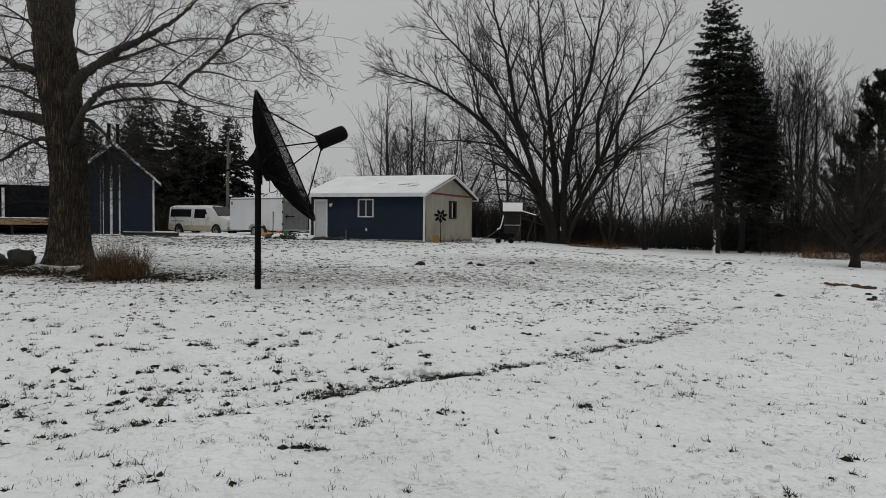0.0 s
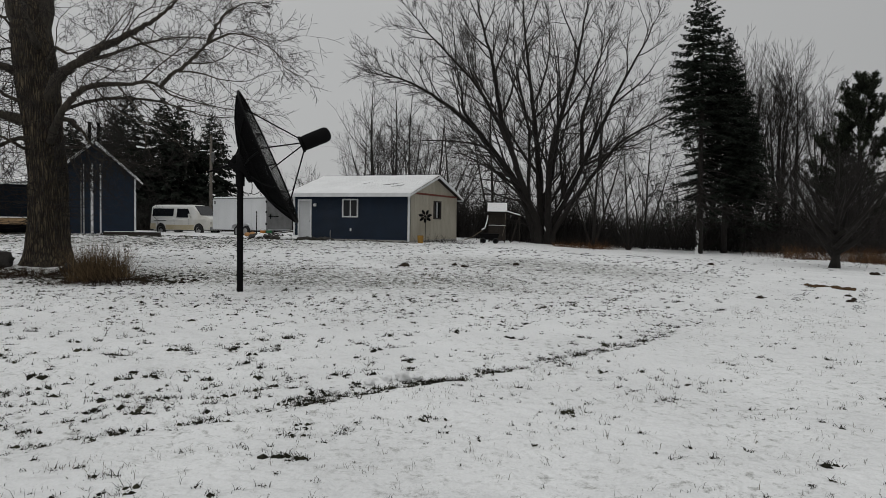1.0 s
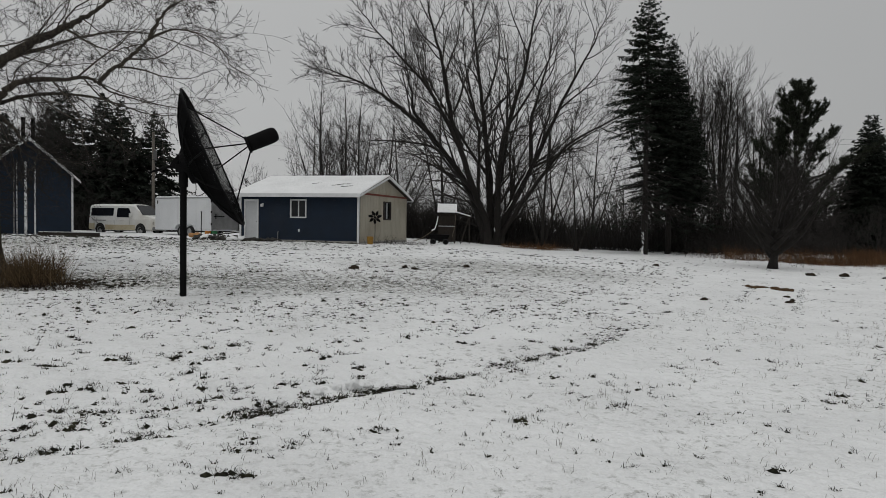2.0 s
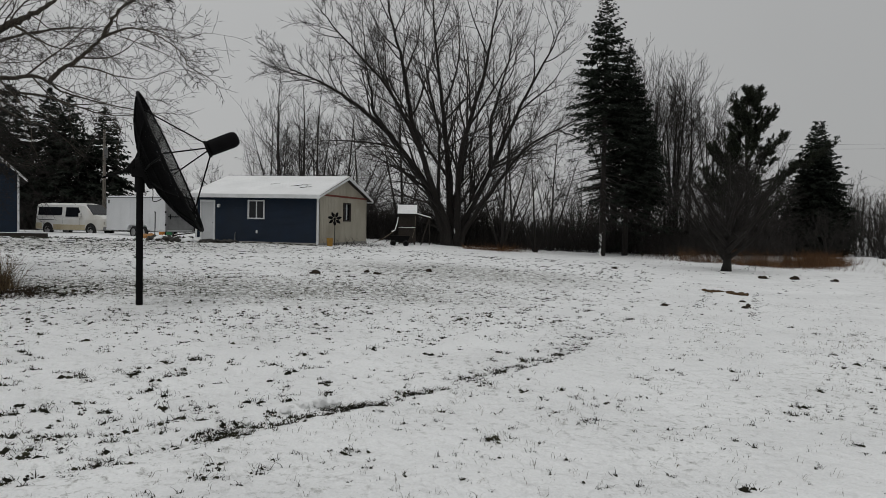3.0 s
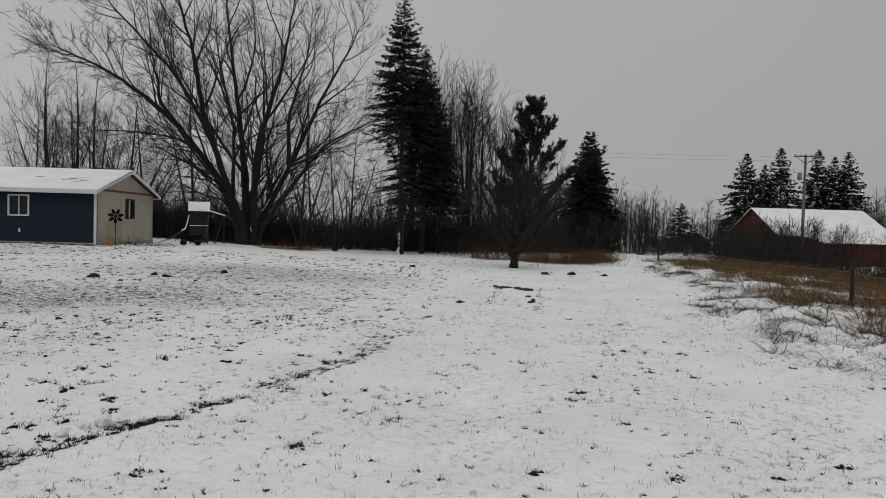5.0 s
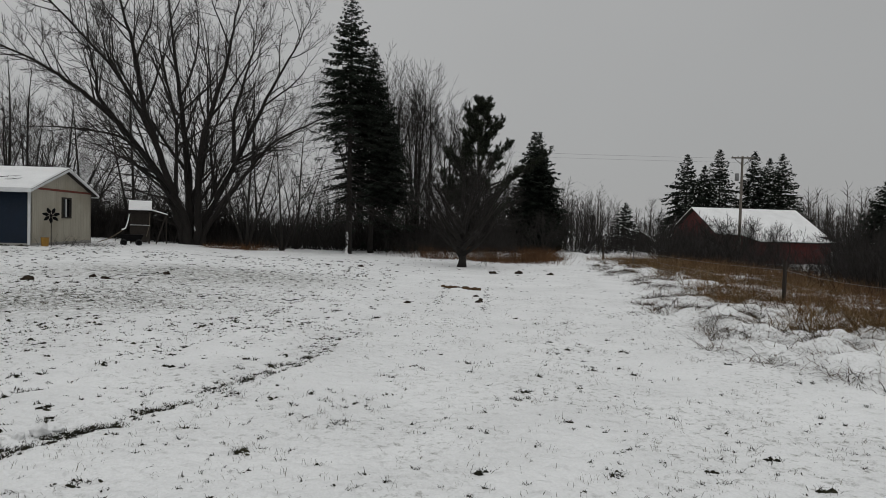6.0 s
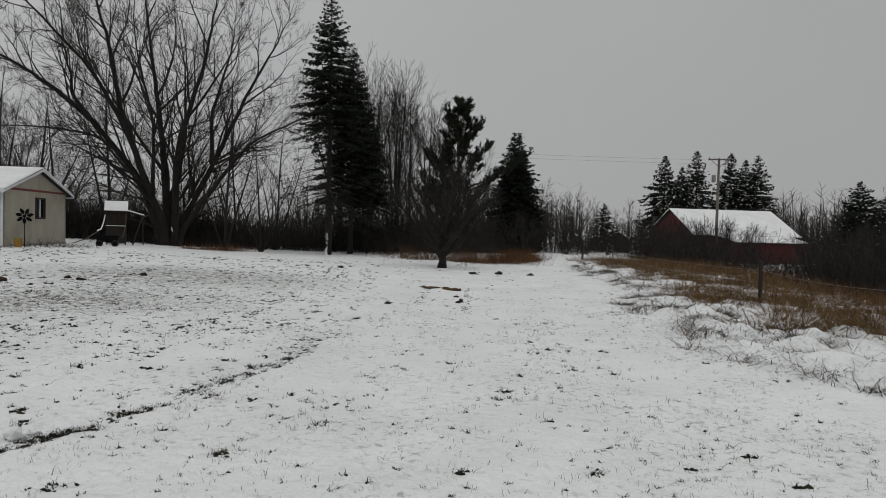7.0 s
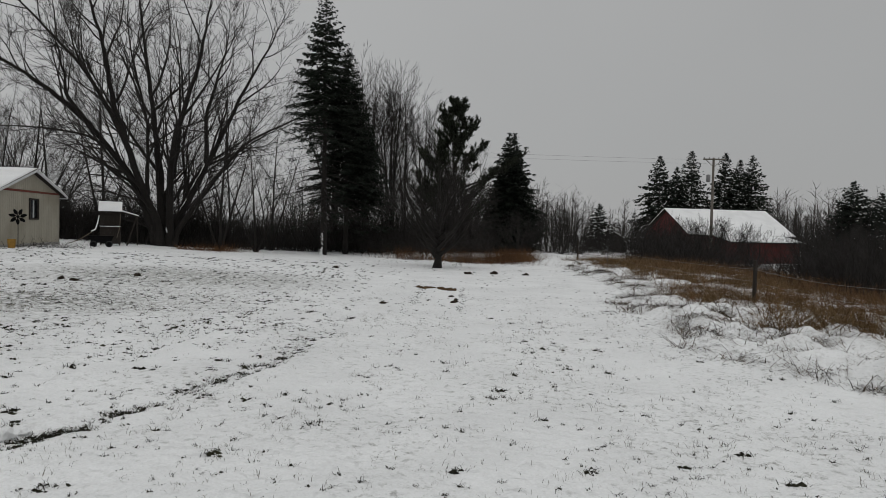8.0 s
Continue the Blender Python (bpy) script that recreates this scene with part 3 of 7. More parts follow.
# ---- the old cottonwood beside the house ----
def cottonwood():
    rng = random.Random(21)
    tree = thing("cottonwood_tree", "old leafless cottonwood with thick furrowed brown bark", "tree", ground_at(-9.32, 18.72))

    def heart(h):
        return -0.11 * max(0, h - 2.4) + 0.03

    trunk = M()
    rings, sides = 60, 84
    for i in range(rings + 1):
        h = 7.4 * i / rings
        r = 0.445 + 0.15 * math.exp(-h / 0.28) + 0.08 * math.exp(-h / 1.4) + 0.05 * smoothstep(3.2, 4.4, h) - 0.16 * smoothstep(5.2, 7.0, h)
        for a in range(sides):
            w = 2 * math.pi * a / sides
            flare = 1 + 0.10 * math.exp(-h / 0.4) * math.sin(5 * w + 1)
            furrow = 0.030 * noise.noise((math.cos(w) * 4, math.sin(w) * 4, h * 0.8)) - 0.06 * abs(noise.noise((math.cos(w) * 9, math.sin(w) * 9, h * 1.1)))
            q = r * flare + furrow
            trunk.v.append((q * math.cos(w) + heart(h), q * math.sin(w), h))
    for i in range(rings):
        for a in range(sides):
            b = (a + 1) % sides
            trunk.f.append((i * sides + a, i * sides + b, (i + 1) * sides + b, (i + 1) * sides + a))
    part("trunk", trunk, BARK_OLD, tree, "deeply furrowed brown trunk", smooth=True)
    twigs, boughs = M(), M()
    limbs = (
        (0.21, ((0.10, -0.2, 4.1), (0.62, -0.5, 4.66), (1.0, -0.52, 4.95), (1.64, -0.52, 5.36), (2.25, -0.52, 5.68), (2.7, -0.5, 5.93), (3.25, -0.5, 6.32), (3.6, -0.5, 6.7), (4.3, -0.5, 7.6))),
        (0.135, ((0.25, -0.3, 3.1), (0.86, -0.92, 3.68), (1.14, -0.92, 4.09), (1.48, -0.92, 4.33), (1.96, -0.92, 4.41), (2.44, -0.92, 4.42), (2.99, -0.92, 4.48), (3.3, -0.92, 4.31), (3.6, -0.92, 4.14), (4.35, -0.92, 3.96), (5.04, -0.95, 3.83))),
        (0.075, ((3.2, -0.92, 4.35), (3.55, -1.1, 4.6), (4.0, -1.12, 4.92), (4.42, -1.12, 5.36), (4.96, -1.12, 5.59), (5.5, -1.1, 5.5), (5.95, -1.1, 5.2), (6.25, -1.1, 4.8))),
        (0.05, ((2.3, -0.52, 5.7), (2.9, -0.8, 5.35), (3.5, -1.0, 5.1), (4.2, -1.2, 5.2))),
        (0.06, ((4.42, -1.12, 5.36), (4.8, -1.3, 5.9), (5.3, -1.4, 6.2), (5.8, -1.5, 6.2))),
        (0.10, ((0.2, -0.1, 3.55), (0.62, -0.3, 3.66), (0.97, -0.32, 3.46), (1.32, -0.32, 3.02), (1.75, -0.3, 2.75), (2.3, -0.3, 2.6))),
        (0.07, ((0.25, -0.2, 2.95), (0.62, -0.32, 2.97), (1.15, -0.4, 2.93), (1.5, -0.5, 2.7), (2.1, -0.6, 2.6))),
        (0.07, ((0.15, -0.2, 5.0), (0.5, -0.5, 5.35), (0.85, -0.7, 5.2), (1.2, -0.9, 5.15), (1.9, -1.1, 5.35), (2.5, -1.3, 5.9))),
        (0.17, ((-0.3, 0, 4.6), (-0.8, -0.2, 4.9), (-1.2, -0.35, 5.03), (-1.6, -0.4, 5.25), (-2.8, -0.6, 5.9), (-4.5, -0.8, 6.4))),
        (0.19, ((-0.2, -0.2, 3.55), (-0.8, -0.3, 3.72), (-1.3, -0.4, 3.8), (-1.7, -0.5, 3.84), (-2.6, -0.9, 3.6), (-4.2, -1.1, 3.7))),
        (0.09, ((-0.1, -0.3, 3.2), (-0.6, -0.5, 3.1), (-1.1, -0.7, 2.7), (-1.6, -0.9, 2.3), (-2.3, -1.1, 2.2))),
        (0.06, ((-0.35, -0.3, 4.0), (-1.0, -0.8, 4.35), (-1.7, -1.2, 4.3), (-2.4, -1.6, 3.9), (-3.2, -2.0, 3.9))),
        (0.06, ((-0.35, 0.2, 5.1), (-1.1, 0.6, 5.6), (-1.9, 0.9, 5.5), (-2.8, 1.2, 5.0), (-3.8, 1.4, 4.9))),
        (0.05, ((-0.3, -0.3, 2.9), (-0.8, -0.7, 3.2), (-1.4, -1.0, 3.3), (-2.0, -1.3, 2.9), (-2.7, -1.5, 2.5))),
        (0.05, ((-0.4, -0.2, 5.6), (-0.9, -0.7, 6.2), (-1.7, -1.0, 6.4), (-2.6, -1.3, 6.1))),
        (0.38, ((-0.55, 0, 5.6), (-0.85, 0.1, 6.5), (-1.4, 0.2, 8.0), (-2.1, 0.2, 10.5), (-2.5, 0.2, 13.5))),
        (0.36, ((-0.15, 0, 5.5), (-0.05, 0.1, 6.6), (0.15, 0.2, 8.2), (0.6, 0.3, 10.2), (0.9, 0.4, 13.0))),
        (0.09, ((-0.1, 0.3, 4.9), (0.7, 1.2, 5.5), (1.7, 2.2, 6.2), (2.8, 3.2, 6.6), (4.2, 4.0, 6.3))),
        (0.08, ((0.0, 0.3, 3.9), (0.9, 1.1, 4.4), (2.0, 1.9, 4.5), (3.2, 2.6, 4.2), (4.3, 3.1, 4.3))),
        (0.11, ((0.0, -0.35, 5.4), (0.3, -1.5, 6.1), (0.8, -2.6, 6.4), (1.3, -3.6, 6.2))),
    )
    spec = habit(10, 0.14, 0.17, 4, 0.9, 0.75, 0.26, -0.015, 0.8)
    for r, line in limbs:
        pts = curve_through(line, rng, 0.035, 6)
        n = len(pts) - 1
        radii = [max(0.012, 0.74 * r * (1 - 0.92 * i / n) ** 1.25 * rng.uniform(0.88, 1.14)) for i in range(n + 1)]
        part("limb", M().tube(pts, radii, 10), BARK, tree, smooth=True)
        sprout(rng, [boughs, twigs], pts, radii, spec, 0.0058)
    # water shoots that cling round the trunk
    for k in range(360):
        w, h = rng.uniform(0, 6.28), rng.uniform(1.0, 5.2)
        s = (0.43 * math.cos(w) + heart(h), 0.43 * math.sin(w), h)
        q = wander(rng, s, (math.cos(w), math.sin(w), rng.uniform(-0.3, 0.5)), rng.uniform(0.4, 2.2), 0.28, -0.06, 5)
        twigs.tube(q, [0.008, 0.007, 0.006, 0.005, 0.004, 0.003], 3, cap=False)
    # drooping crooked shoots under the limbs
    for k in range(400):
        sg = -1 if k % 2 else 1
        s = (rng.uniform(0.4, 2.2) if sg > 0 else -rng.uniform(0.4, 4.6), rng.uniform(-1.4, 1.2), rng.uniform(2.4, 4.9))
        q = wander(rng, s, (sg * rng.uniform(-0.2, 0.8), rng.uniform(-0.5, 0.5), -0.7), rng.uniform(0.7, 2.3), 0.34, -0.03, 6)
        twigs.tube(q, [0.0075, 0.0065, 0.006, 0.0055, 0.0045, 0.004, 0.003], 3, cap=False)
        for j in (2, 4):
            twigs.tube(wander(rng, q[j], (rng.uniform(-1, 1), rng.uniform(-1, 1), rng.uniform(-0.7, 0.5)), rng.uniform(0.2, 0.6), 0.25, 0, 2), [0.005, 0.004, 0.003], 3, cap=False)
    part("branchwork", boughs, BARK, tree, "crooked grey side boughs", smooth=True, kind="stuff")
    part("twig_crown", twigs, TWIG, tree, "tangle of fine bare twigs", kind="stuff")


cottonwood()


# ---- conifers ----
def fronds(rng, base, way, length, width):
    """Needle fronds as narrow leaf shapes, each with its own roll: points and quads for arrays of bases, ways and lengths."""
    n = len(base)
    up = np.array((0.0, 0.0, 1.0))
    flat = np.cross(way, up)
    flat /= np.linalg.norm(flat, axis=1)[:, None] + 1e-9
    rise = np.cross(flat, way)
    roll = rng.uniform(-1.2, 1.2, n)[:, None]
    perp = flat * np.cos(roll) + rise * np.sin(roll)
    mid = base + way * (length * rng.uniform(0.35, 0.55, n))[:, None]
    tip = base + way * length[:, None]
    w = (width * rng.uniform(0.7, 1.3, n))[:, None]
    pts = np.stack((base, mid + perp * w, tip, mid - perp * w), axis=1).reshape(-1, 3)
    return pts


def add_quads(m, pts):
    k = len(m.v)
    m.v.extend(map(tuple, pts.tolist()))
    m.f.extend((i, i + 1, i + 2, i + 3) for i in range(k, k + len(pts), 4))


def spruce(name, label, at, height, spread, seed, bare=0.0, ragged=0.0, thin=1.0, group="", needle=None, snow=0.0, coarse=1.0):
    """A spruce: a straight trunk and uneven whorls of boughs, each with two rows of short needle fronds."""
    rng, rnd = random.Random(seed), np.random.default_rng(seed)
    tree = thing(name, label, "tree", at, rng.uniform(0, 360), group)
    lean = Vector((rng.uniform(-0.012, 0.012), rng.uniform(-0.012, 0.012), 1))
    n = 10
    part("trunk", M().tube([lean * (height * i / n) for i in range(n + 1)], [max(0.015, height * 0.0135 * (1 - i / n)) for i in range(n + 1)], 9), BARK_DARK, tree, smooth=True)
    boughs, sprays, white = M(), M(), M()
    z = height * (0.03 + bare)
    while z < height * 0.995:
        u = z / height
        poor = 1 - smoothstep(ragged * 0.75, ragged * 1.15, u) if ragged else 0.0
        reach = spread * ((1 - u) ** 0.9) * (0.72 + 0.28 * smoothstep(0, 0.25, u)) * rng.uniform(0.85, 1.12) + 0.10
        count = max(4, int((9 - 2.5 * smoothstep(0.7, 1, u) - 3 * poor) * thin))
        for k in range(count):
            a = 6.283 * (k + rng.random()) / count
            L = reach * rng.uniform(0.62, 1.1) * (1 + 0.30 * noise.noise((math.cos(a) * 1.4, math.sin(a) * 1.4, z * 0.45 + seed)))
            out = np.array((math.cos(a), math.sin(a), 0.0))
            side = np.array((-out[1], out[0], 0.0))
            p0 = np.array(tuple(lean * (z + rng.uniform(-0.2, 0.2))))
            rise = -0.10 + 0.62 * smoothstep(0.45, 1, u) + rng.uniform(-0.08, 0.08)
            sag, tipup = 0.42 - 0.12 * u, 0.24

            def path(t):
                return p0 + out * (L * t)[:, None] + np.array((0, 0, 1.0)) * (L * (rise * t - sag * t * t + tipup * t ** 3))[:, None]
            line = path(np.linspace(0, 1, 4))
            boughs.tube([Vector(q) for q in line], [max(0.006, 0.012 * L * (1 - i / 3)) for i in range(4)], 3, cap=False)
            first = 0.12 + 0.42 * poor + 0.25 * (1 - u) * min(1, L / 3)
            nb = max(3, int(L * (1 - first) / (0.105 * coarse) * (1 - 0.62 * poor)))
            t = np.sort(rnd.uniform(first, 1.0, nb))
            t = np.repeat(t, 2)
            sg = np.tile((-1.0, 1.0), nb) * rnd.uniform(0.5, 1.15, 2 * nb)
            base = path(t)
            way = out * 0.8 + side * sg[:, None] + np.array((0, 0, 1.0)) * rnd.uniform(-0.55, 0.12, 2 * nb)[:, None]
            way /= np.linalg.norm(way, axis=1)[:, None]
            length = (0.10 + 0.06 * coarse + 0.22 * L * (1 - t) ** 0.7) * rnd.uniform(0.55, 1.25, 2 * nb)
            length = np.minimum(length, 0.75) * min(1.0, 0.45 + 2.2 * (1 - u))
            wide = 0.044 * coarse * min(1.0, 0.5 + 2.5 * (1 - u)) * (1 - 0.25 * poor)
            add_quads(sprays, fronds(rnd, base, way, length, np.full(2 * nb, wide)))
            for f in ((0.35, 0.7) if coarse < 1.9 else (0.55,)):
                b2 = base + way * (length * f)[:, None]
                w2 = way * 0.75 + side * (rnd.choice((-0.8, 0.8), 2 * nb))[:, None] + np.array((0, 0, 1.0)) * rnd.uniform(-0.85, 0.15, 2 * nb)[:, None]
                w2 /= np.linalg.norm(w2, axis=1)[:, None]
                add_quads(sprays, fronds(rnd, b2, w2, length * (0.75 - 0.4 * f) + 0.05 * coarse, np.full(2 * nb, wide * 0.85)))
            if snow and L > 0.5:
                for q in path(np.array([rng.uniform(0.4, 1.0) for _ in range(3)])):
                    if rng.random() < snow * 3:
                        s_ = rng.uniform(0.06, 0.17)
                        white.box(tuple(q + np.array((0, 0, 0.05))), (s_, s_ * 1.3, 0.05), pose(0, 0, 0, rng.uniform(-25, 25), rng.uniform(-25, 25), math.degrees(a)))
        z += max(0.16, 0.021 * height * (1 - 0.55 * u)) * rng.uniform(0.75, 1.25) * (1 + 0.4 * poor) * coarse ** 0.4
    top = np.array(tuple(lean * (height * 0.985)))
    way = np.stack([np.array((math.cos(w) * 0.4, math.sin(w) * 0.4, rng.uniform(0.2, 1.2))) for w in np.linspace(0, 18.8, 16)])
    way /= np.linalg.norm(way, axis=1)[:, None]
    add_quads(sprays, fronds(rnd, np.repeat(top[None], 16, 0) - np.array((0, 0, 1.0)) * rnd.uniform(0, 0.5, 16)[:, None], way, rnd.uniform(0.2, 0.45, 16), np.full(16, 0.04 * coarse)))
    part("branchwork", boughs, BARK_DARK, tree, kind="stuff")
    part("needle_crown", sprays, needle or NEEDLE, tree, "dense dark green needle sprays", kind="stuff")
    if snow:
        part("snow", white, SNOW, tree, "flecks of snow on the boughs", kind="stuff")
    return tree


def pine(name, label, at, height, spread, seed):
    """A pine: upswept boughs whose ends carry upright bottle-brush shoots of long needles."""
    rng, rnd = random.Random(seed), np.random.default_rng(seed)
    tree = thing(name, label, "tree", at)
    boughs, brush = M(), M()
    part("trunk", M().tube([(0.15 * math.sin(i * 0.6), 0, height * i / 10) for i in range(11)], [max(0.03, height * 0.013 * (1 - i / 10.5)) for i in range(11)], 9), BARK_DARK, tree, smooth=True)

    def shoot(p, d, size):
        e = p + d * size
        boughs.tube([p, e], [0.014, 0.008], 3, cap=False)
        k = 15
        t = rnd.uniform(0.15, 1.05, k)
        base = np.array(tuple(p)) + np.array(tuple(d))[None] * (t * size)[:, None]
        way = rnd.normal(0, 1, (k, 3)) + np.array(tuple(d))[None] * 1.1
        way /= np.linalg.norm(way, axis=1)[:, None]
        add_quads(brush, fronds(rnd, base, way, rnd.uniform(0.12, 0.22, k), np.full(k, 0.024)))

    def bough(start, way, L, lift):
        pts = wander(rng, start, way, L, 0.10, lift, 7)
        boughs.tube(pts, [max(0.012, 0.016 * L * (1 - i / 7)) for i in range(8)], 4, cap=False)
        for _ in range(int(4 + 5.5 * L)):
            u = rng.uniform(0.35, 1.0)
            i = min(6, int(u * 7))
            p = pts[i].lerp(pts[i + 1], u * 7 - i)
            d = (pts[i + 1] - pts[i]).normalized()
            w = (side_way(rng, d, rng.uniform(0.3, 1.0)) + Vector((0, 0, 0.55))).normalized()
            q = p + w * rng.uniform(0.1, 0.5)
            boughs.tube([p, q], [0.014, 0.010], 3, cap=False)
            for _k in range(3):
                shoot(q, (w + Vector((rng.gauss(0, 0.4), rng.gauss(0, 0.4), rng.uniform(0.2, 0.8)))).normalized(), rng.uniform(0.22, 0.45))
        shoot(pts[-1], (pts[-1] - pts[-2]).normalized(), 0.5)

    z = height * 0.18
    while z < height * 0.95:
        u = z / height
        for k in range(5):
            a = rng.uniform(0, 6.283)
            bough((0.1, 0, z), (math.cos(a), math.sin(a), 0.2 + 0.8 * u), (spread * (1 - u) ** 0.75 + 0.35) * rng.uniform(0.55, 1.15), 0.09)
        z += height * 0.05 * rng.uniform(0.8, 1.2)
    # one long plume that leans out past the crown
    bough((0.1, 0, height * 0.42), (0.8, -0.45, 0.35), 6.2, 0.035)
    bough((0.1, 0, height * 0.40), (0.75, -0.5, 0.25), 5.4, 0.02)
    shoot(Vector((0, 0, height * 0.96)), Vector((0.1, 0, 1)), 0.6)
    part("branchwork", boughs, BARK_DARK, tree, kind="stuff")
    part("needle_crown", brush, NEEDLE_PINE, tree, "tufts of long dark needles", kind="stuff")
    return tree


SPRUCE_TALL = "tall dark green spruce with drooping boughs"
big = spruce("spruce_tree", "tall dark green spruce with a snow-dusted foot", ground_at(17.3, 45.9), 17.9, 5.0, 31, bare=0.10, ragged=0.48, group="spruces at the field's end")
rng = random.Random(8)
snow_foot = M()
for k in range(70):
    a, h = radians(222 + rng.gauss(0, 13)), 0.02 + 1.6 * rng.random() ** 2.2
    s_ = rng.uniform(0.03, 0.075) * (1.4 - 0.6 * h)
    snow_foot.box(((0.26 + 0.12 * max(0, 0.3 - h)) * math.cos(a), (0.26 + 0.12 * max(0, 0.3 - h)) * math.sin(a), h), (s_, s_, s_ * 1.7), pose(0, 0, 0, rng.uniform(-30, 30), rng.uniform(-30, 30), 0), bevel=0.02)
foot = part("snow", snow_foot, SNOW, big, "snow blown against the trunk's foot", kind="stuff")
foot.matrix_basis = Matrix.Rotation(-big.matrix_basis.to_euler().z, 4, "Z")
spruce("spruce_tree", SPRUCE_TALL, ground_at(19.5, 47.4), 14.5, 4.6, 32, bare=0.17, ragged=0.30, group="spruces at the field's end")
spruce("spruce_tree", "shorter dark green spruce", ground_at(21.6, 49.2), 10.6, 3.6, 33, bare=0.07, ragged=0.35, coarse=1.2, group="spruces at the field's end")
pine("pine_tree", "dark open-crowned pine behind bare brush", ground_at(29.3, 49.0), 12.1, 4.9, 34)
spruce("spruce_tree", "dark green spruce beyond the field's edge", ground_at(36.5, 51.6), 10.5, 3.8, 35, coarse=1.2, group="spruces at the field's end")
spruce("spruce_tree", "dark green spruce beyond the field's edge", ground_at(37.7, 52.2), 10.7, 4.2, 36, coarse=1.2, group="spruces at the field's end")
for k, (x, y, h, w) in enumerate(((-27.9, 65.0, 12.3, 5.8), (-25.6, 67.0, 12.6, 5.8), (-23.6, 66.0, 11.7, 5.8), (-21.3, 68.0, 11.2, 5.4), (-31.0, 69.0, 11.6, 5.8), (-33.5, 66, 10.4, 5.0))):
    spruce("spruce_tree", "dark spruce behind the blue house", ground_at(x, y), h, w, 40 + k, group="spruces behind the house", thin=0.9, coarse=2.5)
for k, (x, y, h, w) in enumerate(((80.9, 75.0, 15.3, 6.6), (84.6, 75.1, 14.0, 5.6), (88.4, 75.3, 16.8, 6.6), (91.0, 71.5, 16.1, 6.4), (94.7, 71.5, 15.4, 5.4), (92.8, 68.2, 15.4, 6.6))):
    spruce("spruce_tree", "snow-flecked spruce behind the red barn", ground_at(x, y), h, w, 60 + k, group="spruces behind the barn", snow=0.05, thin=0.9, coarse=2.5)
spruce("spruce_tree", "lone snow-flecked spruce beyond the fence", ground_at(63.3, 36.4), 8.4, 5.0, 70, snow=0.08, thin=0.85, coarse=1.4)
spruce("spruce_tree", "snow-flecked spruce among bare trees", ground_at(79.1, 42.2), 8.3, 5.0, 71, snow=0.06, thin=0.85, coarse=1.4)
spruce("spruce_tree", "small snow-laden spruce before the far trees", ground_at(52.8, 57.4), 4.9, 2.8, 72, snow=0.22, thin=0.85, coarse=1.4)


# ---- buildings ----
def lap_siding(m, x0, x1, z0, z1, y=0.0, course=0.118, lap=0.024):
    """Overlapping horizontal boards on a wall that faces -y."""
    z = z0
    while z < z1 - 0.005:
        t = min(z + course, z1)
        m.add([(x0, y - lap, z), (x1, y - lap, z), (x1, y, t), (x0, y, t), (x0, y, z), (x1, y, z)], [(0, 1, 2, 3), (0, 4, 5, 1)])
        z = t
    return m


def holed_wall(m, x0, x1, z0, z1, y0, y1, holes):
    """A wall in x and z between y0 and y1, with rectangular openings (a, b, c, d) that go through."""
    for k, (a, b, c, d) in enumerate(wall_pieces(x0, x1, z0, z1, holes)):
        m.box(((a + b) / 2, (y0 + y1) / 2, (c + d) / 2), (b - a, abs(y1 - y0), d - c))
    return m


def wall_pieces(x0, x1, z0, z1, holes):
    holes = sorted(holes)
    x, out = x0, []
    for a, b, c, d in holes:
        if a > x:
            out.append((x, a, z0, z1))
        if c > z0:
            out.append((a, b, z0, c))
        if d < z1:
            out.append((a, b, d, z1))
        x = b
    if x < x1:
        out.append((x, x1, z0, z1))
    return out


def slider_window(parent, x0, x1, z0, z1, y, frame_mat, m=None, trim=0.04):
    """A two-pane sliding window in a wall that faces -y."""
    m = m or Matrix()
    w = new("window")
    w.parent = parent
    w.matrix_basis = m
    fr = M()
    for a, b, c, d in ((x0 - trim, x0 + 0.03, z0 - trim, z1 + trim), (x1 - 0.03, x1 + trim, z0 - trim, z1 + trim),
                       (x0 + 0.03, x1 - 0.03, z1 - 0.03, z1 + trim), (x0 + 0.03, x1 - 0.03, z0 - trim, z0 + 0.03)):
        fr.box(((a + b) / 2, y - 0.015, (c + d) / 2), (b - a, 0.09, d - c), bevel=0.006)
    part("window_frame", fr, frame_mat, w)
    mid = (x0 + x1) / 2
    part("mullion", M().box((mid, y + 0.005, (z0 + z1) / 2), (0.05, 0.06, z1 - z0 - 0.06), bevel=0.005), WHITE_TRIM, w)
    for a, b in ((x0 + 0.03, mid - 0.025), (mid + 0.025, x1 - 0.03)):
        part("pane", M().box(((a + b) / 2, y + 0.03, (z0 + z1) / 2), (b - a, 0.008, z1 - z0 - 0.06)), GLASS, w)
    return w


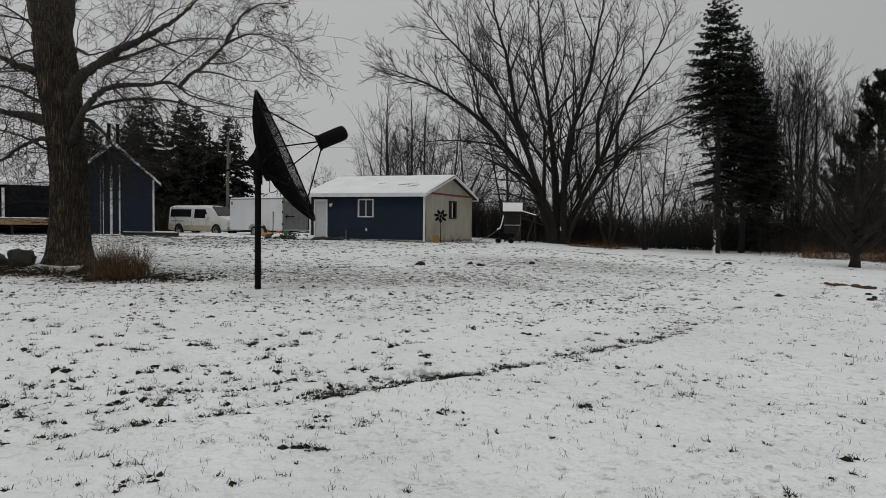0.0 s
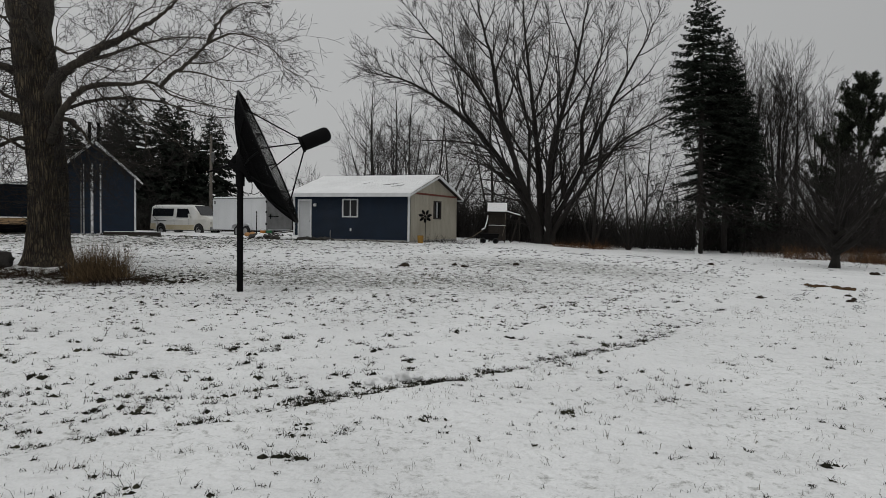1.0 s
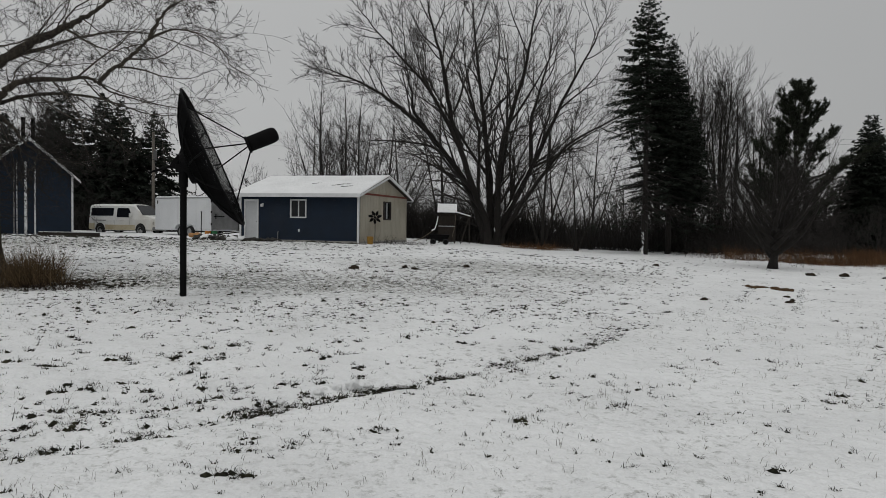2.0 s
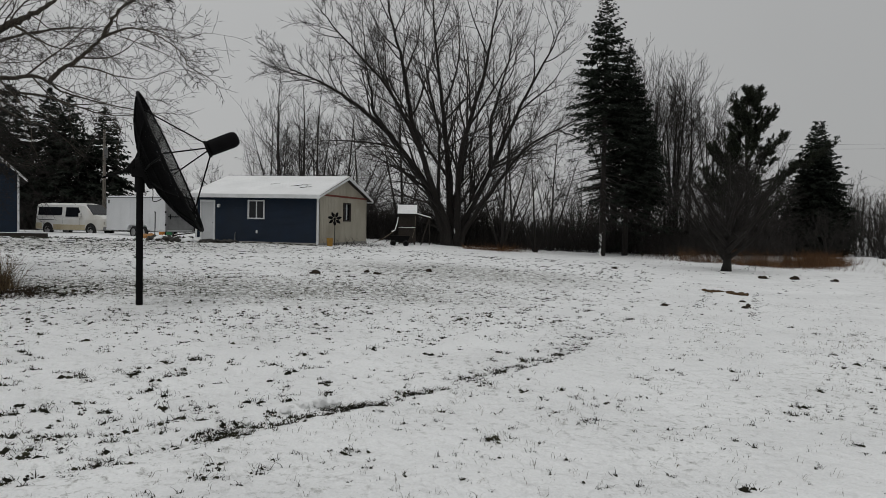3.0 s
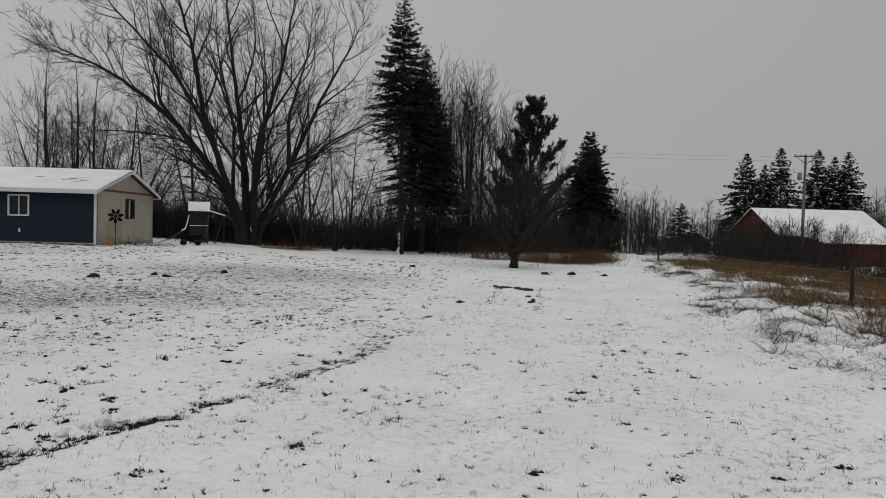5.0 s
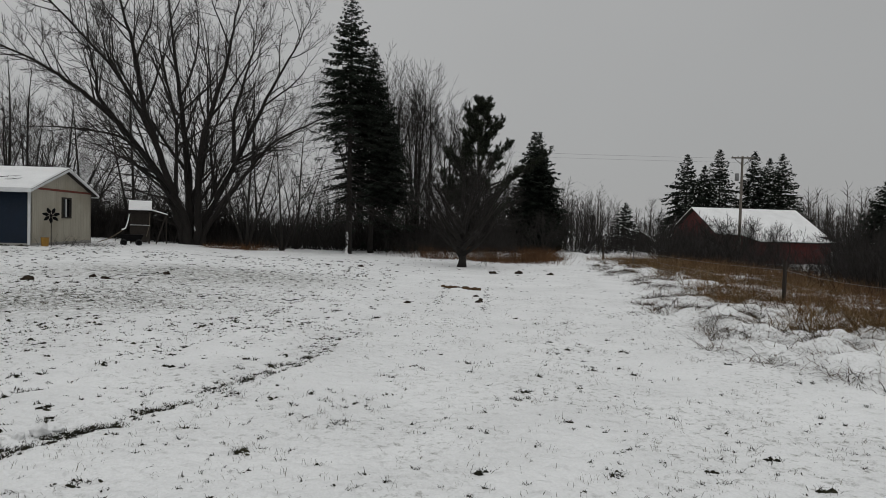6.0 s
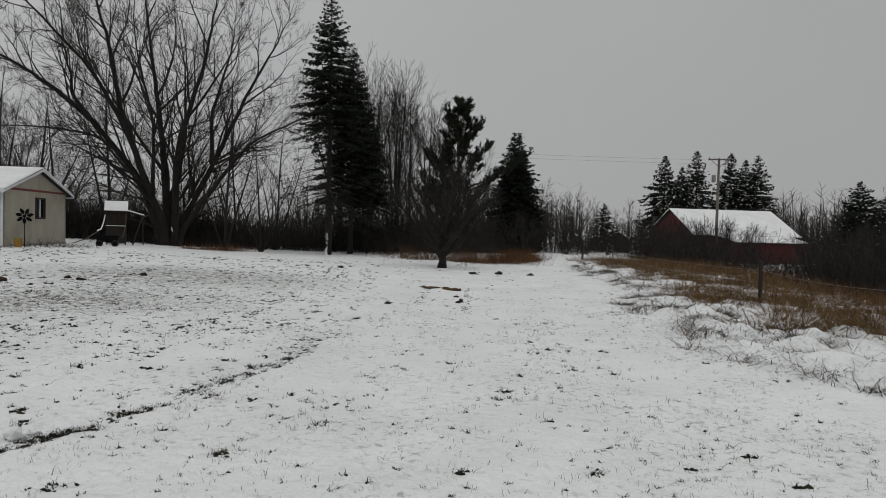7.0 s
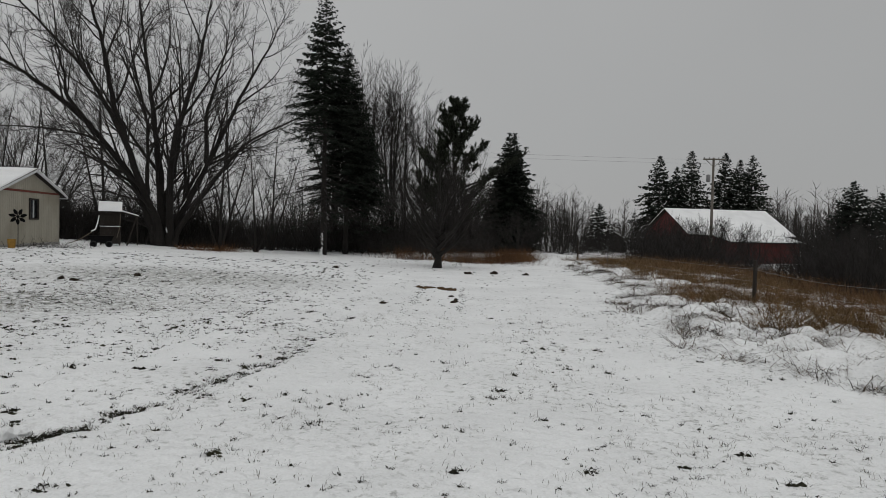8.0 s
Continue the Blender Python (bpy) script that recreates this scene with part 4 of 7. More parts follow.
def garage():
    L, W, H, ridge = 7.15, 6.9, 2.56, 3.63
    g = thing("garage", "low garage with blue siding, beige plywood gable and snow-covered roof", "garage", (-1.0, 37.6, 0.0), -22.3)
    door, win = (-6.85, -6.0, 0.0, 2.2), (-4.0, -3.1, 1.32, 2.24)
    part("foundation", M().box((-L / 2, W / 2, -0.15), (L + 0.04, W + 0.04, 0.5), bevel=0.02), CONCRETE, g, "grey concrete footing")
    wall = M()
    holed_wall(wall, -L, 0, 0.1, H, 0.02, 0.14, [(door[0], door[1], 0.1, door[3]), win])
    part("wall", wall, SIDING_BLUE, g)
    sd = M()
    for a, b, c, d in wall_pieces(-L, -0.09, 0.1, H, [(door[0], door[1], 0.1, door[3]), win]):
        lap_siding(sd, a, b, c, d, 0.02)
    part("siding", sd, SIDING_BLUE, g, "dark blue lapped vinyl boards")
    gw = (3.25, 4.2, 1.30, 2.24)
    gable = M()
    for a, b, c, d in wall_pieces(0.0, W, 0.1, H, [gw]):
        gable.box(((0 - 0.06), (a + b) / 2, (c + d) / 2), (0.12, b - a, d - c))
    k = len(gable.v)
    for x in (0.0, -0.12):
        gable.v += [(x, 0, H), (x, W, H), (x, W / 2, ridge - 0.06)]
    gable.f += [(k, k + 1, k + 2), (k + 3, k + 5, k + 4), (k, k + 2, k + 5, k + 3), (k + 1, k + 4, k + 5, k + 2)]
    part("gable_wall", gable, PLY, g, "weathered beige grooved plywood")
    batten = M()
    y = 0.2
    while y < W - 0.1:
        top = H + (ridge - H - 0.1) * (1 - abs(y - W / 2) / (W / 2))
        for c, d in (((0.12, 1.22), (2.32, top)) if gw[0] - 0.06 < y < gw[1] + 0.06 else ((0.12, top),)):
            batten.box((0.001, y, (c + d) / 2), (0.005, 0.010, d - c))
        y += 0.203
    part("groove", batten, PLY_GROOVE, g, "dark vertical grooves of the plywood", kind="stuff")
    part("wall", M().box((-L / 2, W - 0.06, 1.28), (L, 0.12, H - 0.1)), PLY, g)
    part("wall", M().box((-L + 0.06, W / 2, 1.28), (0.12, W, H - 0.1)), SIDING_BLUE, g)
    part("corner_trim", M().box((-0.045, -0.005, 1.27), (0.11, 0.06, H - 0.1), bevel=0.008), WHITE_TRIM, g, "white corner board")
    part("corner_trim", M().box((-L + 0.03, -0.005, 1.27), (0.11, 0.06, H - 0.1), bevel=0.008), WHITE_TRIM, g, "white corner board")
    part("trim_board", M().box((0.018, W / 2, H + 0.05), (0.03, W - 0.3, 0.10), bevel=0.006), RED_TRIM, g, "dull red trim board across the gable")
    eave, over = 0.42, 0.24
    slope = (ridge - H) / (W / 2)
    for sg, nm in ((-1, "roof"), (1, "roof")):
        y_e = W / 2 + sg * (W / 2 + eave)
        z_e = H - slope * eave + 0.02
        r = M()
        r.prism([(W / 2, ridge), (y_e, z_e), (y_e, z_e + 0.09), (W / 2, ridge + 0.09)], L + 2 * over, pose(over, 0, 0, 0, 0, 90))
        part(nm, r, WOOD_DARK, g)
        s = M()
        n = 40
        for i in range(n + 1):
            x = -L - over + (L + 2 * over) * i / n
            for u in range(9):
                t = u / 8
                yy = W / 2 + (y_e - sg * 0.03 - W / 2) * t
                zz = ridge + 0.092 + (z_e - ridge) * t
                th = 0.05 * (1 if u < 8 else 0.25) + 0.012 * noise.noise((x * 1.3, yy * 1.3, 3))
                s.v.append((x, yy, zz + th))
        for i in range(n):
            for u in range(8):
                s.f.append((i * 9 + u, (i + 1) * 9 + u, (i + 1) * 9 + u + 1, i * 9 + u + 1))
        k = len(s.v)
        s.v += [(x, yy, zz) for x in (-L - over, over) for yy, zz in ((y_e - sg * 0.03, z_e + 0.094), (W / 2, ridge + 0.094))]
        s.f += [tuple(range(0, 9)) + (k, k + 1), tuple(n * 9 + u for u in range(9)) + (k + 2, k + 3)]
        s.f.append(tuple(i * 9 + 8 for i in range(n + 1)) + (k + 2, k))
        part("snow", s, SNOW, g, "smooth layer of roof snow", smooth=True)
        part("fascia", M().box((-L / 2, y_e + sg * 0.012, z_e + 0.03), (L + 2 * over, 0.03, 0.20), bevel=0.006), WHITE_TRIM, g, "white fascia board")
        for x in (over, -L - over):
            b = M()
            b.prism([(W / 2, ridge - 0.06), (y_e, z_e - 0.03), (y_e, z_e + 0.07), (W / 2, ridge + 0.05)], 0.03, pose(x + 0.03, 0, 0, 0, 0, 90))
            part("barge_board", b, WHITE_TRIM, g, "pale barge board")
        part("soffit", M().box((-L / 2, W / 2 + sg * (W / 2 + eave / 2), z_e - 0.03), (L, eave, 0.02)), WHITE_TRIM, g)
    d = new("door")
    d.parent = g
    part("door_leaf", M().box((-6.425, 0.05, 1.1), (0.74, 0.05, 2.1), bevel=0.006), DOOR_WHITE, d, "plain pale door")
    fr = M()
    for a, b, c, e in ((-6.87, -6.795, 0.05, 2.26), (-6.055, -5.98, 0.05, 2.26), (-6.795, -6.055, 2.15, 2.26)):
        fr.box(((a + b) / 2, 0.0, (c + e) / 2), (b - a, 0.08, e - c), bevel=0.006)
    part("door_frame", fr, WHITE_TRIM, d)
    part("knob", M().lathe([(0.0, 0), (0.028, 0.01), (0.03, 0.04), (0.0, 0.055)], 10, pose(-6.12, 0.02, 1.05, 90)), TRAILER_GREY, d)
    slider_window(g, *win, 0.02, WHITE_TRIM)
    slider_window(g, gw[0], gw[1], gw[2], gw[3], 0.0, WOOD_DARK, pose(0, 0, 0, 0, 0, 90), trim=0.05)
    lamp = M()
    lamp.box((-5.72, -0.02, 1.98), (0.10, 0.05, 0.14), bevel=0.01)
    lamp.box((-5.72, -0.10, 1.94), (0.13, 0.12, 0.16), bevel=0.02)
    part("wall_lamp", lamp, WHITE_TRIM, g, "small white wall lamp")
    part("outlet_box", M().box((-3.5, -0.02, 0.62), (0.085, 0.06, 0.16), bevel=0.01), WHITE_TRIM, g, "white outlet cover")
    part("pipe", M().tube([(-4.75, -0.06, 0.05), (-4.75, -0.06, 0.5), (-4.75, 0.0, 0.55)], 0.02, 8), TRAILER_GREY, g, "short grey standpipe")


garage()


def house():
    h = thing("house", "blue-sided house with white trim and snowy gable roofs", "house", (-18.75, 45.6, -0.05), 25.0)
    # gable end that faces the lawn: x from -4.6 to 0
    W, H, ridge = 4.7, 3.6, 5.75
    part("foundation", M().box((-W / 2, 4, -0.2), (W, 8, 0.6), bevel=0.02), CONCRETE, h)
    wall = M()
    wall.prism([(-W, 0.1), (0, 0.1), (0, H), (-W / 2, ridge), (-W, H)], 8.0)
    part("wall", wall, SIDING_BLUE, h)
    sd = M()
    z = 0.1
    while z < ridge - 0.1:
        t = z + 0.115
        half = W / 2 if z < H else W / 2 * (ridge - z) / (ridge - H)
        sd.add([(-W / 2 - half, -0.034, z), (-W / 2 + half, -0.034, z), (-W / 2 + half, -0.003, t), (-W / 2 - half, -0.003, t), (-W / 2 - half, 0.0, z), (-W / 2 + half, 0.0, z)], [(0, 1, 2, 3), (0, 4, 5, 1)])
        z = t
    part("siding", sd, SIDING_BLUE, h, "dark blue lapped boards")
    for x, w in ((-0.05, 0.11), (-2.02, 0.09), (-2.5, 0.15), (-2.95, 0.05), (-W + 0.06, 0.11)):
        part("trim_board", M().box((x, -0.05, 1.9 if x > -1 else 2.3), (w, 0.05, 3.4 if x > -1 else 4.3), bevel=0.008), WHITE_TRIM, h, "white vertical trim")
    part("downspout", M().tube([(-3.1, -0.08, 0.1), (-3.1, -0.08, 4.3)], 0.04, 8), TRAILER_GREY, h)
    for x in (-2.62, -2.12):
        c = M()
        c.box((x, 0.3, 5.3), (0.2, 0.2, 3.4), bevel=0.02)
        c.box((x, 0.3, 7.02), (0.26, 0.26, 0.08), bevel=0.02)
        part("chimney_pipe", c, BLACK_METAL, h, "tall dark flue")
    slope = (ridge - H) / (W / 2)
    for sg in (-1, 1):
        xe = -W / 2 + sg * (W / 2 + 0.4)
        ze = H - slope * 0.4
        part("roof", M().prism([(-W / 2, ridge), (xe, ze), (xe, ze + 0.12), (-W / 2, ridge + 0.12)], 8.6, pose(0, -0.35, 0)), WOOD_DARK, h)
        part("snow", M().prism([(-W / 2, ridge + 0.124), (xe, ze + 0.124), (xe, ze + 0.16), (-W / 2, ridge + 0.19)], 8.62, pose(0, -0.36, 0)), SNOW, h, "roof snow")
        part("barge_board", M().prism([(-W / 2, ridge - 0.06), (xe, ze + 0.0), (xe, ze + 0.1), (-W / 2, ridge + 0.10)], 0.04, pose(0, -0.40, 0)), WHITE_TRIM, h, "white barge board")
    # long wing towards the porch
    part("wing_wall", M().box((-11.7, 5.0, 1.6), (14, 6, 3.2)), SIDING_BLUE, h)
    ws = M()
    lap_siding(ws, -18.7, -4.75, 0.1, 3.1, 1.98)
    part("siding", ws, SIDING_BLUE, h)
    part("wing_roof", M().prism([(0, 3.1), (3.6, 3.5), (7.2, 3.1), (7.2, 3.24), (3.6, 3.64), (0, 3.24)], 14.4, pose(-4.7, 1.4, 0, 0, 0, 90)), WOOD_DARK, h)
    part("snow", M().prism([(0, 3.244), (3.6, 3.644), (7.2, 3.244), (7.2, 3.30), (3.6, 3.71), (0, 3.30)], 14.42, pose(-4.69, 1.4, 0, 0, 0, 90)), SNOW, h, "roof snow")
    part("porch_roof", M().prism([(-1.6, 2.98), (1.9, 3.12), (1.9, 3.22), (-1.6, 3.08)], 9.0, pose(-5.0, 0, 0, 0, 0, 90)), WHITE_TRIM, h, "pale porch roof edge")
    part("snow", M().prism([(-1.62, 3.084), (1.9, 3.224), (1.9, 3.28), (-1.62, 3.14)], 9.02, pose(-4.99, 0, 0, 0, 0, 90)), SNOW, h, "porch roof snow")
    part("bay_wall", M().box((-12.4, 0.9, 2.3), (5.4, 4.0, 4.7)), SIDING_BLUE, h)
    bs = M()
    lap_siding(bs, -15.1, -9.7, 0.1, 4.65, -1.1)
    part("siding", bs, SIDING_BLUE, h)
    part("bay_roof", M().box((-12.4, 0.9, 4.75), (5.9, 4.5, 0.16), bevel=0.02), WOOD_DARK, h)
    part("snow", M().box((-12.4, 0.9, 4.86), (5.8, 4.4, 0.06), bevel=0.02), SNOW, h, "thin roof snow")
    for x in (-5.2, -8.1):
        part("porch_post", M().box((x, -1.4, 1.95), (0.14, 0.14, 1.7), bevel=0.01), WHITE_TRIM, h, "white porch post")
    part("deck_floor", M().box((-9.4, -0.25, 1.02), (8.8, 3.5, 0.05)), WOOD_TAN, h)
    part("deck_beam", M().box((-9.4, -2.05, 0.84), (8.8, 0.06, 0.32), bevel=0.01), WOOD_TAN, h, "tan lumber deck beam")
    part("snow", M().box((-9.4, -0.12, 1.08), (8.8, 3.9, 0.06), bevel=0.02), SNOW, h, "deck snow")
    for x in (-5.2, -7.6, -10.0, -12.4):
        part("deck_post", M().box((x, -1.9, 0.33), (0.12, 0.12, 0.7)), WOOD_DARK, h)


house()


def barn():
    b = thing("barn", "long red board barn with a snow-covered metal roof", "barn", (70.8, 64.2, -2.1), -19.9)
    L, run, H, ridge = 13.4, 5.6, 3.5, 6.45
    part("foundation", M().box((L / 2, -0.0, -0.2), (L, 2 * run, 0.6)), CONCRETE, b)
    body = M()
    body.prism([(-run, 0), (run, 0), (run, H), (0, ridge), (-run, H)], L, pose(L, 0, 0, 0, 0, 90))
    part("wall", body, BARN_RED, b)
    boards = M()
    x = 0.0
    while x < L:
        boards.box((x + 0.14, -run - 0.02, H / 2), (0.26, 0.03, H))
        x += 0.28
    part("cladding", boards, BARN_RED, b, "vertical red boards", kind="stuff")
    gb = M()
    y = -run
    while y < run - 0.1:
        top = H + (ridge - H) * (1 - abs(y + 0.15) / run)
        gb.box((-0.02, y + 0.15, top / 2), (0.03, 0.28, top - 0.1))
        y += 0.3
    part("cladding", gb, BARN_RED, b, "vertical red gable boards", kind="stuff")
    slope = (ridge - H) / run
    for sg in (-1, 1):
        ye = sg * (run + 0.6)
        ze = H - slope * 0.6
        part("roof", M().prism([(0, ridge), (ye, ze), (ye, ze + 0.12), (0, ridge + 0.12)], L + 1.0, pose(L + 0.5, 0, 0, 0, 0, 90)), WOOD_DARK, b)
        part("snow", M().prism([(0, ridge + 0.124), (ye, ze + 0.124), (ye, ze + 0.19), (0, ridge + 0.20)], L + 1.04, pose(L + 0.52, 0, 0, 0, 0, 90)), SNOW, b, "even roof snow")
    # lean-to along the near side
    part("lean_to_wall", M().box((7.6, -run - 2.0, 1.25), (9.0, 3.6, 2.5)), BARN_RED, b)
    lb = M()
    x = 3.1
    while x < 12.0:
        lb.box((x + 0.14, -run - 3.82, 1.22), (0.26, 0.03, 2.44))
        x += 0.28
    part("cladding", lb, BARN_RED, b, "vertical red boards", kind="stuff")
    part("lean_to_roof", M().prism([(-run, 3.25), (-run - 4.2, 2.5), (-run - 4.2, 2.6), (-run, 3.35)], 9.6, pose(12.4, 0, 0, 0, 0, 90)), WOOD_DARK, b)
    part("snow", M().prism([(-run, 3.354), (-run - 4.22, 2.604), (-run - 4.22, 2.67), (-run, 3.43)], 9.64, pose(12.42, 0, 0, 0, 0, 90)), SNOW, b, "lean-to roof snow")
    part("lean_to_door", M().box((10.6, -run - 3.86, 1.0), (1.2, 0.04, 2.0), bevel=0.01), BARN_RED, b)


barn()


def shed():
    s = thing("shed", "small weathered shed with a snowy roof beyond the barn", "shed", (66.5, 70.0, -2.1), -25)
    part("wall", M().prism([(-2, 0), (2, 0), (2, 2.4), (0, 3.6), (-2, 2.4)], 4.0), WOOD_DARK, s)
    for sg in (-1, 1):
        part("roof", M().prism([(0, 3.6), (sg * 2.3, 2.25), (sg * 2.3, 2.35), (0, 3.7)], 4.6, pose(0, -0.3, 0)), WOOD_DARK, s)
        part("snow", M().prism([(0, 3.704), (sg * 2.3, 2.354), (sg * 2.3, 2.40), (0, 3.77)], 4.62, pose(0, -0.31, 0)), SNOW, s)


shed()


# ---- vehicles ----
def wheel(parent, at, r, w, rim_mat):
    """A wheel whose axle runs along y."""
    wl_ = new("wheel")
    wl_.parent = parent
    wl_.matrix_basis = Matrix.Translation(at) @ pose(0, 0, 0, 90)
    part("tyre", M().lathe([(r * 0.62, -w / 2), (r * 0.93, -w / 2), (r, -w / 2 + 0.03), (r, w / 2 - 0.03), (r * 0.93, w / 2), (r * 0.62, w / 2)], 28, cap=False), RUBBER, wl_, smooth=True)
    rim = M()
    rim.lathe([(0.0, w * 0.36), (r * 0.2, w * 0.40), (r * 0.25, w * 0.28), (r * 0.55, w * 0.30), (r * 0.64, w * 0.46), (r * 0.64, -w * 0.3)], 24, cap=False)
    part("rim", rim, rim_mat, wl_, smooth=True)


def loft(sections):
    """Joins outlines of equal point count, one after another, and closes both ends."""
    m, n = M(), len(sections[0])
    for s in sections:
        m.v += [tuple(p) for p in s]
    for i in range(len(sections) - 1):
        for a in range(n):
            b = (a + 1) % n
            m.f.append((i * n + a, i * n + b, (i + 1) * n + b, (i + 1) * n + a))
    m.f += [tuple(range(n)), tuple(reversed(range((len(sections) - 1) * n, len(sections) * n)))]
    return m


def van():
    v = thing("van", "white passenger van with dark side windows and road grime", "van", (-18.2, 53.3, -0.14), -20.0)
    v.matrix_basis = v.matrix_basis @ Matrix.Diagonal((0.89, 1.0, 1.06, 1.0))
    # x forward, the side that shows faces -y; sections along x: (x, floor, belt, roof, half width at belt, half width at roof)
    secs = [(-2.98, 0.55, 1.15, 1.9, 0.93, 0.74), (-2.93, 0.42, 1.15, 2.04, 0.98, 0.80), (-2.6, 0.36, 1.15, 2.12, 1.0, 0.82), (0.9, 0.36, 1.15, 2.13, 1.0, 0.82),
            (1.3, 0.36, 1.15, 2.08, 1.0, 0.80), (1.75, 0.36, 1.16, 1.74, 1.0, 0.84), (2.1, 0.36, 1.18, 1.40, 0.99, 0.90), (2.7, 0.38, 1.14, 1.28, 0.96, 0.86), (2.98, 0.42, 0.98, 1.14, 0.88, 0.80), (3.06, 0.5, 0.84, 0.98, 0.80, 0.72)]
    outs = []
    for x, f0, bl, rf, wb, wr in secs:
        half = [(wb * 0.94, f0), (wb, f0 + 0.12), (wb, bl - 0.1), (wb - 0.02, bl), (wr + (wb - wr) * 0.2, bl + (rf - bl) * 0.86), (wr * 0.93, rf - 0.03 * (rf - bl)), (wr * 0.6, rf)]
        outs.append([(x, -y, z) for y, z in half] + [(x, y, z) for y, z in reversed(half)])
    part("body", loft(outs), VAN_WHITE, v, "white body with tan grime low down", smooth=False)
    # glass on the side: it leans with the upper body
    lean = math.degrees(math.atan2(0.15, 0.80))
    for a, b, c, d in ((-2.75, -0.62, 1.32, 1.86), (-0.28, 0.76, 1.24, 1.86)):
        g = M()
        pts = [(a, c), (b, c), (b, d), (a, d)] if b < 0 else [(a, c), (b + 0.42, c), (b + 0.05, d), (a, d)]
        g.prism(pts, 0.02)
        p = part("side_window", g, GLASS, v, "tinted glass")
        p.matrix_basis = Matrix.Translation((0, -0.985, 1.17)) @ pose(0, 0, 0, -lean) @ Matrix.Translation((0, -0.02, -1.17))
    ws = M()
    ws.add([(1.41, -0.74, 2.06), (1.41, 0.74, 2.06), (2.14, 0.88, 1.42), (2.14, -0.88, 1.42), (1.29, -0.72, 1.98), (1.29, 0.72, 1.98), (2.02, 0.86, 1.34), (2.02, -0.86, 1.34)],
           [(0, 1, 2, 3), (7, 6, 5, 4), (0, 3, 7, 4), (1, 5, 6, 2), (0, 4, 5, 1), (3, 2, 6, 7)])
    part("windshield", ws, GLASS, v)
    for x in (-1.85, 1.98):
        for y in (-0.93, 0.88):
            wheel(v, (x, y, 0.37), 0.39, 0.25, RIM)
        arch = M()
        pts = [(x + 0.47 * math.cos(a), 0.38 + 0.47 * math.sin(a)) for a in np.linspace(0, math.pi, 15)]
        arch.prism(pts, 0.02, pose(0, -1.006, 0))
        part("wheel_arch", arch, RUBBER, v, "dark wheel opening")
    part("bumper", M().box((3.02, 0, 0.52), (0.16, 1.75, 0.22), bevel=0.04), TRAILER_GREY, v)
    part("bumper", M().box((-3.0, 0, 0.5), (0.14, 1.8, 0.2), bevel=0.04), TRAILER_GREY, v)
    for y in (-0.72, 0.72):
        part("headlight", M().box((2.98, y, 0.86), (0.14, 0.28, 0.2), bevel=0.03), LAMP_CLEAR, v)
        part("tail_light", M().box((-2.96, y * 1.2, 1.1), (0.06, 0.12, 0.36), bevel=0.02), LAMP_RED, v)
    part("mirror", M().box((1.15, -1.12, 1.36), (0.14, 0.2, 0.28), bevel=0.04), VAN_WHITE, v)
    for x in (-0.45, 0.1):
        part("door_handle", M().box((x, -1.015, 1.06), (0.16, 0.03, 0.04), bevel=0.008), VAN_WHITE, v)
    part("rub_strip", M().box((-1.95, -1.006, 1.02), (1.3, 0.02, 0.05), bevel=0.005), GREY_PLASTIC, v, "dark slot of the sliding door rail")
    part("rocker_panel", M().box((0.06, -1.006, 0.56), (2.85, 0.02, 0.34), bevel=0.008), VAN_GRIME, v, "tan road grime along the sill")
    part("rocker_panel", M().box((-2.66, -1.004, 0.62), (0.55, 0.02, 0.4), bevel=0.008), VAN_GRIME, v, "tan road grime behind the wheel")
    part("grille", M().box((3.05, 0, 0.78), (0.08, 1.0, 0.24), bevel=0.02), GREY_PLASTIC, v)
    for x in (-0.5, 0.98, -0.58 - 1.6):
        part("door_seam", M().box((x, -1.003, 0.78), (0.012, 0.01, 0.76)), GREY_PLASTIC, v)
    return v


van()


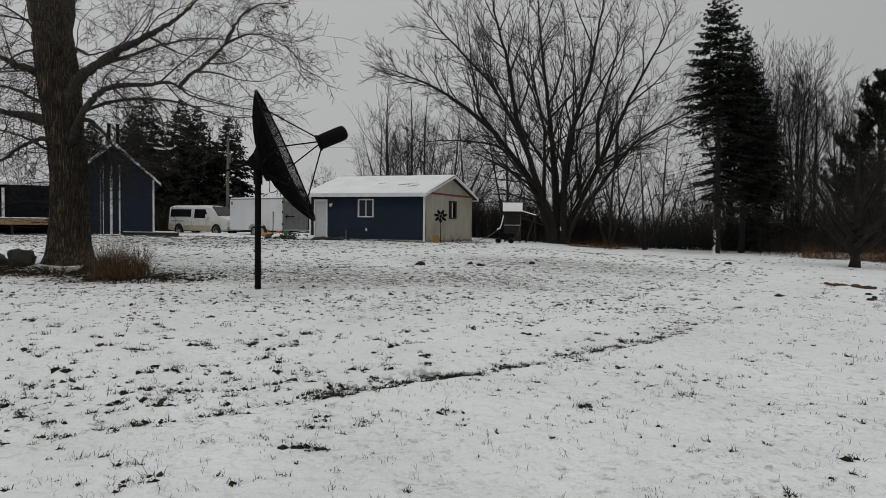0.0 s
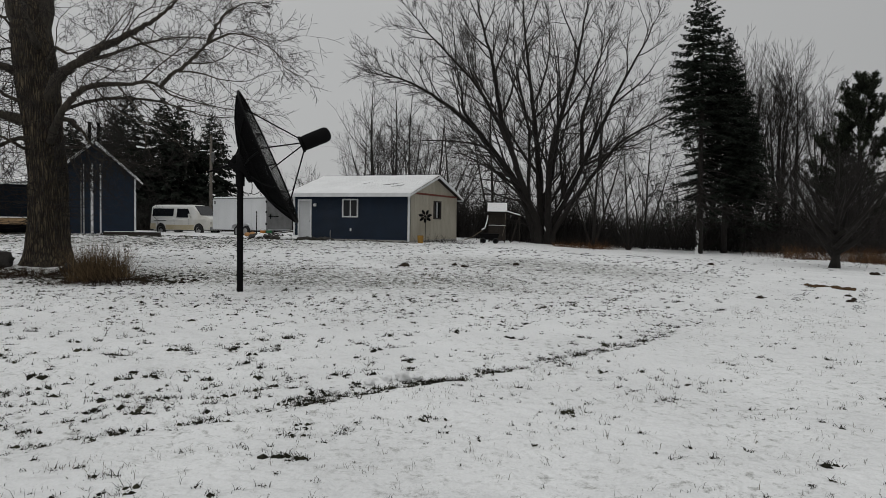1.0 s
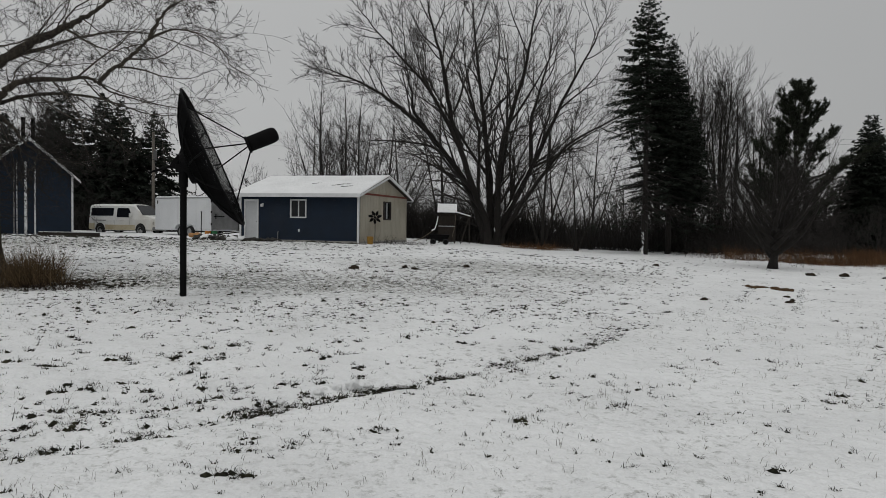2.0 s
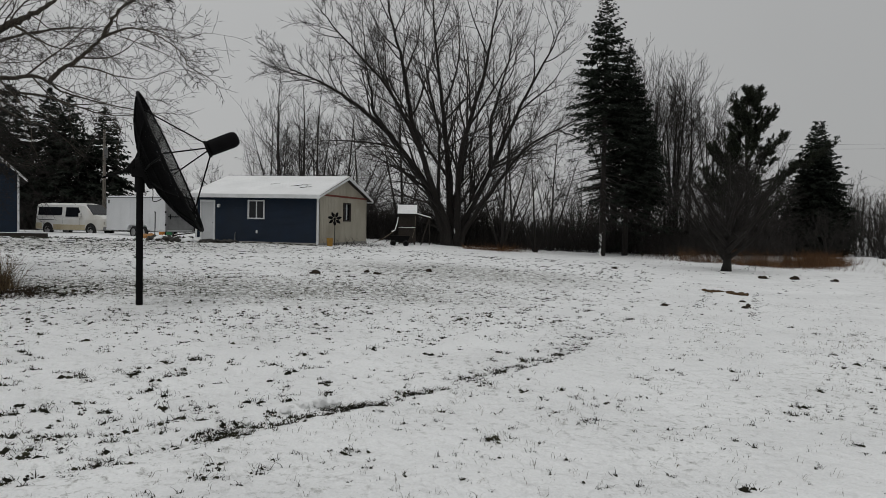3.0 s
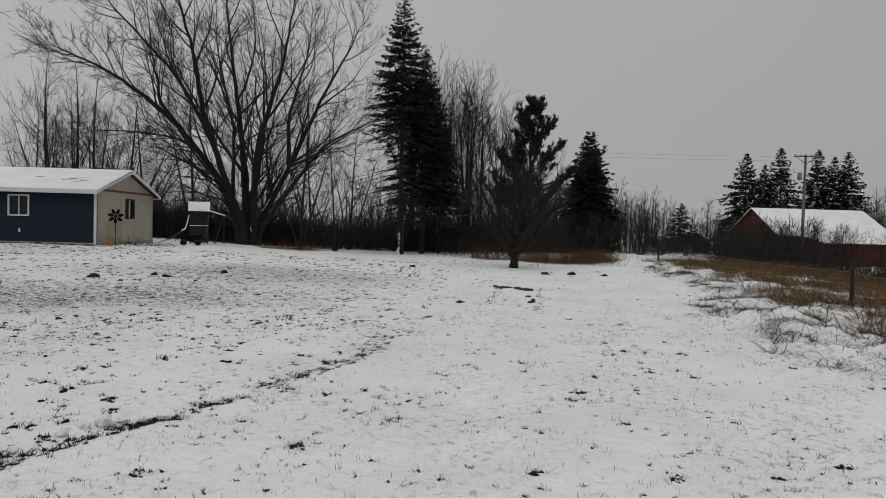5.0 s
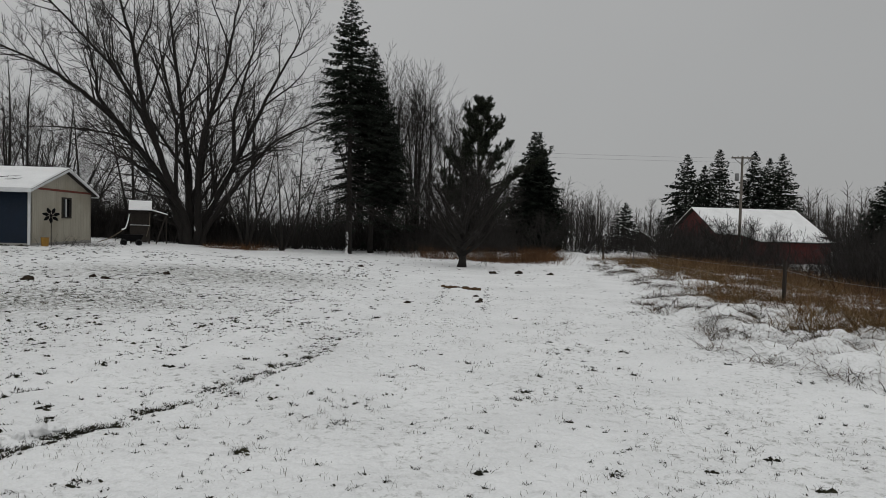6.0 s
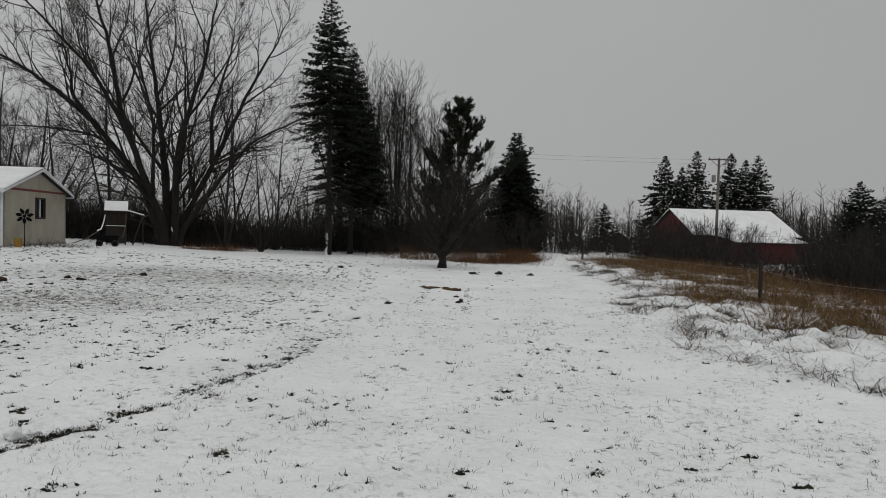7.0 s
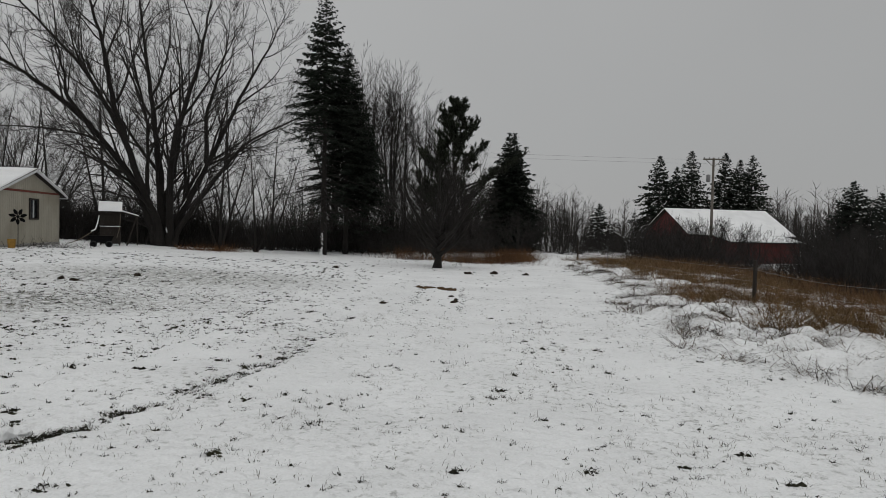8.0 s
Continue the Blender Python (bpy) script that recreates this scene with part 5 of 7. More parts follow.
def trailer():
    t = thing("cargo_trailer", "white enclosed cargo trailer with a grey rear door", "trailer", (-10.4, 45.2, -0.04), -36.8)
    t.matrix_basis = t.matrix_basis @ Matrix.Diagonal((1.0, 1.0, 1.08, 1.0))
    L, W, z0, z1 = 5.5, 2.1, 0.42, 2.42
    body = M()
    prof = [(-W / 2, z0), (W / 2, z0), (W / 2, z1 - 0.12), (W / 2 - 0.12, z1), (-W / 2 + 0.12, z1), (-W / 2, z1 - 0.12)]
    body.prism([(y + W / 2, z) for y, z in prof], L, pose(0, 0, 0, 0, 0, 90))
    part("body", body, TRAILER_WHITE, t)
    for k in range(6):
        part("panel_seam", M().box((-0.9 * k - 0.5, -0.004, 1.35), (0.03, 0.008, 1.75)), TRAILER_WHITE, t)
    part("trim_rail", M().box((-L / 2, -0.01, z1 - 0.1), (L, 0.03, 0.06), bevel=0.005), TRAILER_GREY, t)
    part("trim_rail", M().box((-L / 2, -0.01, z0 + 0.04), (L, 0.03, 0.1), bevel=0.005), TRAILER_WHITE, t)
    part("rear_door", M().box((0.03, W / 2, (z0 + z1) / 2), (0.06, W - 0.12, z1 - z0 - 0.14), bevel=0.01), TRAILER_GREY, t, "grey metal rear door")
    for y in (0.06, W - 0.06):
        part("door_post", M().box((0.04, y, (z0 + z1) / 2), (0.1, 0.09, z1 - z0), bevel=0.01), TRAILER_GREY, t)
    part("lamp_box", M().box((0.07, 0.32, z1 - 0.22), (0.05, 0.3, 0.2), bevel=0.01), LAMP_CLEAR, t, "pale marker plate")
    part("latch_bar", M().box((0.09, 0.55, 1.25), (0.05, 0.8, 0.05), bevel=0.01), BLACK_METAL, t)
    part("latch_bar", M().box((0.09, 0.3, 1.25), (0.05, 0.05, 0.3), bevel=0.01), BLACK_METAL, t)
    for z in (0.8, 1.5, 2.1):
        part("hinge", M().box((0.05, -0.01, z), (0.1, 0.05, 0.12), bevel=0.01), BLACK_METAL, t)
    part("side_lamp", M().box((-L + 0.25, -0.015, z1 - 0.35), (0.12, 0.03, 0.2), bevel=0.01), GREY_PLASTIC, t)
    for x in (-1.80, -2.65):
        wheel(t, (x, -0.10, 0.33), 0.34, 0.2, RIM)
        wheel(t, (x, W - 0.02, 0.33), 0.33, 0.2, RIM)
    for y in (-0.1, W + 0.1):
        f = M()
        pts = [(x_ + 0.55, z) for x_, z in ((-3.75, 0.5), (-3.62, 0.72), (-3.4, 0.8), (-2.15, 0.8), (-1.95, 0.72), (-1.8, 0.5))]
        f.prism(pts + [(x_ * 1.0, z - 0.04) for x_, z in reversed(pts)], 0.26, pose(0, y - 0.13, 0))
        part("fender", f, TRAILER_WHITE, t)
    part("tongue", M().box((-L - 0.55, W / 2, 0.45), (1.2, 0.12, 0.1), bevel=0.01), BLACK_METAL, t)


trailer()


# ---- the satellite dish ----
def satellite_dish():
    d = thing("satellite_dish", "large black mesh satellite dish on a steel pole", "satellite dish", (-3.28, 14.59, terrain(-3.28, 14.59) - 0.02))
    top = 2.42
    p = M()
    p.lathe([(0.060, -0.3), (0.060, top), (0.066, top), (0.066, top + 0.05), (0.0, top + 0.06)], 18)
    part("pole", p, BLACK_METAL, d, "black steel pole")
    part("collar", M().lathe([(0.085, top - 0.35), (0.085, top + 0.02), (0.0, top + 0.02)], 18), BLACK_METAL, d)
    R, focal = 1.355, 1.05
    az, el = radians(7.6), radians(24)
    axis = Vector((math.cos(az) * math.cos(el), math.sin(az) * math.cos(el), math.sin(el)))
    vertex = Vector((0.0, 0.0, top)) + Vector((0.13, 0.03, 0.03))
    frame_m = Matrix.Translation(vertex) @ axis.to_track_quat("Z", "Y").to_matrix().to_4x4()
    rf = new("reflector")
    rf.parent = d
    rf.matrix_basis = frame_m
    tagged(rf, "shallow black mesh bowl")

    def surf(r, a, off=0.0):
        return (r * math.cos(a), r * math.sin(a), r * r / (4 * focal) + off)

    for s in range(12):
        # each petal is a mesh of fine crossed strands
        m = M()
        a0, a1 = 2 * math.pi * s / 12, 2 * math.pi * (s + 1) / 12
        for i in range(71):
            r = 0.12 + (R - 0.12) * i / 70
            k = 7
            m.tube([surf(r, a0 + (a1 - a0) * j / k) for j in range(k + 1)], 0.0045, 3, cap=False)
        for j in range(1, 56):
            a = a0 + (a1 - a0) * j / 56
            r0 = 0.12 if j % 4 == 0 else (0.45 if j % 2 == 0 else 0.8)
            m.tube([surf(r0 + (R - r0) * i / 6, a) for i in range(7)], 0.0031, 3, cap=False)
        part("mesh_panel", m, MESH_BLACK, rf)
    for s in range(12):
        a = 2 * math.pi * s / 12
        part("rib", M().tube([surf(0.1 + (R - 0.1) * i / 10, a, -0.02) for i in range(11)], 0.018, 5), BLACK_METAL, rf)
    part("rim", M().tube([surf(R, 2 * math.pi * i / 64) for i in range(65)], 0.020, 6, cap=False), BLACK_METAL, rf)
    ring = M()
    for r in (0.5, 0.95):
        ring.tube([surf(r, 2 * math.pi * i / 48, -0.03) for i in range(49)], 0.014, 5, cap=False)
    part("support_ring", ring, BLACK_METAL, rf)
    part("hub", M().lathe([(0.0, -0.10), (0.30, -0.10), (0.32, -0.02), (0.22, 0.02), (0.0, 0.02)], 20), BLACK_METAL, rf)
    fz = 1.12
    for s in range(4):
        a = math.pi / 2 * s + radians(85)
        base = Vector(surf(0.85 * R, a))
        tip = Vector((0.13 * math.cos(a), 0.13 * math.sin(a), fz))
        part("strut", M().tube([base, tip], 0.0135, 8), BLACK_METAL, rf)
    part("feed_plate", M().lathe([(0.0, fz - 0.02), (0.165, fz - 0.02), (0.165, fz + 0.03), (0.0, fz + 0.03)], 20), BLACK_METAL, rf)
    part("feed_cover", M().lathe([(0.0, fz + 0.03), (0.142, fz + 0.03), (0.146, fz + 0.08), (0.150, fz + 0.46), (0.142, fz + 0.53), (0.115, fz + 0.575), (0.06, fz + 0.60), (0.0, fz + 0.605)], 28), BLACK_METAL, rf, "black bucket-shaped feed cover", smooth=True)
    mount = M()
    mount.box((0.02, 0, top + 0.08), (0.16, 0.18, 0.26), bevel=0.015)
    mount.box((0.08, 0.0, top + 0.22), (0.22, 0.12, 0.22), pose(0, 0, 0, 0, -25, 0), bevel=0.015)
    mount.tube([(-0.10, 0, top - 0.02), (-0.05, 0, top + 0.28), (0.08, 0.02, top + 0.62)], 0.035, 6)
    mount.tube([(0.05, -0.12, top + 0.1), (0.2, -0.1, top - 0.08), (0.32, 0, top - 0.02)], 0.03, 6)
    mount.box((0.01, 0, top + 0.0), (0.26, 0.20, 0.15), bevel=0.012)
    mount.box((-0.09, -0.03, top + 0.17), (0.10, 0.06, 0.33), pose(0, 0, 0, 0, 38, 0), bevel=0.01)
    mount.box((0.03, 0.0, top + 0.36), (0.09, 0.16, 0.30), pose(0, 0, 0, 0, 10, 0), bevel=0.01)
    mount.box((-0.13, -0.02, top + 0.03), (0.14, 0.10, 0.10), pose(0, 0, 0, 0, 30, 0), bevel=0.01)
    part("mount", mount, BLACK_METAL, d, "welded black polar mount")
    part("actuator_arm", M().tube([(-0.62, -0.05, top - 0.10), (-0.28, -0.02, top + 0.02), (0.05, 0.02, top + 0.12)], [0.018, 0.024, 0.03], 8), BLACK_METAL, d)
    cable = M()
    cable.tube([(0.10 + 0.35 * t + 0.05 * math.sin(9 * t), 0.02, top + 0.02 - 0.62 * math.sin(2.6 * t) * (1 - 0.25 * t)) for t in np.linspace(0, 1, 14)], 0.008, 5)
    cable.tube([(0.15 + 0.75 * t, -0.02, top - 0.05 - 0.72 * t - 0.12 * math.sin(3.1 * t)) for t in np.linspace(0, 1, 12)], 0.008, 5)
    part("cable", cable, RUBBER, d, "slack black cables")


satellite_dish()


# ---- poles and wires ----
def utility_pole(at, height, turn, transformer, label):
    p = thing("utility_pole", label, "utility pole", at, turn)
    part("pole", M().lathe([(0.16, -0.5), (0.15, 0), (0.10, height), (0.0, height + 0.02)], 14), POLE_WOOD, p, smooth=True)
    if transformer:
        part("crossarm", M().box((0, -0.13, height - 0.15), (1.9, 0.10, 0.12), bevel=0.01), POLE_WOOD, p)
        for x in (-0.85, -0.4, 0.4, 0.85):
            part("insulator", M().lathe([(0.02, 0), (0.05, 0.03), (0.03, 0.06), (0.05, 0.09), (0.0, 0.13)], 10, Matrix.Translation((x, -0.13, height - 0.09))), GREY_PLASTIC, p)
        for x in (-0.7, 0.7):
            part("brace", M().tube([(x, -0.16, height - 0.2), (0, -0.12, height - 0.85)], 0.025, 5), POLE_WOOD, p)
        part("transformer", M().lathe([(0.0, 0), (0.16, 0.02), (0.18, 0.07), (0.18, 0.62), (0.15, 0.68), (0.0, 0.70)], 18, Matrix.Translation((-0.42, -0.05, height - 2.2))), TRAILER_GREY, p, "grey transformer can", smooth=True)
    else:
        part("transformer", M().box((0.16, -0.05, height - 1.9), (0.24, 0.22, 0.8), bevel=0.03), GREY_PLASTIC, p, "grey service box")
    return p


utility_pole((53.1, 43.3, -2.1), 10.3, -38, True, "weathered utility pole with crossarm and transformer")
utility_pole((-18.9, 60.6, -0.2), 8.4, 0, False, "slim weathered utility pole beside the drive")


def wires():
    w = thing("power_lines", "two thin power lines between the poles", "power lines")
    for dz, dx in ((7.78, -0.5), (7.48, 0.5)):
        a, b = Vector((-18.9, 60.6, dz - 0.2)), Vector((53.1 + dx, 43.3, dz + 0.2))
        pts = [a.lerp(b, t) + Vector((0, 0, -0.5 * 4 * t * (1 - t))) for t in np.linspace(0, 1, 30)]
        part("wire", M().tube(pts, 0.0055, 4, cap=False), GREY_PLASTIC, w)


wires()


def fence():
    f = thing("wire_fence", "old wire fence with grey posts along the bank", "fence")
    posts = []
    for k, y in enumerate((2.5, 8.2, 13.85, 29.0, 36.0)):
        x = 6.3 + 0.58 * y + 3.85
        z = terrain(x, y)
        h = 1.22 + 0.08 * ((k * 37) % 5 - 2) / 2
        posts.append((x, y, z, h))
        m = M()
        if k % 2 == 0:
            m.box((x, y, z + h / 2 - 0.12), (0.10, 0.085, h + 0.06), bevel=0.012)
        else:
            m.box((x, y, z + h / 2 - 0.1), (0.05, 0.04, h + 0.2), bevel=0.005)
        part("post", m, WOOD_DARK if k % 2 == 0 else GREY_PLASTIC, f)
    for hz in (0.95, 0.6, 0.25):
        for a, b in zip(posts, posts[1:]):
            pa, pb = Vector((a[0], a[1], a[2] + hz)), Vector((b[0], b[1], b[2] + hz))
            pts = [pa.lerp(pb, t) + Vector((0, 0, -0.10 * 4 * t * (1 - t))) for t in np.linspace(0, 1, 9)]
            part("wire", M().tube(pts, 0.003, 4, cap=False), WIRE, f)


fence()


# ---- yard things ----
def play_fort():
    p = thing("play_fort", "small wooden play fort with snowy roof and swing beam", "playhouse", (4.35, 46.9, terrain(4.35, 46.9) - 0.02), -6)
    p.matrix_basis = p.matrix_basis @ Matrix.Diagonal((0.78, 0.78, 0.88, 1.0))
    for x in (-0.65, 0.65):
        for y in (-0.65, 0.65):
            part("post", M().box((x, y, 1.1), (0.09, 0.09, 2.2), bevel=0.008), WOOD_DARK, p)
    part("platform", M().box((0, 0, 1.2), (1.45, 1.45, 0.1), bevel=0.01), WOOD_DARK, p)
    for y in (-0.7,):
        for x in np.linspace(-0.52, 0.52, 7):
            part("slat", M().box((x, y, 1.6), (0.09, 0.025, 0.66), bevel=0.004), WOOD_DARK, p)
        part("rail", M().box((0, y, 1.95), (1.45, 0.05, 0.09), bevel=0.006), WOOD_DARK, p)
        part("rail", M().box((0, y, 0.6), (1.45, 0.05, 0.09), bevel=0.006), WOOD_DARK, p)
        part("rail", M().box((0, y, 2.15), (1.45, 0.05, 0.09), bevel=0.006), WOOD_DARK, p)
    part("snow", M().box((0, -0.72, 1.28), (1.4, 0.05, 0.035), bevel=0.01), SNOW, p)
    for x in np.linspace(-0.58, 0.58, 9):
        part("slat", M().box((x, -0.68, 0.62), (0.105, 0.025, 1.05), bevel=0.004), WOOD_DARK, p)
    for y in np.linspace(-0.55, 0.6, 8):
        part("slat", M().box((0.70, y, 1.05), (0.025, 0.10, 1.9), bevel=0.004), WOOD_DARK, p)
    part("back_panel", M().box((0, 0.66, 1.15), (1.3, 0.03, 2.1), bevel=0.004), WOOD_DARK, p)
    part("brace", M().tube([(-0.3, -0.7, 0.5), (0.2, -0.7, 1.15)], 0.035, 5), WOOD_DARK, p)
    for sg in (-1, 1):
        part("roof", M().prism([(0, 2.86), (sg * 0.85, 2.24), (sg * 0.85, 2.28), (0, 2.90)], 1.6, pose(0.8, 0, 0, 0, 0, 90)), WOOD_DARK, p)
        part("snow", M().prism([(0, 2.904), (sg * 0.86, 2.284), (sg * 0.86, 2.32), (0, 2.95)], 1.62, pose(0.81, 0, 0, 0, 0, 90)), SNOW, p, "roof snow")
    part("slide", M().tube([(-0.75, -0.5, 2.0), (-0.85, -0.7, 1.5), (-1.0, -0.9, 1.05), (-1.25, -1.0, 0.95)], [0.05, 0.05, 0.05, 0.05], 6), SNOW, p, "snow-covered curved rail")
    part("hose", M().tube([(-1.2, -1.0, 0.9), (-1.6, -1.1, 0.65), (-2.1, -1.1, 0.35), (-2.8, -1.2, 0.12)], 0.03, 6), WOOD_GREY, p)
    part("swing_beam", M().tube([(0.6, 0, 2.3), (2.0, 0.2, 1.95)], 0.07, 8), WOOD_DARK, p)
    part("snow", M().tube([(0.7, 0, 2.35), (1.95, 0.2, 2.03)], 0.055, 6), SNOW, p)
    for dx in (-0.35, 0.4):
        part("swing_leg", M().tube([(1.85, 0.2, 2.0), (1.5 + dx, -0.2 + dx, 0)], 0.05, 7), WOOD_DARK, p)
    part("rope", M().tube([(0.7, -0.7, 2.2), (0.65, -0.75, 1.2), (0.45, -0.8, 0.5)], 0.02, 5), WOOD_GREY, p)


play_fort()


def garden_cart():
    c = thing("garden_cart", "dark garden cart parked before the play fort", "cart", (3.6, 43.4, terrain(3.6, 43.4) - 0.02), -4)
    part("tub", M().prism([(-0.62, 0.62), (-0.48, 0.3), (0.48, 0.3), (0.62, 0.62)], 0.7, pose(0, -0.35, 0)), BLACK_METAL, c)
    part("frame", M().box((0, 0, 0.27), (0.9, 0.4, 0.06), bevel=0.01), BLACK_METAL, c)
    for x in (-0.38, 0.38):
        for y in (-0.38, 0.38):
            wheel(c, (x, y, 0.18), 0.18, 0.1, BLACK_METAL)


garden_cart()


def spinner():
    s = thing("garden_spinner", "dark metal flower spinner on a thin stake", "garden ornament", (-0.18, 38.0, terrain(-0.18, 38.0) - 0.1), -10)
    part("stake", M().tube([(0, 0, -0.2), (0, 0, 1.5)], 0.016, 8), BLACK_METAL, s)
    for k in range(7):
        a = 6.283 * k / 7 + 0.2
        m = M()
        cs, sn = math.cos(a), math.sin(a)
        pts = [(0.06, -0.02), (0.2, -0.085), (0.34, -0.03), (0.38, 0.01), (0.3, 0.07), (0.16, 0.075)]
        m.prism([(u * cs - w * sn, u * sn + w * cs) for u, w in pts], 0.012, pose(0, -0.05 - 0.008 * (k % 2), 1.5))
        part("petal", m, BLACK_METAL, s)
    part("hub", M().lathe([(0.0, 0), (0.07, 0.01), (0.05, 0.06), (0.0, 0.08)], 14, pose(0, -0.03, 1.5, 90)), BLACK_METAL, s)


spinner()


def bucket(at, mat, label, r=0.16, h=0.36):
    b = thing("bucket", label, "bucket", at, 30)
    part("shell", M().lathe([(r * 0.85, 0), (r, h), (r * 1.06, h), (r * 1.06, h + 0.03), (r * 0.93, h + 0.03), (r * 0.8, 0.03), (0.0, 0.03)], 20), mat, b, smooth=False)
    part("handle", M().tube([(r * math.cos(a), 0.05, h + 0.02 + r * 0.7 * math.sin(a)) for a in np.linspace(0, math.pi, 9)], 0.006, 5), WIRE, b)


bucket((-0.42, 37.72, terrain(-0.42, 37.72)), YELLOW, "ochre plastic bucket beside the garage corner", 0.17, 0.37)
bucket((-9.85, 42.3, terrain(-9.85, 42.3) - 0.02), ORANGE, "orange plastic bucket among rubble")
bucket((-9.45, 42.2, terrain(-9.45, 42.2) - 0.02), GREEN, "green plastic bucket among rubble")


def pumpkin(at, r, label):
    p = thing("pumpkin", label, "pumpkin", at)
    m = M()
    for i in range(9):
        ph = math.pi * i / 8
        for a in range(30):
            w = 2 * math.pi * a / 30
            q = r * (0.25 + 0.75 * math.sin(ph)) * (1 + 0.06 * abs(math.sin(w * 5)))
            m.v.append((q * math.cos(w), q * math.sin(w), r * 0.72 * (1 - math.cos(ph))))
    for i in range(8):
        for a in range(30):
            b = (a + 1) % 30
            m.f.append((i * 30 + a, i * 30 + b, (i + 1) * 30 + b, (i + 1) * 30 + a))
    m.f.append(tuple(range(30)))
    part("flesh", m, PUMPKIN, p, smooth=True)
    part("stalk", M().tube([(0, 0, r * 1.3), (0.02, 0, r * 1.6)], [0.03, 0.02], 7), WOOD_GREY, p)


pumpkin((-10.55, 42.7, terrain(-10.55, 42.7) - 0.02), 0.2, "pale orange pumpkin in the snow")
pumpkin((-10.95, 43.0, terrain(-10.95, 43.0) - 0.02), 0.18, "small pale pumpkin in the snow")


# ---- bare trees of the wood edge ----
def copies(proto, places, base):
    """Copies of one tree, each at its own turn and size; the first place moves the tree itself."""
    for k, (x, y, size) in enumerate(places):
        m = pose(x, y, terrain(x, y) - 0.05, 0, 0, (base + k * 67) % 360) @ Matrix.Diagonal((size, size, size * (1 + 0.08 * math.sin(k * 2.3)), 1))
        if k == 0:
            proto.matrix_basis = m
        else:
            ob = copy_thing(proto, pose(0, 0, 0))
            ob.matrix_basis = m


stems = [((0, 0, 0), (0.05, 0, 1), 13, 0.13, 0.05, 0.02), ((0.1, 0.05, 0.02), (0.34, 0.1, 1), 11, 0.10, 0.05, 0.02), ((-0.1, 0.0, 0.02), (-0.42, -0.1, 1), 10, 0.09, 0.05, 0.03)]
t_ = bare_tree("young_tree", "slender leafless tree at the wood's edge", (0, 0, 0), stems, HABIT_YOUNG, BARK_DARK, TWIG, 81, group="bare trees at the wood's edge", stem_sides=7, least=0.0115)
copies(t_, ((10.9, 47.9, 0.8), (-3.5, 66, 1.05), (1.5, 62, 0.9), (5.5, 66, 1.1), (15.5, 52.0, 0.72), (24.6, 55.5, 1.12), (27.0, 52.8, 0.95), (30.5, 56, 0.9),
            (14.5, 60, 0.8), (-6.2, 70, 1.1), (11.4, 65, 0.9), (34, 58, 0.8), (22.9, 52.8, 0.85), (24.4, 51.4, 0.7), (26.4, 54.4, 0.95), (31.6, 53.2, 0.75), (33.8, 52.4, 0.65), (22.4, 57, 1.05), (13.2, 47.6, 0.62), (-5.0, 62, 0.85), (-2.2, 61, 0.9), (0.2, 63, 0.95), (-6.6, 66, 0.8)), 12)
stems = [((0, 0, 0), (-0.06, 0, 1), 16, 0.20, 0.03, 0.02), ((0, 0, 4.5), (0.45, 0.1, 1), 10, 0.12, 0.04, 0.05), ((0, 0, 6), (-0.4, 0.3, 1), 9, 0.10, 0.04, 0.05), ((0, 0, 7), (0.2, -0.4, 1), 8, 0.09, 0.04, 0.05)]
t_ = bare_tree("birch_tree", "tall leafless tree with a dense brush of upright twigs", (0, 0, 0), stems, HABIT_BROOM, BARK_DARK, TWIG, 82, group="bare trees at the wood's edge", stem_sides=7, least=0.0130)
copies(t_, ((25.6, 57.5, 0.92), (28.8, 59.0, 0.84), (23.6, 60.5, 0.9), (31.0, 57.0, 0.7), (25.6, 53.0, 0.72)), 40)
stems = [((0, 0, 0), (w * 0.75, v * 0.75, 1), 7.6, 0.11, 0.06, 0.02) for w, v in ((-0.9, 0.1), (-0.3, -0.5), (0.3, 0.4), (0.9, -0.1), (0.0, 0.1))]
t_ = bare_tree("willow_clump", "leafless many-stemmed willow clump", (0, 0, 0), stems, HABIT_CLUMP, BARK_DARK, TWIG, 83, group="bare clumps at the wood's edge", stem_sides=6, least=0.015)
copies(t_, ((-11.5, 68.5, 0.75), (-5.5, 74, 1.15), (0.5, 70, 1.2), (-2.0, 78, 1.3), (9.5, 72, 1.0), (62, 88, 1.25), (66.5, 90, 1.2), (71, 93, 1.1), (76, 98, 0.8), (20.5, 60, 0.75), (14.5, 66, 0.85), (56, 84, 0.9), (46, 55, 0.6), (96, 70, 1.0), (101, 66, 0.95), (106, 61, 1.0), (110, 55, 0.95), (92, 58, 0.75), (97, 52, 0.8), (86, 52, 0.6), (80, 46, 0.55), (58, 74, 0.7), (64, 78, 0.75)), 33)


def apple_tree():
    stems = [((0, 0, 0), (0.1, 0, 1), 5.4, 0.19, 0.09, 0.02), ((-0.05, 0.1, 0.6), (-0.6, 0.1, 1), 4.6, 0.10, 0.10, 0.03), ((0.08, 0.1, 0.7), (0.55, 0.3, 1), 4.8, 0.09, 0.10, 0.03)]
    for w in range(11):
        a = 2.4 * w
        stems.append(((0.02, 0, 0.65 + 0.16 * w), (math.cos(a) * 0.95, math.sin(a) * 0.95, 0.55 + 0.04 * w), 4.0 - 0.1 * w, 0.11, 0.10, 0.05))
    t = bare_tree("apple_tree", "low dense leafless apple tree with a dark trunk", ground_at(18.35, 32.3), stems, HABIT_DENSE, BARK_DARK, BARK_DARK, 84, least=0.0105)
    return t


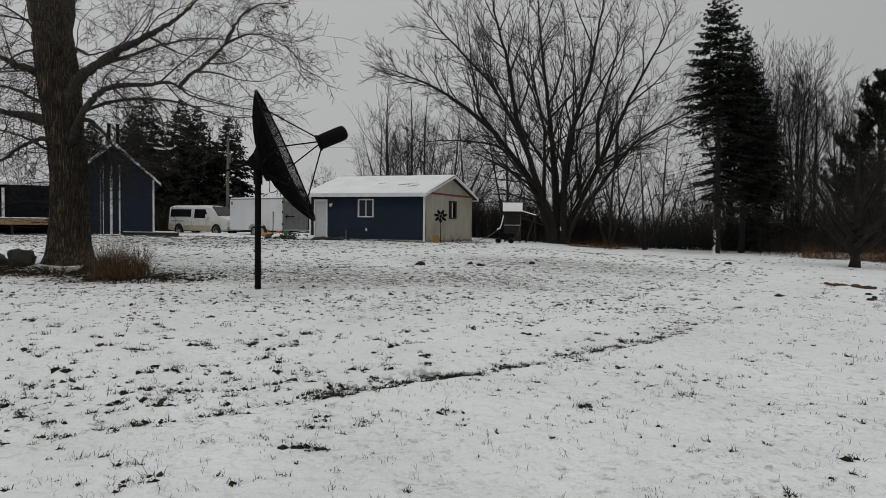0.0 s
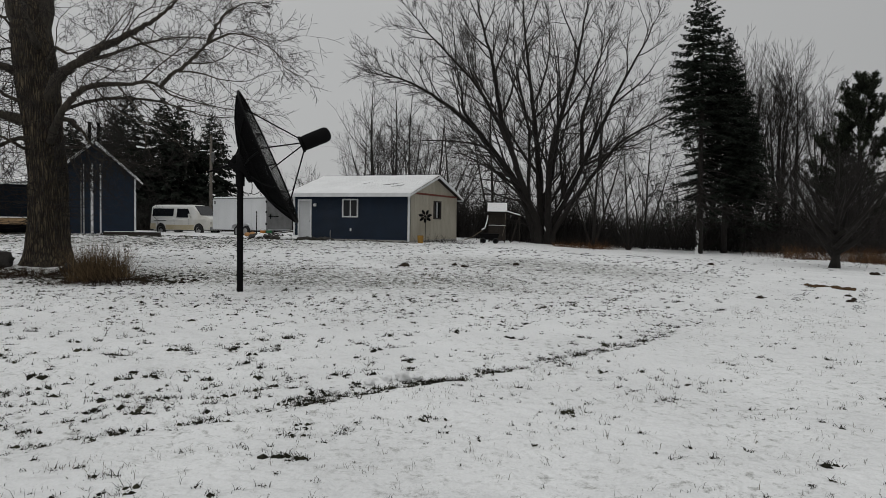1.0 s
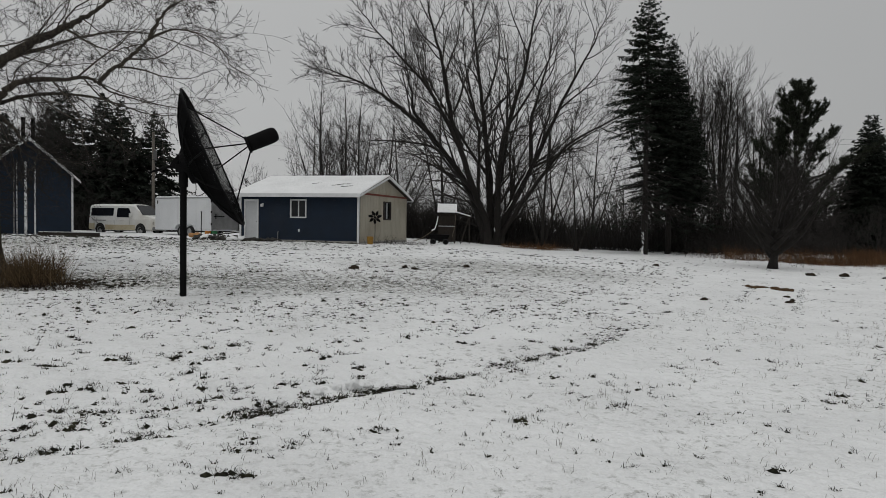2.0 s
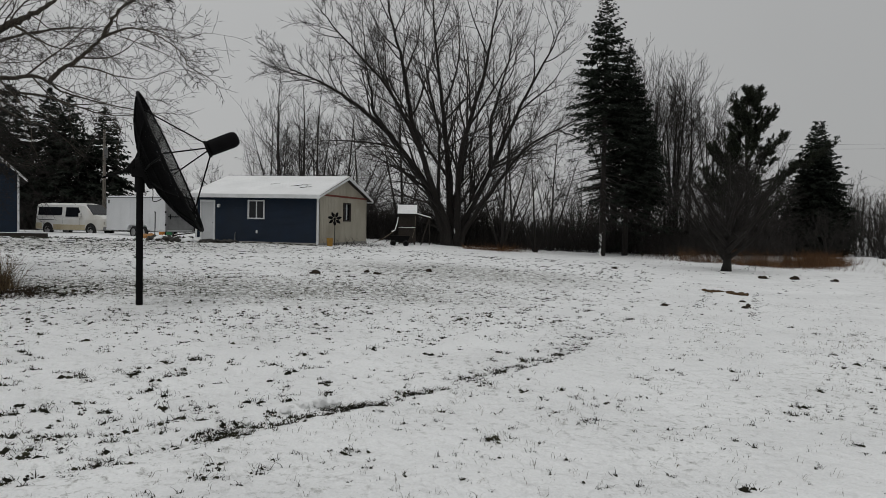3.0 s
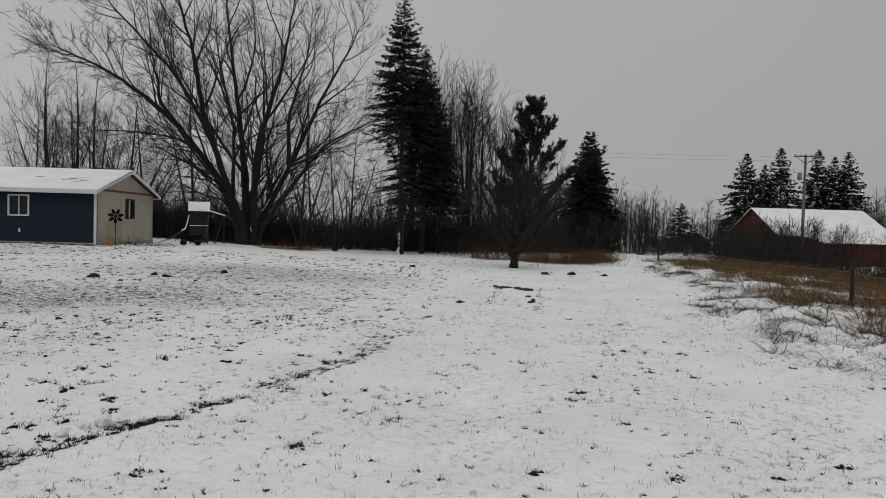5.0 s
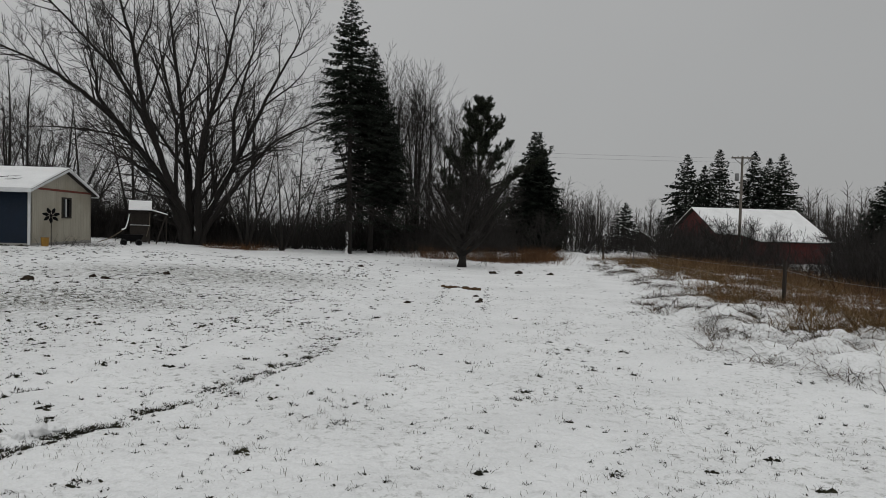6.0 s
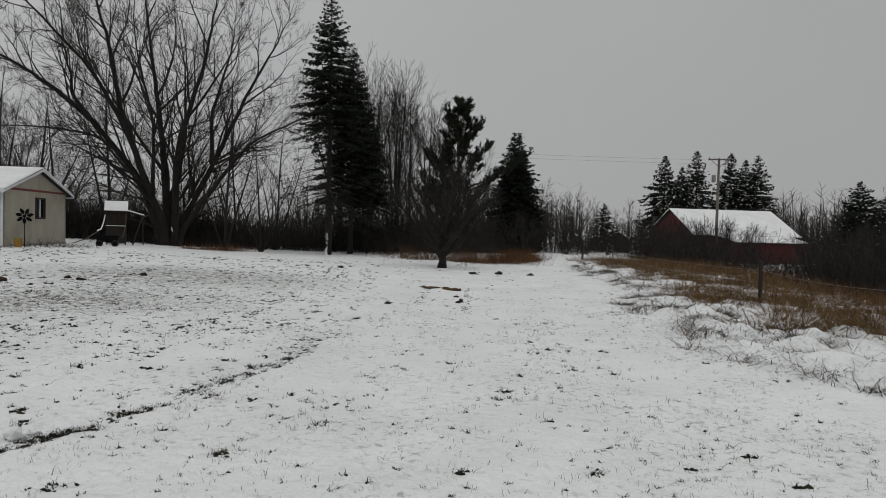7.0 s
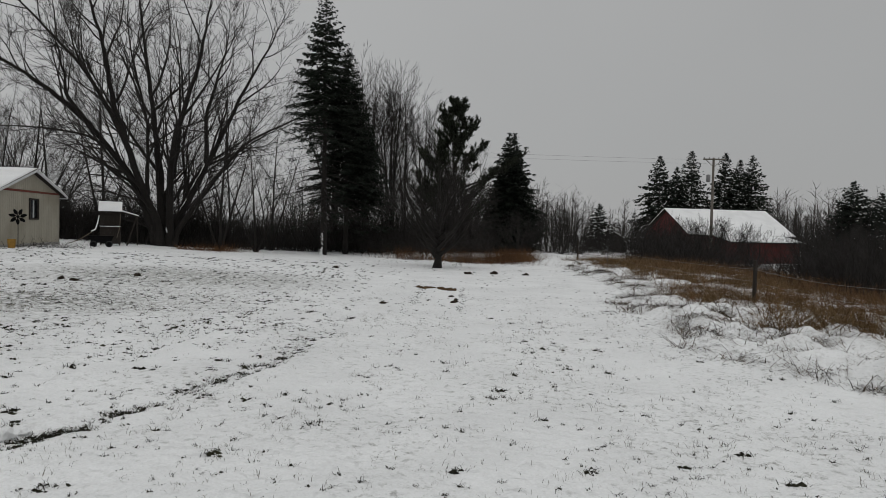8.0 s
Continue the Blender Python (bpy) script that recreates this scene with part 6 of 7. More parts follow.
apple_tree()
stems = [((0.1 * w, 0.1 * v, 0), (w * 1.0, v * 1.0, 1), 3.1, 0.026, 0.16, 0.02) for w, v in ((-0.9, 0.2), (-0.5, -0.5), (0.0, 0.4), (0.5, -0.3), (0.9, 0.2), (0.1, -0.8), (-0.3, 0.8))]
t_ = bare_tree("shrub", "dark leafless shrub on the low ground", (0, 0, 0), stems, HABIT_SHRUB, BARK_DARK, TWIG, 86, group="shrubs on the low ground", stem_sides=5, least=0.0105, category="shrub")
copies(t_, ((41.5, 34.6, 1.05), (44.0, 34.8, 1.0), (39.0, 33.0, 0.8), (46.6, 34.2, 0.95), (49.0, 36.5, 0.95), (52.5, 41.0, 1.25), (36.5, 36.0, 0.9), (43.0, 23.0, 0.95), (39.5, 19.5, 0.85), (46.5, 25.0, 1.0), (50.0, 22.5, 1.1),
            (35.5, 43.0, 1.0), (30.5, 41.5, 1.0), (33.0, 45.5, 1.1), (27.5, 41.0, 0.85), (56, 31, 1.3), (61, 34, 1.3), (24.0, 38.5, 0.8), (48, 44, 1.2), (40, 46, 1.1), (53, 26, 1.2), (58, 27, 1.3), (42.5, 45.8, 0.9), (43.9, 43.5, 0.95), (43.0, 39.6, 0.95), (44.5, 38.0, 1.0), (46.0, 40.8, 1.05), (34.2, 20.8, 0.95), (31.6, 17.9, 0.8), (36.5, 18.6, 1.0), (37.5, 23.0, 1.05), (33.4, 15.6, 0.85), (41.0, 17.5, 1.1), (47.5, 29.5, 1.25), (60, 54, 1.4), (62.5, 53, 1.3), (65, 52.5, 1.4), (57, 55, 1.3), (27.6, 13.2, 0.8), (29.2, 16.6, 0.85), (30.8, 19.4, 0.9), (60.5, 37.5, 1.2), (63.5, 39.5, 1.2)), 15)


# ---- masses of thin growth ----
def ribbon(m, base, tip, w, bend, flat):
    """A thin tapered blade from base to tip."""
    mid = (base + tip) / 2 + bend
    k = len(m.v)
    m.v += [tuple(base - flat * w), tuple(base + flat * w), tuple(mid + flat * w * 0.7), tuple(mid - flat * w * 0.7), tuple(tip)]
    m.f += [(k, k + 1, k + 2, k + 3), (k + 3, k + 2, k + 4)]


def flat_way(rng):
    a = rng.uniform(0, 6.283)
    return Vector((math.cos(a), math.sin(a), 0))


def along(points, u):
    n = len(points) - 1
    i = min(n - 1, int(u * n))
    return Vector((*points[i], 0)).lerp(Vector((*points[i + 1], 0)), u * n - i)


def thicket(name, label, points, width, height, count, seed, mat, thick=0.012):
    """Dense leafless brush along a line."""
    rng = random.Random(seed)
    m = M()
    for _ in range(count):
        p = along(points, rng.random()) + Vector((rng.gauss(0, width / 2), rng.gauss(0, width / 2), 0))
        if edge_distance(p.x, p.y) < 1 and p.y < 50 and p.x > 9:
            p.y += 6
        p.z = terrain(p.x, p.y, False) - 0.05
        h = height * rng.uniform(0.45, 1.1)
        lean = Vector((rng.gauss(0, 0.45), rng.gauss(0, 0.45), 1)) * h
        ribbon(m, p, p + lean, thick * rng.uniform(0.4, 1.2), flat_way(rng) * 0.1, flat_way(rng))
        for _k in range(4):
            b = p + lean * rng.uniform(0.25, 0.9)
            ribbon(m, b, b + Vector((rng.gauss(0, 0.55), rng.gauss(0, 0.55), rng.uniform(-0.1, 0.7))) * h * 0.45, thick * 0.45, flat_way(rng) * 0.05, flat_way(rng))
    ob = new(name, m.mesh(name, mat))
    return tagged(ob, label, "brush", kind="stuff")


thicket("brush_thicket", "dark tangled leafless brush under the trees", [(-6, 62), (2, 60), (10, 58), (17, 56), (24, 54), (32, 53), (40, 54)], 5.0, 2.9, 2700, 91, TWIG, 0.028)
thicket("brush_thicket", "dark dense undergrowth behind the play fort", [(-4, 58), (4, 57.5), (12, 57)], 3.0, 4.0, 1700, 120, TWIG, 0.035)
thicket("brush_thicket", "dark crowded saplings behind the apple tree", [(21, 54), (26, 53.5), (31, 53), (36, 55)], 3.0, 6.5, 750, 123, TWIG, 0.034)
thicket("brush_thicket", "low dark undergrowth along the field's end", [(6, 54), (14, 54), (20, 51.5), (26, 49), (34, 47.5)], 1.6, 1.3, 2300, 121, TWIG, 0.022)
thicket("brush_thicket", "dark low brush beyond the field's edge", [(22, 40), (27, 44), (33, 44), (40, 48), (48, 52), (58, 60)], 3.4, 2.2, 2600, 92, TWIG, 0.018)
thicket("brush_thicket", "dark brush on the low ground by the barn", [(36, 33), (43, 36), (50, 38), (58, 36), (66, 33)], 3.6, 2.0, 2200, 93, TWIG, 0.018)
thicket("brush_thicket", "dark reddish brush beyond the fence", [(21.5, 6.5), (25.8, 12), (29, 16), (31.5, 20), (36, 20), (44, 24), (54, 29.5)], 2.4, 2.1, 2300, 94, TWIG, 0.017)
thicket("brush_thicket", "dark brush to the side of the barn", [(52, 30), (60, 35), (66, 39), (72, 42), (80, 46), (92, 52)], 3.2, 3.2, 3000, 99, TWIG, 0.034)
thicket("brush_thicket", "dark brush before the barn gable", [(52, 50), (58, 53), (64, 54)], 2.5, 2.8, 800, 100, TWIG, 0.025)
thicket("brush_thicket", "dark tangled brush on the slope before the barn", [(43, 41), (50, 45.5), (56, 49)], 2.4, 2.8, 900, 122, TWIG, 0.022)
thicket("brush_thicket", "brush behind the garage and drive", [(-36, 60), (-28, 61), (-20, 62.5), (-12, 63), (-4, 61)], 3.0, 3.0, 2300, 95, TWIG, 0.03)
thicket("brush_thicket", "dark brush belt deeper in the wood", [(-30, 82), (-10, 80), (8, 78), (24, 76), (40, 78), (60, 86)], 5.0, 3.6, 3400, 98, TWIG, 0.12)


def far_woods(label, arc, count, height, seed):
    """A distant belt of leafless trees."""
    rng = random.Random(seed)
    m = M()
    for _ in range(count):
        a = radians(rng.uniform(arc[0], arc[1]))
        r = rng.uniform(arc[2], arc[3])
        p = Vector((r * math.sin(a), r * math.cos(a), 0))
        p.z = terrain(p.x, p.y, False) - 0.1
        h = height * rng.uniform(0.6, 1.15)
        top = p + Vector((rng.gauss(0, 0.04), rng.gauss(0, 0.04), 1)) * h
        ribbon(m, p, top, 0.11, Vector((0, 0, 0)), Vector((math.cos(a), -math.sin(a), 0)))
        for _k in range(26):
            u = rng.uniform(0.12, 0.97)
            b = p.lerp(top, u)
            d = Vector((rng.gauss(0, 0.6), rng.gauss(0, 0.6), rng.uniform(0.2, 1.0))) * h * 0.24 * (1.2 - u * 0.6)
            ribbon(m, b, b + d, 0.035, Vector((0, 0, -0.05)), Vector((math.cos(a), -math.sin(a), 0)))
            ribbon(m, b + d * 0.5, b + d * 0.5 + Vector((rng.gauss(0, 0.5), rng.gauss(0, 0.5), rng.uniform(0, 0.8))) * h * 0.12, 0.03, Vector((0, 0, 0)), Vector((math.cos(a), -math.sin(a), 0)))
    ob = new("far_woods", m.mesh("far_woods", TWIG_HAZED))
    return tagged(ob, label, "woods", kind="stuff")


far_woods("distant belt of leafless woods, greyed for haze", (-38, 30, 100, 140), 300, 7.0, 96)
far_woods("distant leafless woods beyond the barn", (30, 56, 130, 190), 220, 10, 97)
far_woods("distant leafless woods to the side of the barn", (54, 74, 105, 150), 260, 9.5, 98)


def arched(m, base, d, h, w, droop, flat):
    """A long blade that rises and bends over at its end."""
    k = len(m.v)
    for i in range(4):
        t = i / 3
        p = base + Vector((d.x * h * t, d.y * h * t, h * (t - droop * t * t)))
        q = w * (1 - 0.9 * t)
        m.v += [tuple(p - flat * q), tuple(p + flat * q)]
    m.f += [(k, k + 1, k + 3, k + 2), (k + 2, k + 3, k + 5, k + 4), (k + 4, k + 5, k + 7, k + 6)]


def grass_mass(name, label, spots, mat, seed, height, width, clump=26, spread=0.22, lean=0.35, droop=0.25):
    rng = random.Random(seed)
    m = M()
    for x, y, s in spots:
        tilt = Vector((rng.gauss(0, lean * 0.6), rng.gauss(0, lean * 0.6), 0))
        for _ in range(int(clump * s)):
            p = Vector((x + rng.gauss(0, spread), y + rng.gauss(0, spread), 0))
            p.z = terrain(p.x, p.y) - 0.03
            h = height * rng.uniform(0.35, 1.2) * (0.6 + 0.4 * s)
            d = tilt + Vector((rng.gauss(0, lean), rng.gauss(0, lean), 0))
            arched(m, p, d, h, width * rng.uniform(0.6, 1.4), droop * rng.uniform(0.3, 1.7) * min(2, 0.5 + d.length), flat_way(rng))
    ob = new(name, m.mesh(name, mat))
    return tagged(ob, label, "grass", kind="stuff")


rng = random.Random(7)
tan, rust, weeds, field_end, stalks = [], [], [], [], []
for _ in range(2200):
    y = rng.uniform(3, 36)
    d = rng.uniform(1.3, 10.5)
    x = edge_x(y) + 1.2 * d
    bare = noise.noise((x * 0.35, y * 0.35, 20)) > 0.2
    if not bare and rng.random() < smoothstep(1.5, 3.3, d + 1.1 * math.sin(y * 0.9) + 1.2 * noise.noise((x * 0.8, y * 0.8, 22))):
        (tan if rng.random() < 0.95 - 0.06 * d else rust).append((x, y, rng.uniform(0.4, 1.25)))
for _ in range(170):
    y = 5 + 28 * rng.random() ** 1.6
    d = abs(rng.gauss(0.4, 1.0)) + 0.1
    x = edge_x(y) + 0.25 * math.sin(y * 1.1 + 1) + 1.2 * d
    if noise.noise((x * 0.8, y * 0.8, 41)) > -0.12:
        weeds.append((x, y, rng.uniform(0.2, 1.0) ** 1.3))
for y, d, size in ((7.6, 0.5, 1.2), (8.4, 0.3, 2.0), (8.9, 0.7, 1.5), (9.5, 0.3, 2.3), (9.9, 0.6, 1.4), (10.6, 0.2, 1.3), (11.8, 0.3, 1.5), (12.6, 0.4, 2.0), (13.3, 0.3, 1.5), (14.3, 0.3, 1.7), (15.4, 0.4, 1.5), (16.6, 0.3, 1.8), (18.2, 0.3, 1.6), (20.0, 0.4, 1.8), (22.3, 0.3, 1.6), (25, 0.4, 1.8), (28, 0.4, 1.8)):
    weeds.append((edge_x(y) + 0.25 * math.sin(y * 1.1 + 1) + 1.2 * d * rng.uniform(0.3, 3.5), y + rng.gauss(0, 0.4), size * rng.uniform(0.35, 1.0)))
for _ in range(560):
    y = 4.5 + 29 * rng.random() ** 1.5
    d = rng.uniform(-0.1, 4.2)
    stalks.append((edge_x(y) + 0.25 * math.sin(y * 1.1 + 1) + 1.2 * d, y, rng.uniform(0.3, 1.2)))
for _ in range(520):
    u = rng.random()
    p = along([(9.5, 46.5), (14, 49.5), (19.5, 46.0), (22.0, 39.0), (24.5, 35.5), (28, 38.5), (30, 42)], u)
    field_end.append((p.x + rng.gauss(0, 0.7), p.y + rng.gauss(0, 0.8), rng.uniform(0.4, 1.0) * (0.7 if u < 0.1 else 0.0 if u < 0.42 else 1.7)))
grass_mass("tan_grass", "tall dry tan grass on the bank", tan, GRASS_DRY, 101, 0.82, 0.0075, 34, 0.26, 0.72, 0.5)
low = []
for _ in range(620):
    y = rng.uniform(4, 46)
    d = 7 + 24 * rng.random() ** 1.2
    x = edge_x(y) + 1.2 * d
    if noise.noise((x * 0.16, y * 0.16, 27)) < 0.22 and x < 66:
        low.append((x, y, rng.uniform(0.5, 1.2)))
grass_mass("rust_grass", "dark matted brown growth on the low ground", low, GRASS_BROWN_DARK, 116, 0.75, 0.020, 26, 0.75, 0.7, 0.5)
grass_mass("tan_grass", "short matted tan grass between the tall tufts", [(x + 0.2, y - 0.2, s) for x, y, s in tan + rust], GRASS_BROWN, 115, 0.34, 0.012, 11, 0.34, 0.9, 0.5)
grass_mass("rust_grass", "tall rusty brown grass along the fence", rust, GRASS_RUST, 102, 0.82, 0.0088, 34, 0.28, 0.7, 0.48)
grass_mass("rust_grass", "rusty grass along the field's end", field_end, GRASS_RUST, 103, 0.85, 0.007, 22, 0.35)
grass_mass("weed_clumps", "dark flattened weeds poking through bank snow", weeds, GRASS_OLIVE, 104, 0.25, 0.0078, 105, 0.16, 1.0, 0.6)
grass_mass("weed_clumps", "olive arching weeds over the bank's edge", [(x - 0.08, y + 0.1, s) for x, y, s in weeds], GRASS_OLIVE, 110, 0.44, 0.0065, 50, 0.17, 0.9, 0.7)
grass_mass("dry_weeds", "dry tan weeds bent over the bank snow", [(x + 0.2, y + 0.1, s * 0.8) for x, y, s in weeds[::2]], GRASS_DRY, 109, 0.40, 0.0055, 20, 0.22, 0.8, 0.6)
grass_mass("weed_stalks", "scattered thin bent stalks on the bank", stalks, GRASS_BROWN, 111, 0.36, 0.0058, 9, 0.22, 1.0, 0.6)


# ---- turf that pokes through the snow ----
def turf():
    rng = random.Random(3)
    blades, bare, pale = M(), M(), M()
    def clod(x, y, r, flat=0.5):
        k = len(bare.v)
        bare.v.append((x, y, terrain(x, y) + r * flat * rng.uniform(0.6, 1.4)))
        turn, long = rng.uniform(0, 3), rng.uniform(1.0, 1.5)
        for a in range(7):
            w = 6.283 * a / 7
            q = r * rng.uniform(0.4, 1.4)
            u, v = q * math.cos(w) * long, q * math.sin(w)
            px, py = x + u * math.cos(turn) - v * math.sin(turn), y + u * math.sin(turn) + v * math.cos(turn)
            bare.v.append((px, py, terrain(px, py) - 0.004))
        bare.f.extend((k, k + 1 + a, k + 1 + (a + 1) % 7) for a in range(7))

    def blade(x, y, z, h, lean, w, into=None):
        d = Vector((rng.gauss(0, lean), rng.gauss(0, lean), rng.uniform(0.6, 1.1))) * h
        p = Vector((x, y, z - 0.006))
        ribbon(into or blades, p, p + d, w, Vector((0, 0, h * 0.25)) + Vector((d.x, d.y, 0)) * -0.15, flat_way(rng))

    def wisp(x, y, size):
        """A few long thin blades."""
        z, far = terrain(x, y), max(1.0, y / 10)
        for _ in range(rng.randint(2, 6)):
            blade(x + rng.gauss(0, 0.03), y + rng.gauss(0, 0.03), z, size * rng.uniform(0.02, 0.075), 0.7, 0.0017 * far * rng.uniform(0.7, 1.4), pale)

    def tuft(x, y, size):
        """A matted dark clump with short blades, the snow melted round it."""
        z, far = terrain(x, y), max(1.0, y / 10)
        for _ in range(int(1 + 2 * size) if y < 11 else 2):
            clod(x + rng.gauss(0, 0.022 * size), y + rng.gauss(0, 0.016 * size), 0.015 * size * far ** 0.3 * rng.uniform(0.6, 1.5), 0.55)
        for _ in range(max(3, int(15 * (1 if y < 11 else 0.5) * min(size, 2.2) * rng.uniform(0.5, 1.5)))):
            blade(x + rng.gauss(0, 0.026 * size), y + rng.gauss(0, 0.020 * size), z, (0.012 + 0.045 * rng.random() ** 2) * (0.6 + 0.4 * size) * (1 if y < 11 else 0.65), 0.95 if y < 11 else 1.5, 0.0028 * far * rng.uniform(0.7, 1.5))

    # scattered over the field, thicker on the worn lawn by the dish
    made = 0
    while made < 11000:
        y = 2.2 + 38 * rng.random() if made % 5 < 2 else 2.2 + 12 * rng.random()
        x = rng.uniform(-0.72, 0.95) * (y + 3) + 0.5
        if edge_distance(x, y) > 0.1:
            continue
        lawn = 0.85 * math.exp(-((x + 13) / 9) ** 2 - ((y - 32) / 8) ** 2) + math.exp(-((x + 1.5) / 7) ** 2 - ((y - 17.5) / 4.5) ** 2) + 0.8 * math.exp(-((x + 9) / 5) ** 2 - ((y - 17) / 3) ** 2)
        left = track_offset(x, y)
        side = 0.62 if left < -0.3 else 0.55
        patch = 0.45 + 1.1 * noise.noise((left * 1.7, y * 0.33, 7)) + 0.5 * noise.noise((x * 2.1, y * 2.1, 3))
        if rng.random() > min(1, side * patch + lawn):
            continue
        made += 1
        if y > 15 and lawn < 0.3:
            if rng.random() < 0.55:
                tuft(x, y, rng.uniform(0.5, 1.1) + 0.012 * y)
            continue
        if rng.random() < (0.78 if left < -0.3 else 0.36):
            if rng.random() < 0.35:
                continue
            wisp(x, y, rng.uniform(0.5, 1.3))
        else:
            tuft(x, y, 0.3 + 0.6 * rng.random() + (1.3 * rng.random() if rng.random() < (0.24 if left > 0 else 0.14) else 0) + 0.015 * y)
    # turf that shows all over the lawn before the garage
    for _ in range(5200):
        y = 13 + 24 * rng.random()
        x = rng.uniform(-0.62, 0.5) * (y + 2)
        if track_offset(x, y) > 0.6 and noise.noise((x * 0.6, y * 0.9, 61)) + 0.5 * noise.noise((x * 2.0, y * 2.6, 62)) > -0.08:
            tuft(x, y, rng.uniform(0.4, 1.2) + 0.014 * y)
    # worn turf round the dish
    for _ in range(6500):
        x, y = -1.4 + 4.4 * rng.gauss(0, 1), 17.2 + 1.9 * rng.gauss(0, 1)
        if noise.noise((x * 0.5, y * 1.1, 25)) + 0.35 * noise.noise((x * 2.5, y * 2.5, 26)) > -0.12:
            if rng.random() < 0.32:
                clod(x, y, rng.uniform(0.010, 0.028), 0.45)
            else:
                wisp(x, y, rng.uniform(0.4, 0.9))
    # rows along the wheel tracks
    for off, n, strong in ((0.0, 400, 0.9), (0.25, 160, 0.4), (1.8, 330, 1.0), (2.1, 110, 0.7), (3.0, 170, 0.7), (4.5, 130, 0.6), (-1.6, 90, 0.3)):
        for _ in range(n):
            y = 5.6 + 26 * rng.random() ** 1.5
            if y > 17 and rng.random() < 0.6:
                continue
            if noise.noise((y * 1.3, off * 3, 1)) < (0.0 if off < 0.1 and y < 12.5 else 0.06):
                continue
            sl = (track_x(y + 0.2) - track_x(y)) / 0.2
            x = track_x(y) - (off + (0.6 * smoothstep(11, 8, y) if 1 < off < 3 else 0) + 0.05 * math.sin(y * 2.3) + rng.gauss(0, 0.07)) * math.sqrt(1 + sl * sl)
            tuft(x, y, 0.4 + strong * 1.0 * rng.random() + 0.015 * y)
    # two short ruts that run to the bare soil
    for dx in (0.0, 1.5):
        for _ in range(110):
            u = rng.random()
            tuft(7.3 + dx + (11.1 - 7.3) * u + rng.gauss(0, 0.07), 14.6 + 6.0 * u + rng.gauss(0, 0.1), rng.uniform(0.4, 0.9))
    # the torn strip where the wheels broke through
    for y0, n, wide in ((7.05, 14, 0.10), (7.35, 10, 0.08), (7.72, 46, 0.10), (7.95, 40, 0.12), (8.2, 34, 0.13), (8.42, 50, 0.10), (8.6, 30, 0.10), (9.0, 34, 0.09), (9.5, 14, 0.10),
                        (9.85, 22, 0.10), (10.15, 20, 0.09), (10.6, 22, 0.10), (11.0, 24, 0.10), (11.35, 30, 0.09), (11.8, 18, 0.10), (12.3, 16, 0.12)):
        for _ in range(n):
            y = y0 + rng.gauss(0, 0.07)
            x = track_x(y) + rng.gauss(0.03, wide * 1.5)
            tuft(x, y, rng.uniform(0.4, 1.3))
            if rng.random() < 0.12 and y < 8.8:
                clod(x, y, rng.uniform(0.015, 0.03), 0.8)
    for cx, cy, s in ((-0.56, 6.2, 2.6), (-0.60, 6.75, 2.2), (-0.17, 6.78, 1.5), (0.54, 7.2, 1.6), (2.8, 7.8, 1.6), (-2.49, 9.54, 2.6), (-1.98, 9.71, 2.2), (-3.17, 9.26, 2.0), (-1.45, 9.74, 1.8), (5.17, 8.02, 1.5), (5.34, 14.96, 2.6), (3.7, 15.1, 2.0), (2.96, 14.06, 2.2), (2.42, 13.43, 2.2)):
        for _ in range(5):
            tuft(cx + rng.gauss(0, 0.08), cy + rng.gauss(0, 0.06), s * rng.uniform(0.5, 0.9))
    # ragged bare ground along the drive and before the house
    for _ in range(1700):
        u = rng.random()
        x, y = -28 + 22.5 * u + rng.gauss(0, 0.3), 40.0 + 0.8 * math.sin(u * 5) + rng.gauss(0, 1.3)
        clod(x, y, rng.uniform(0.02, 0.11), 0.35)
    for _ in range(6000):
        x, y = rng.uniform(-29, -3), rng.uniform(21, 40)
        if noise.noise((x * 0.3, y * 0.5, 15)) + 0.6 * noise.noise((x * 1.2, y * 1.6, 16)) > 0.02:
            clod(x, y, rng.uniform(0.012, 0.06), 0.3)
    for _ in range(90):
        u = rng.random() * 6.2
        clod(-1.1 - 0.925 * u, 37.05 + 0.379 * u + rng.gauss(0, 0.12), rng.uniform(0.04, 0.13))
    # leafy mats under the cottonwood, with snow between
    for _ in range(900):
        x = rng.uniform(-12.0, -4.6)
        y = 16.5 - 0.10 * (x + 8) + rng.gauss(0, 0.45)
        if noise.noise((x * 1.3, y * 1.6, 5)) > 0.05:
            clod(x, y, rng.uniform(0.015, 0.05), 0.6)
    for _ in range(150):
        x = rng.uniform(-12.0, -4.6)
        y = 16.4 - 0.10 * (x + 8) + rng.gauss(0, 0.5)
        tuft(x, y, rng.uniform(1.0, 3.0))
    tagged(new("grass_tufts", blades.mesh("grass_tufts", GRASS_DARK)), "dark grass blades poking through thin snow", "grass", kind="stuff")
    tagged(new("grass_wisps", pale.mesh("grass_wisps", GRASS_PALE)), "thin pale winter grass blades standing out of the snow", "grass", kind="stuff")
    tagged(new("bare_patches", bare.mesh("bare_patches", GRASS_DARK)), "small bare dark patches where snow has melted", "turf", kind="stuff")


turf()


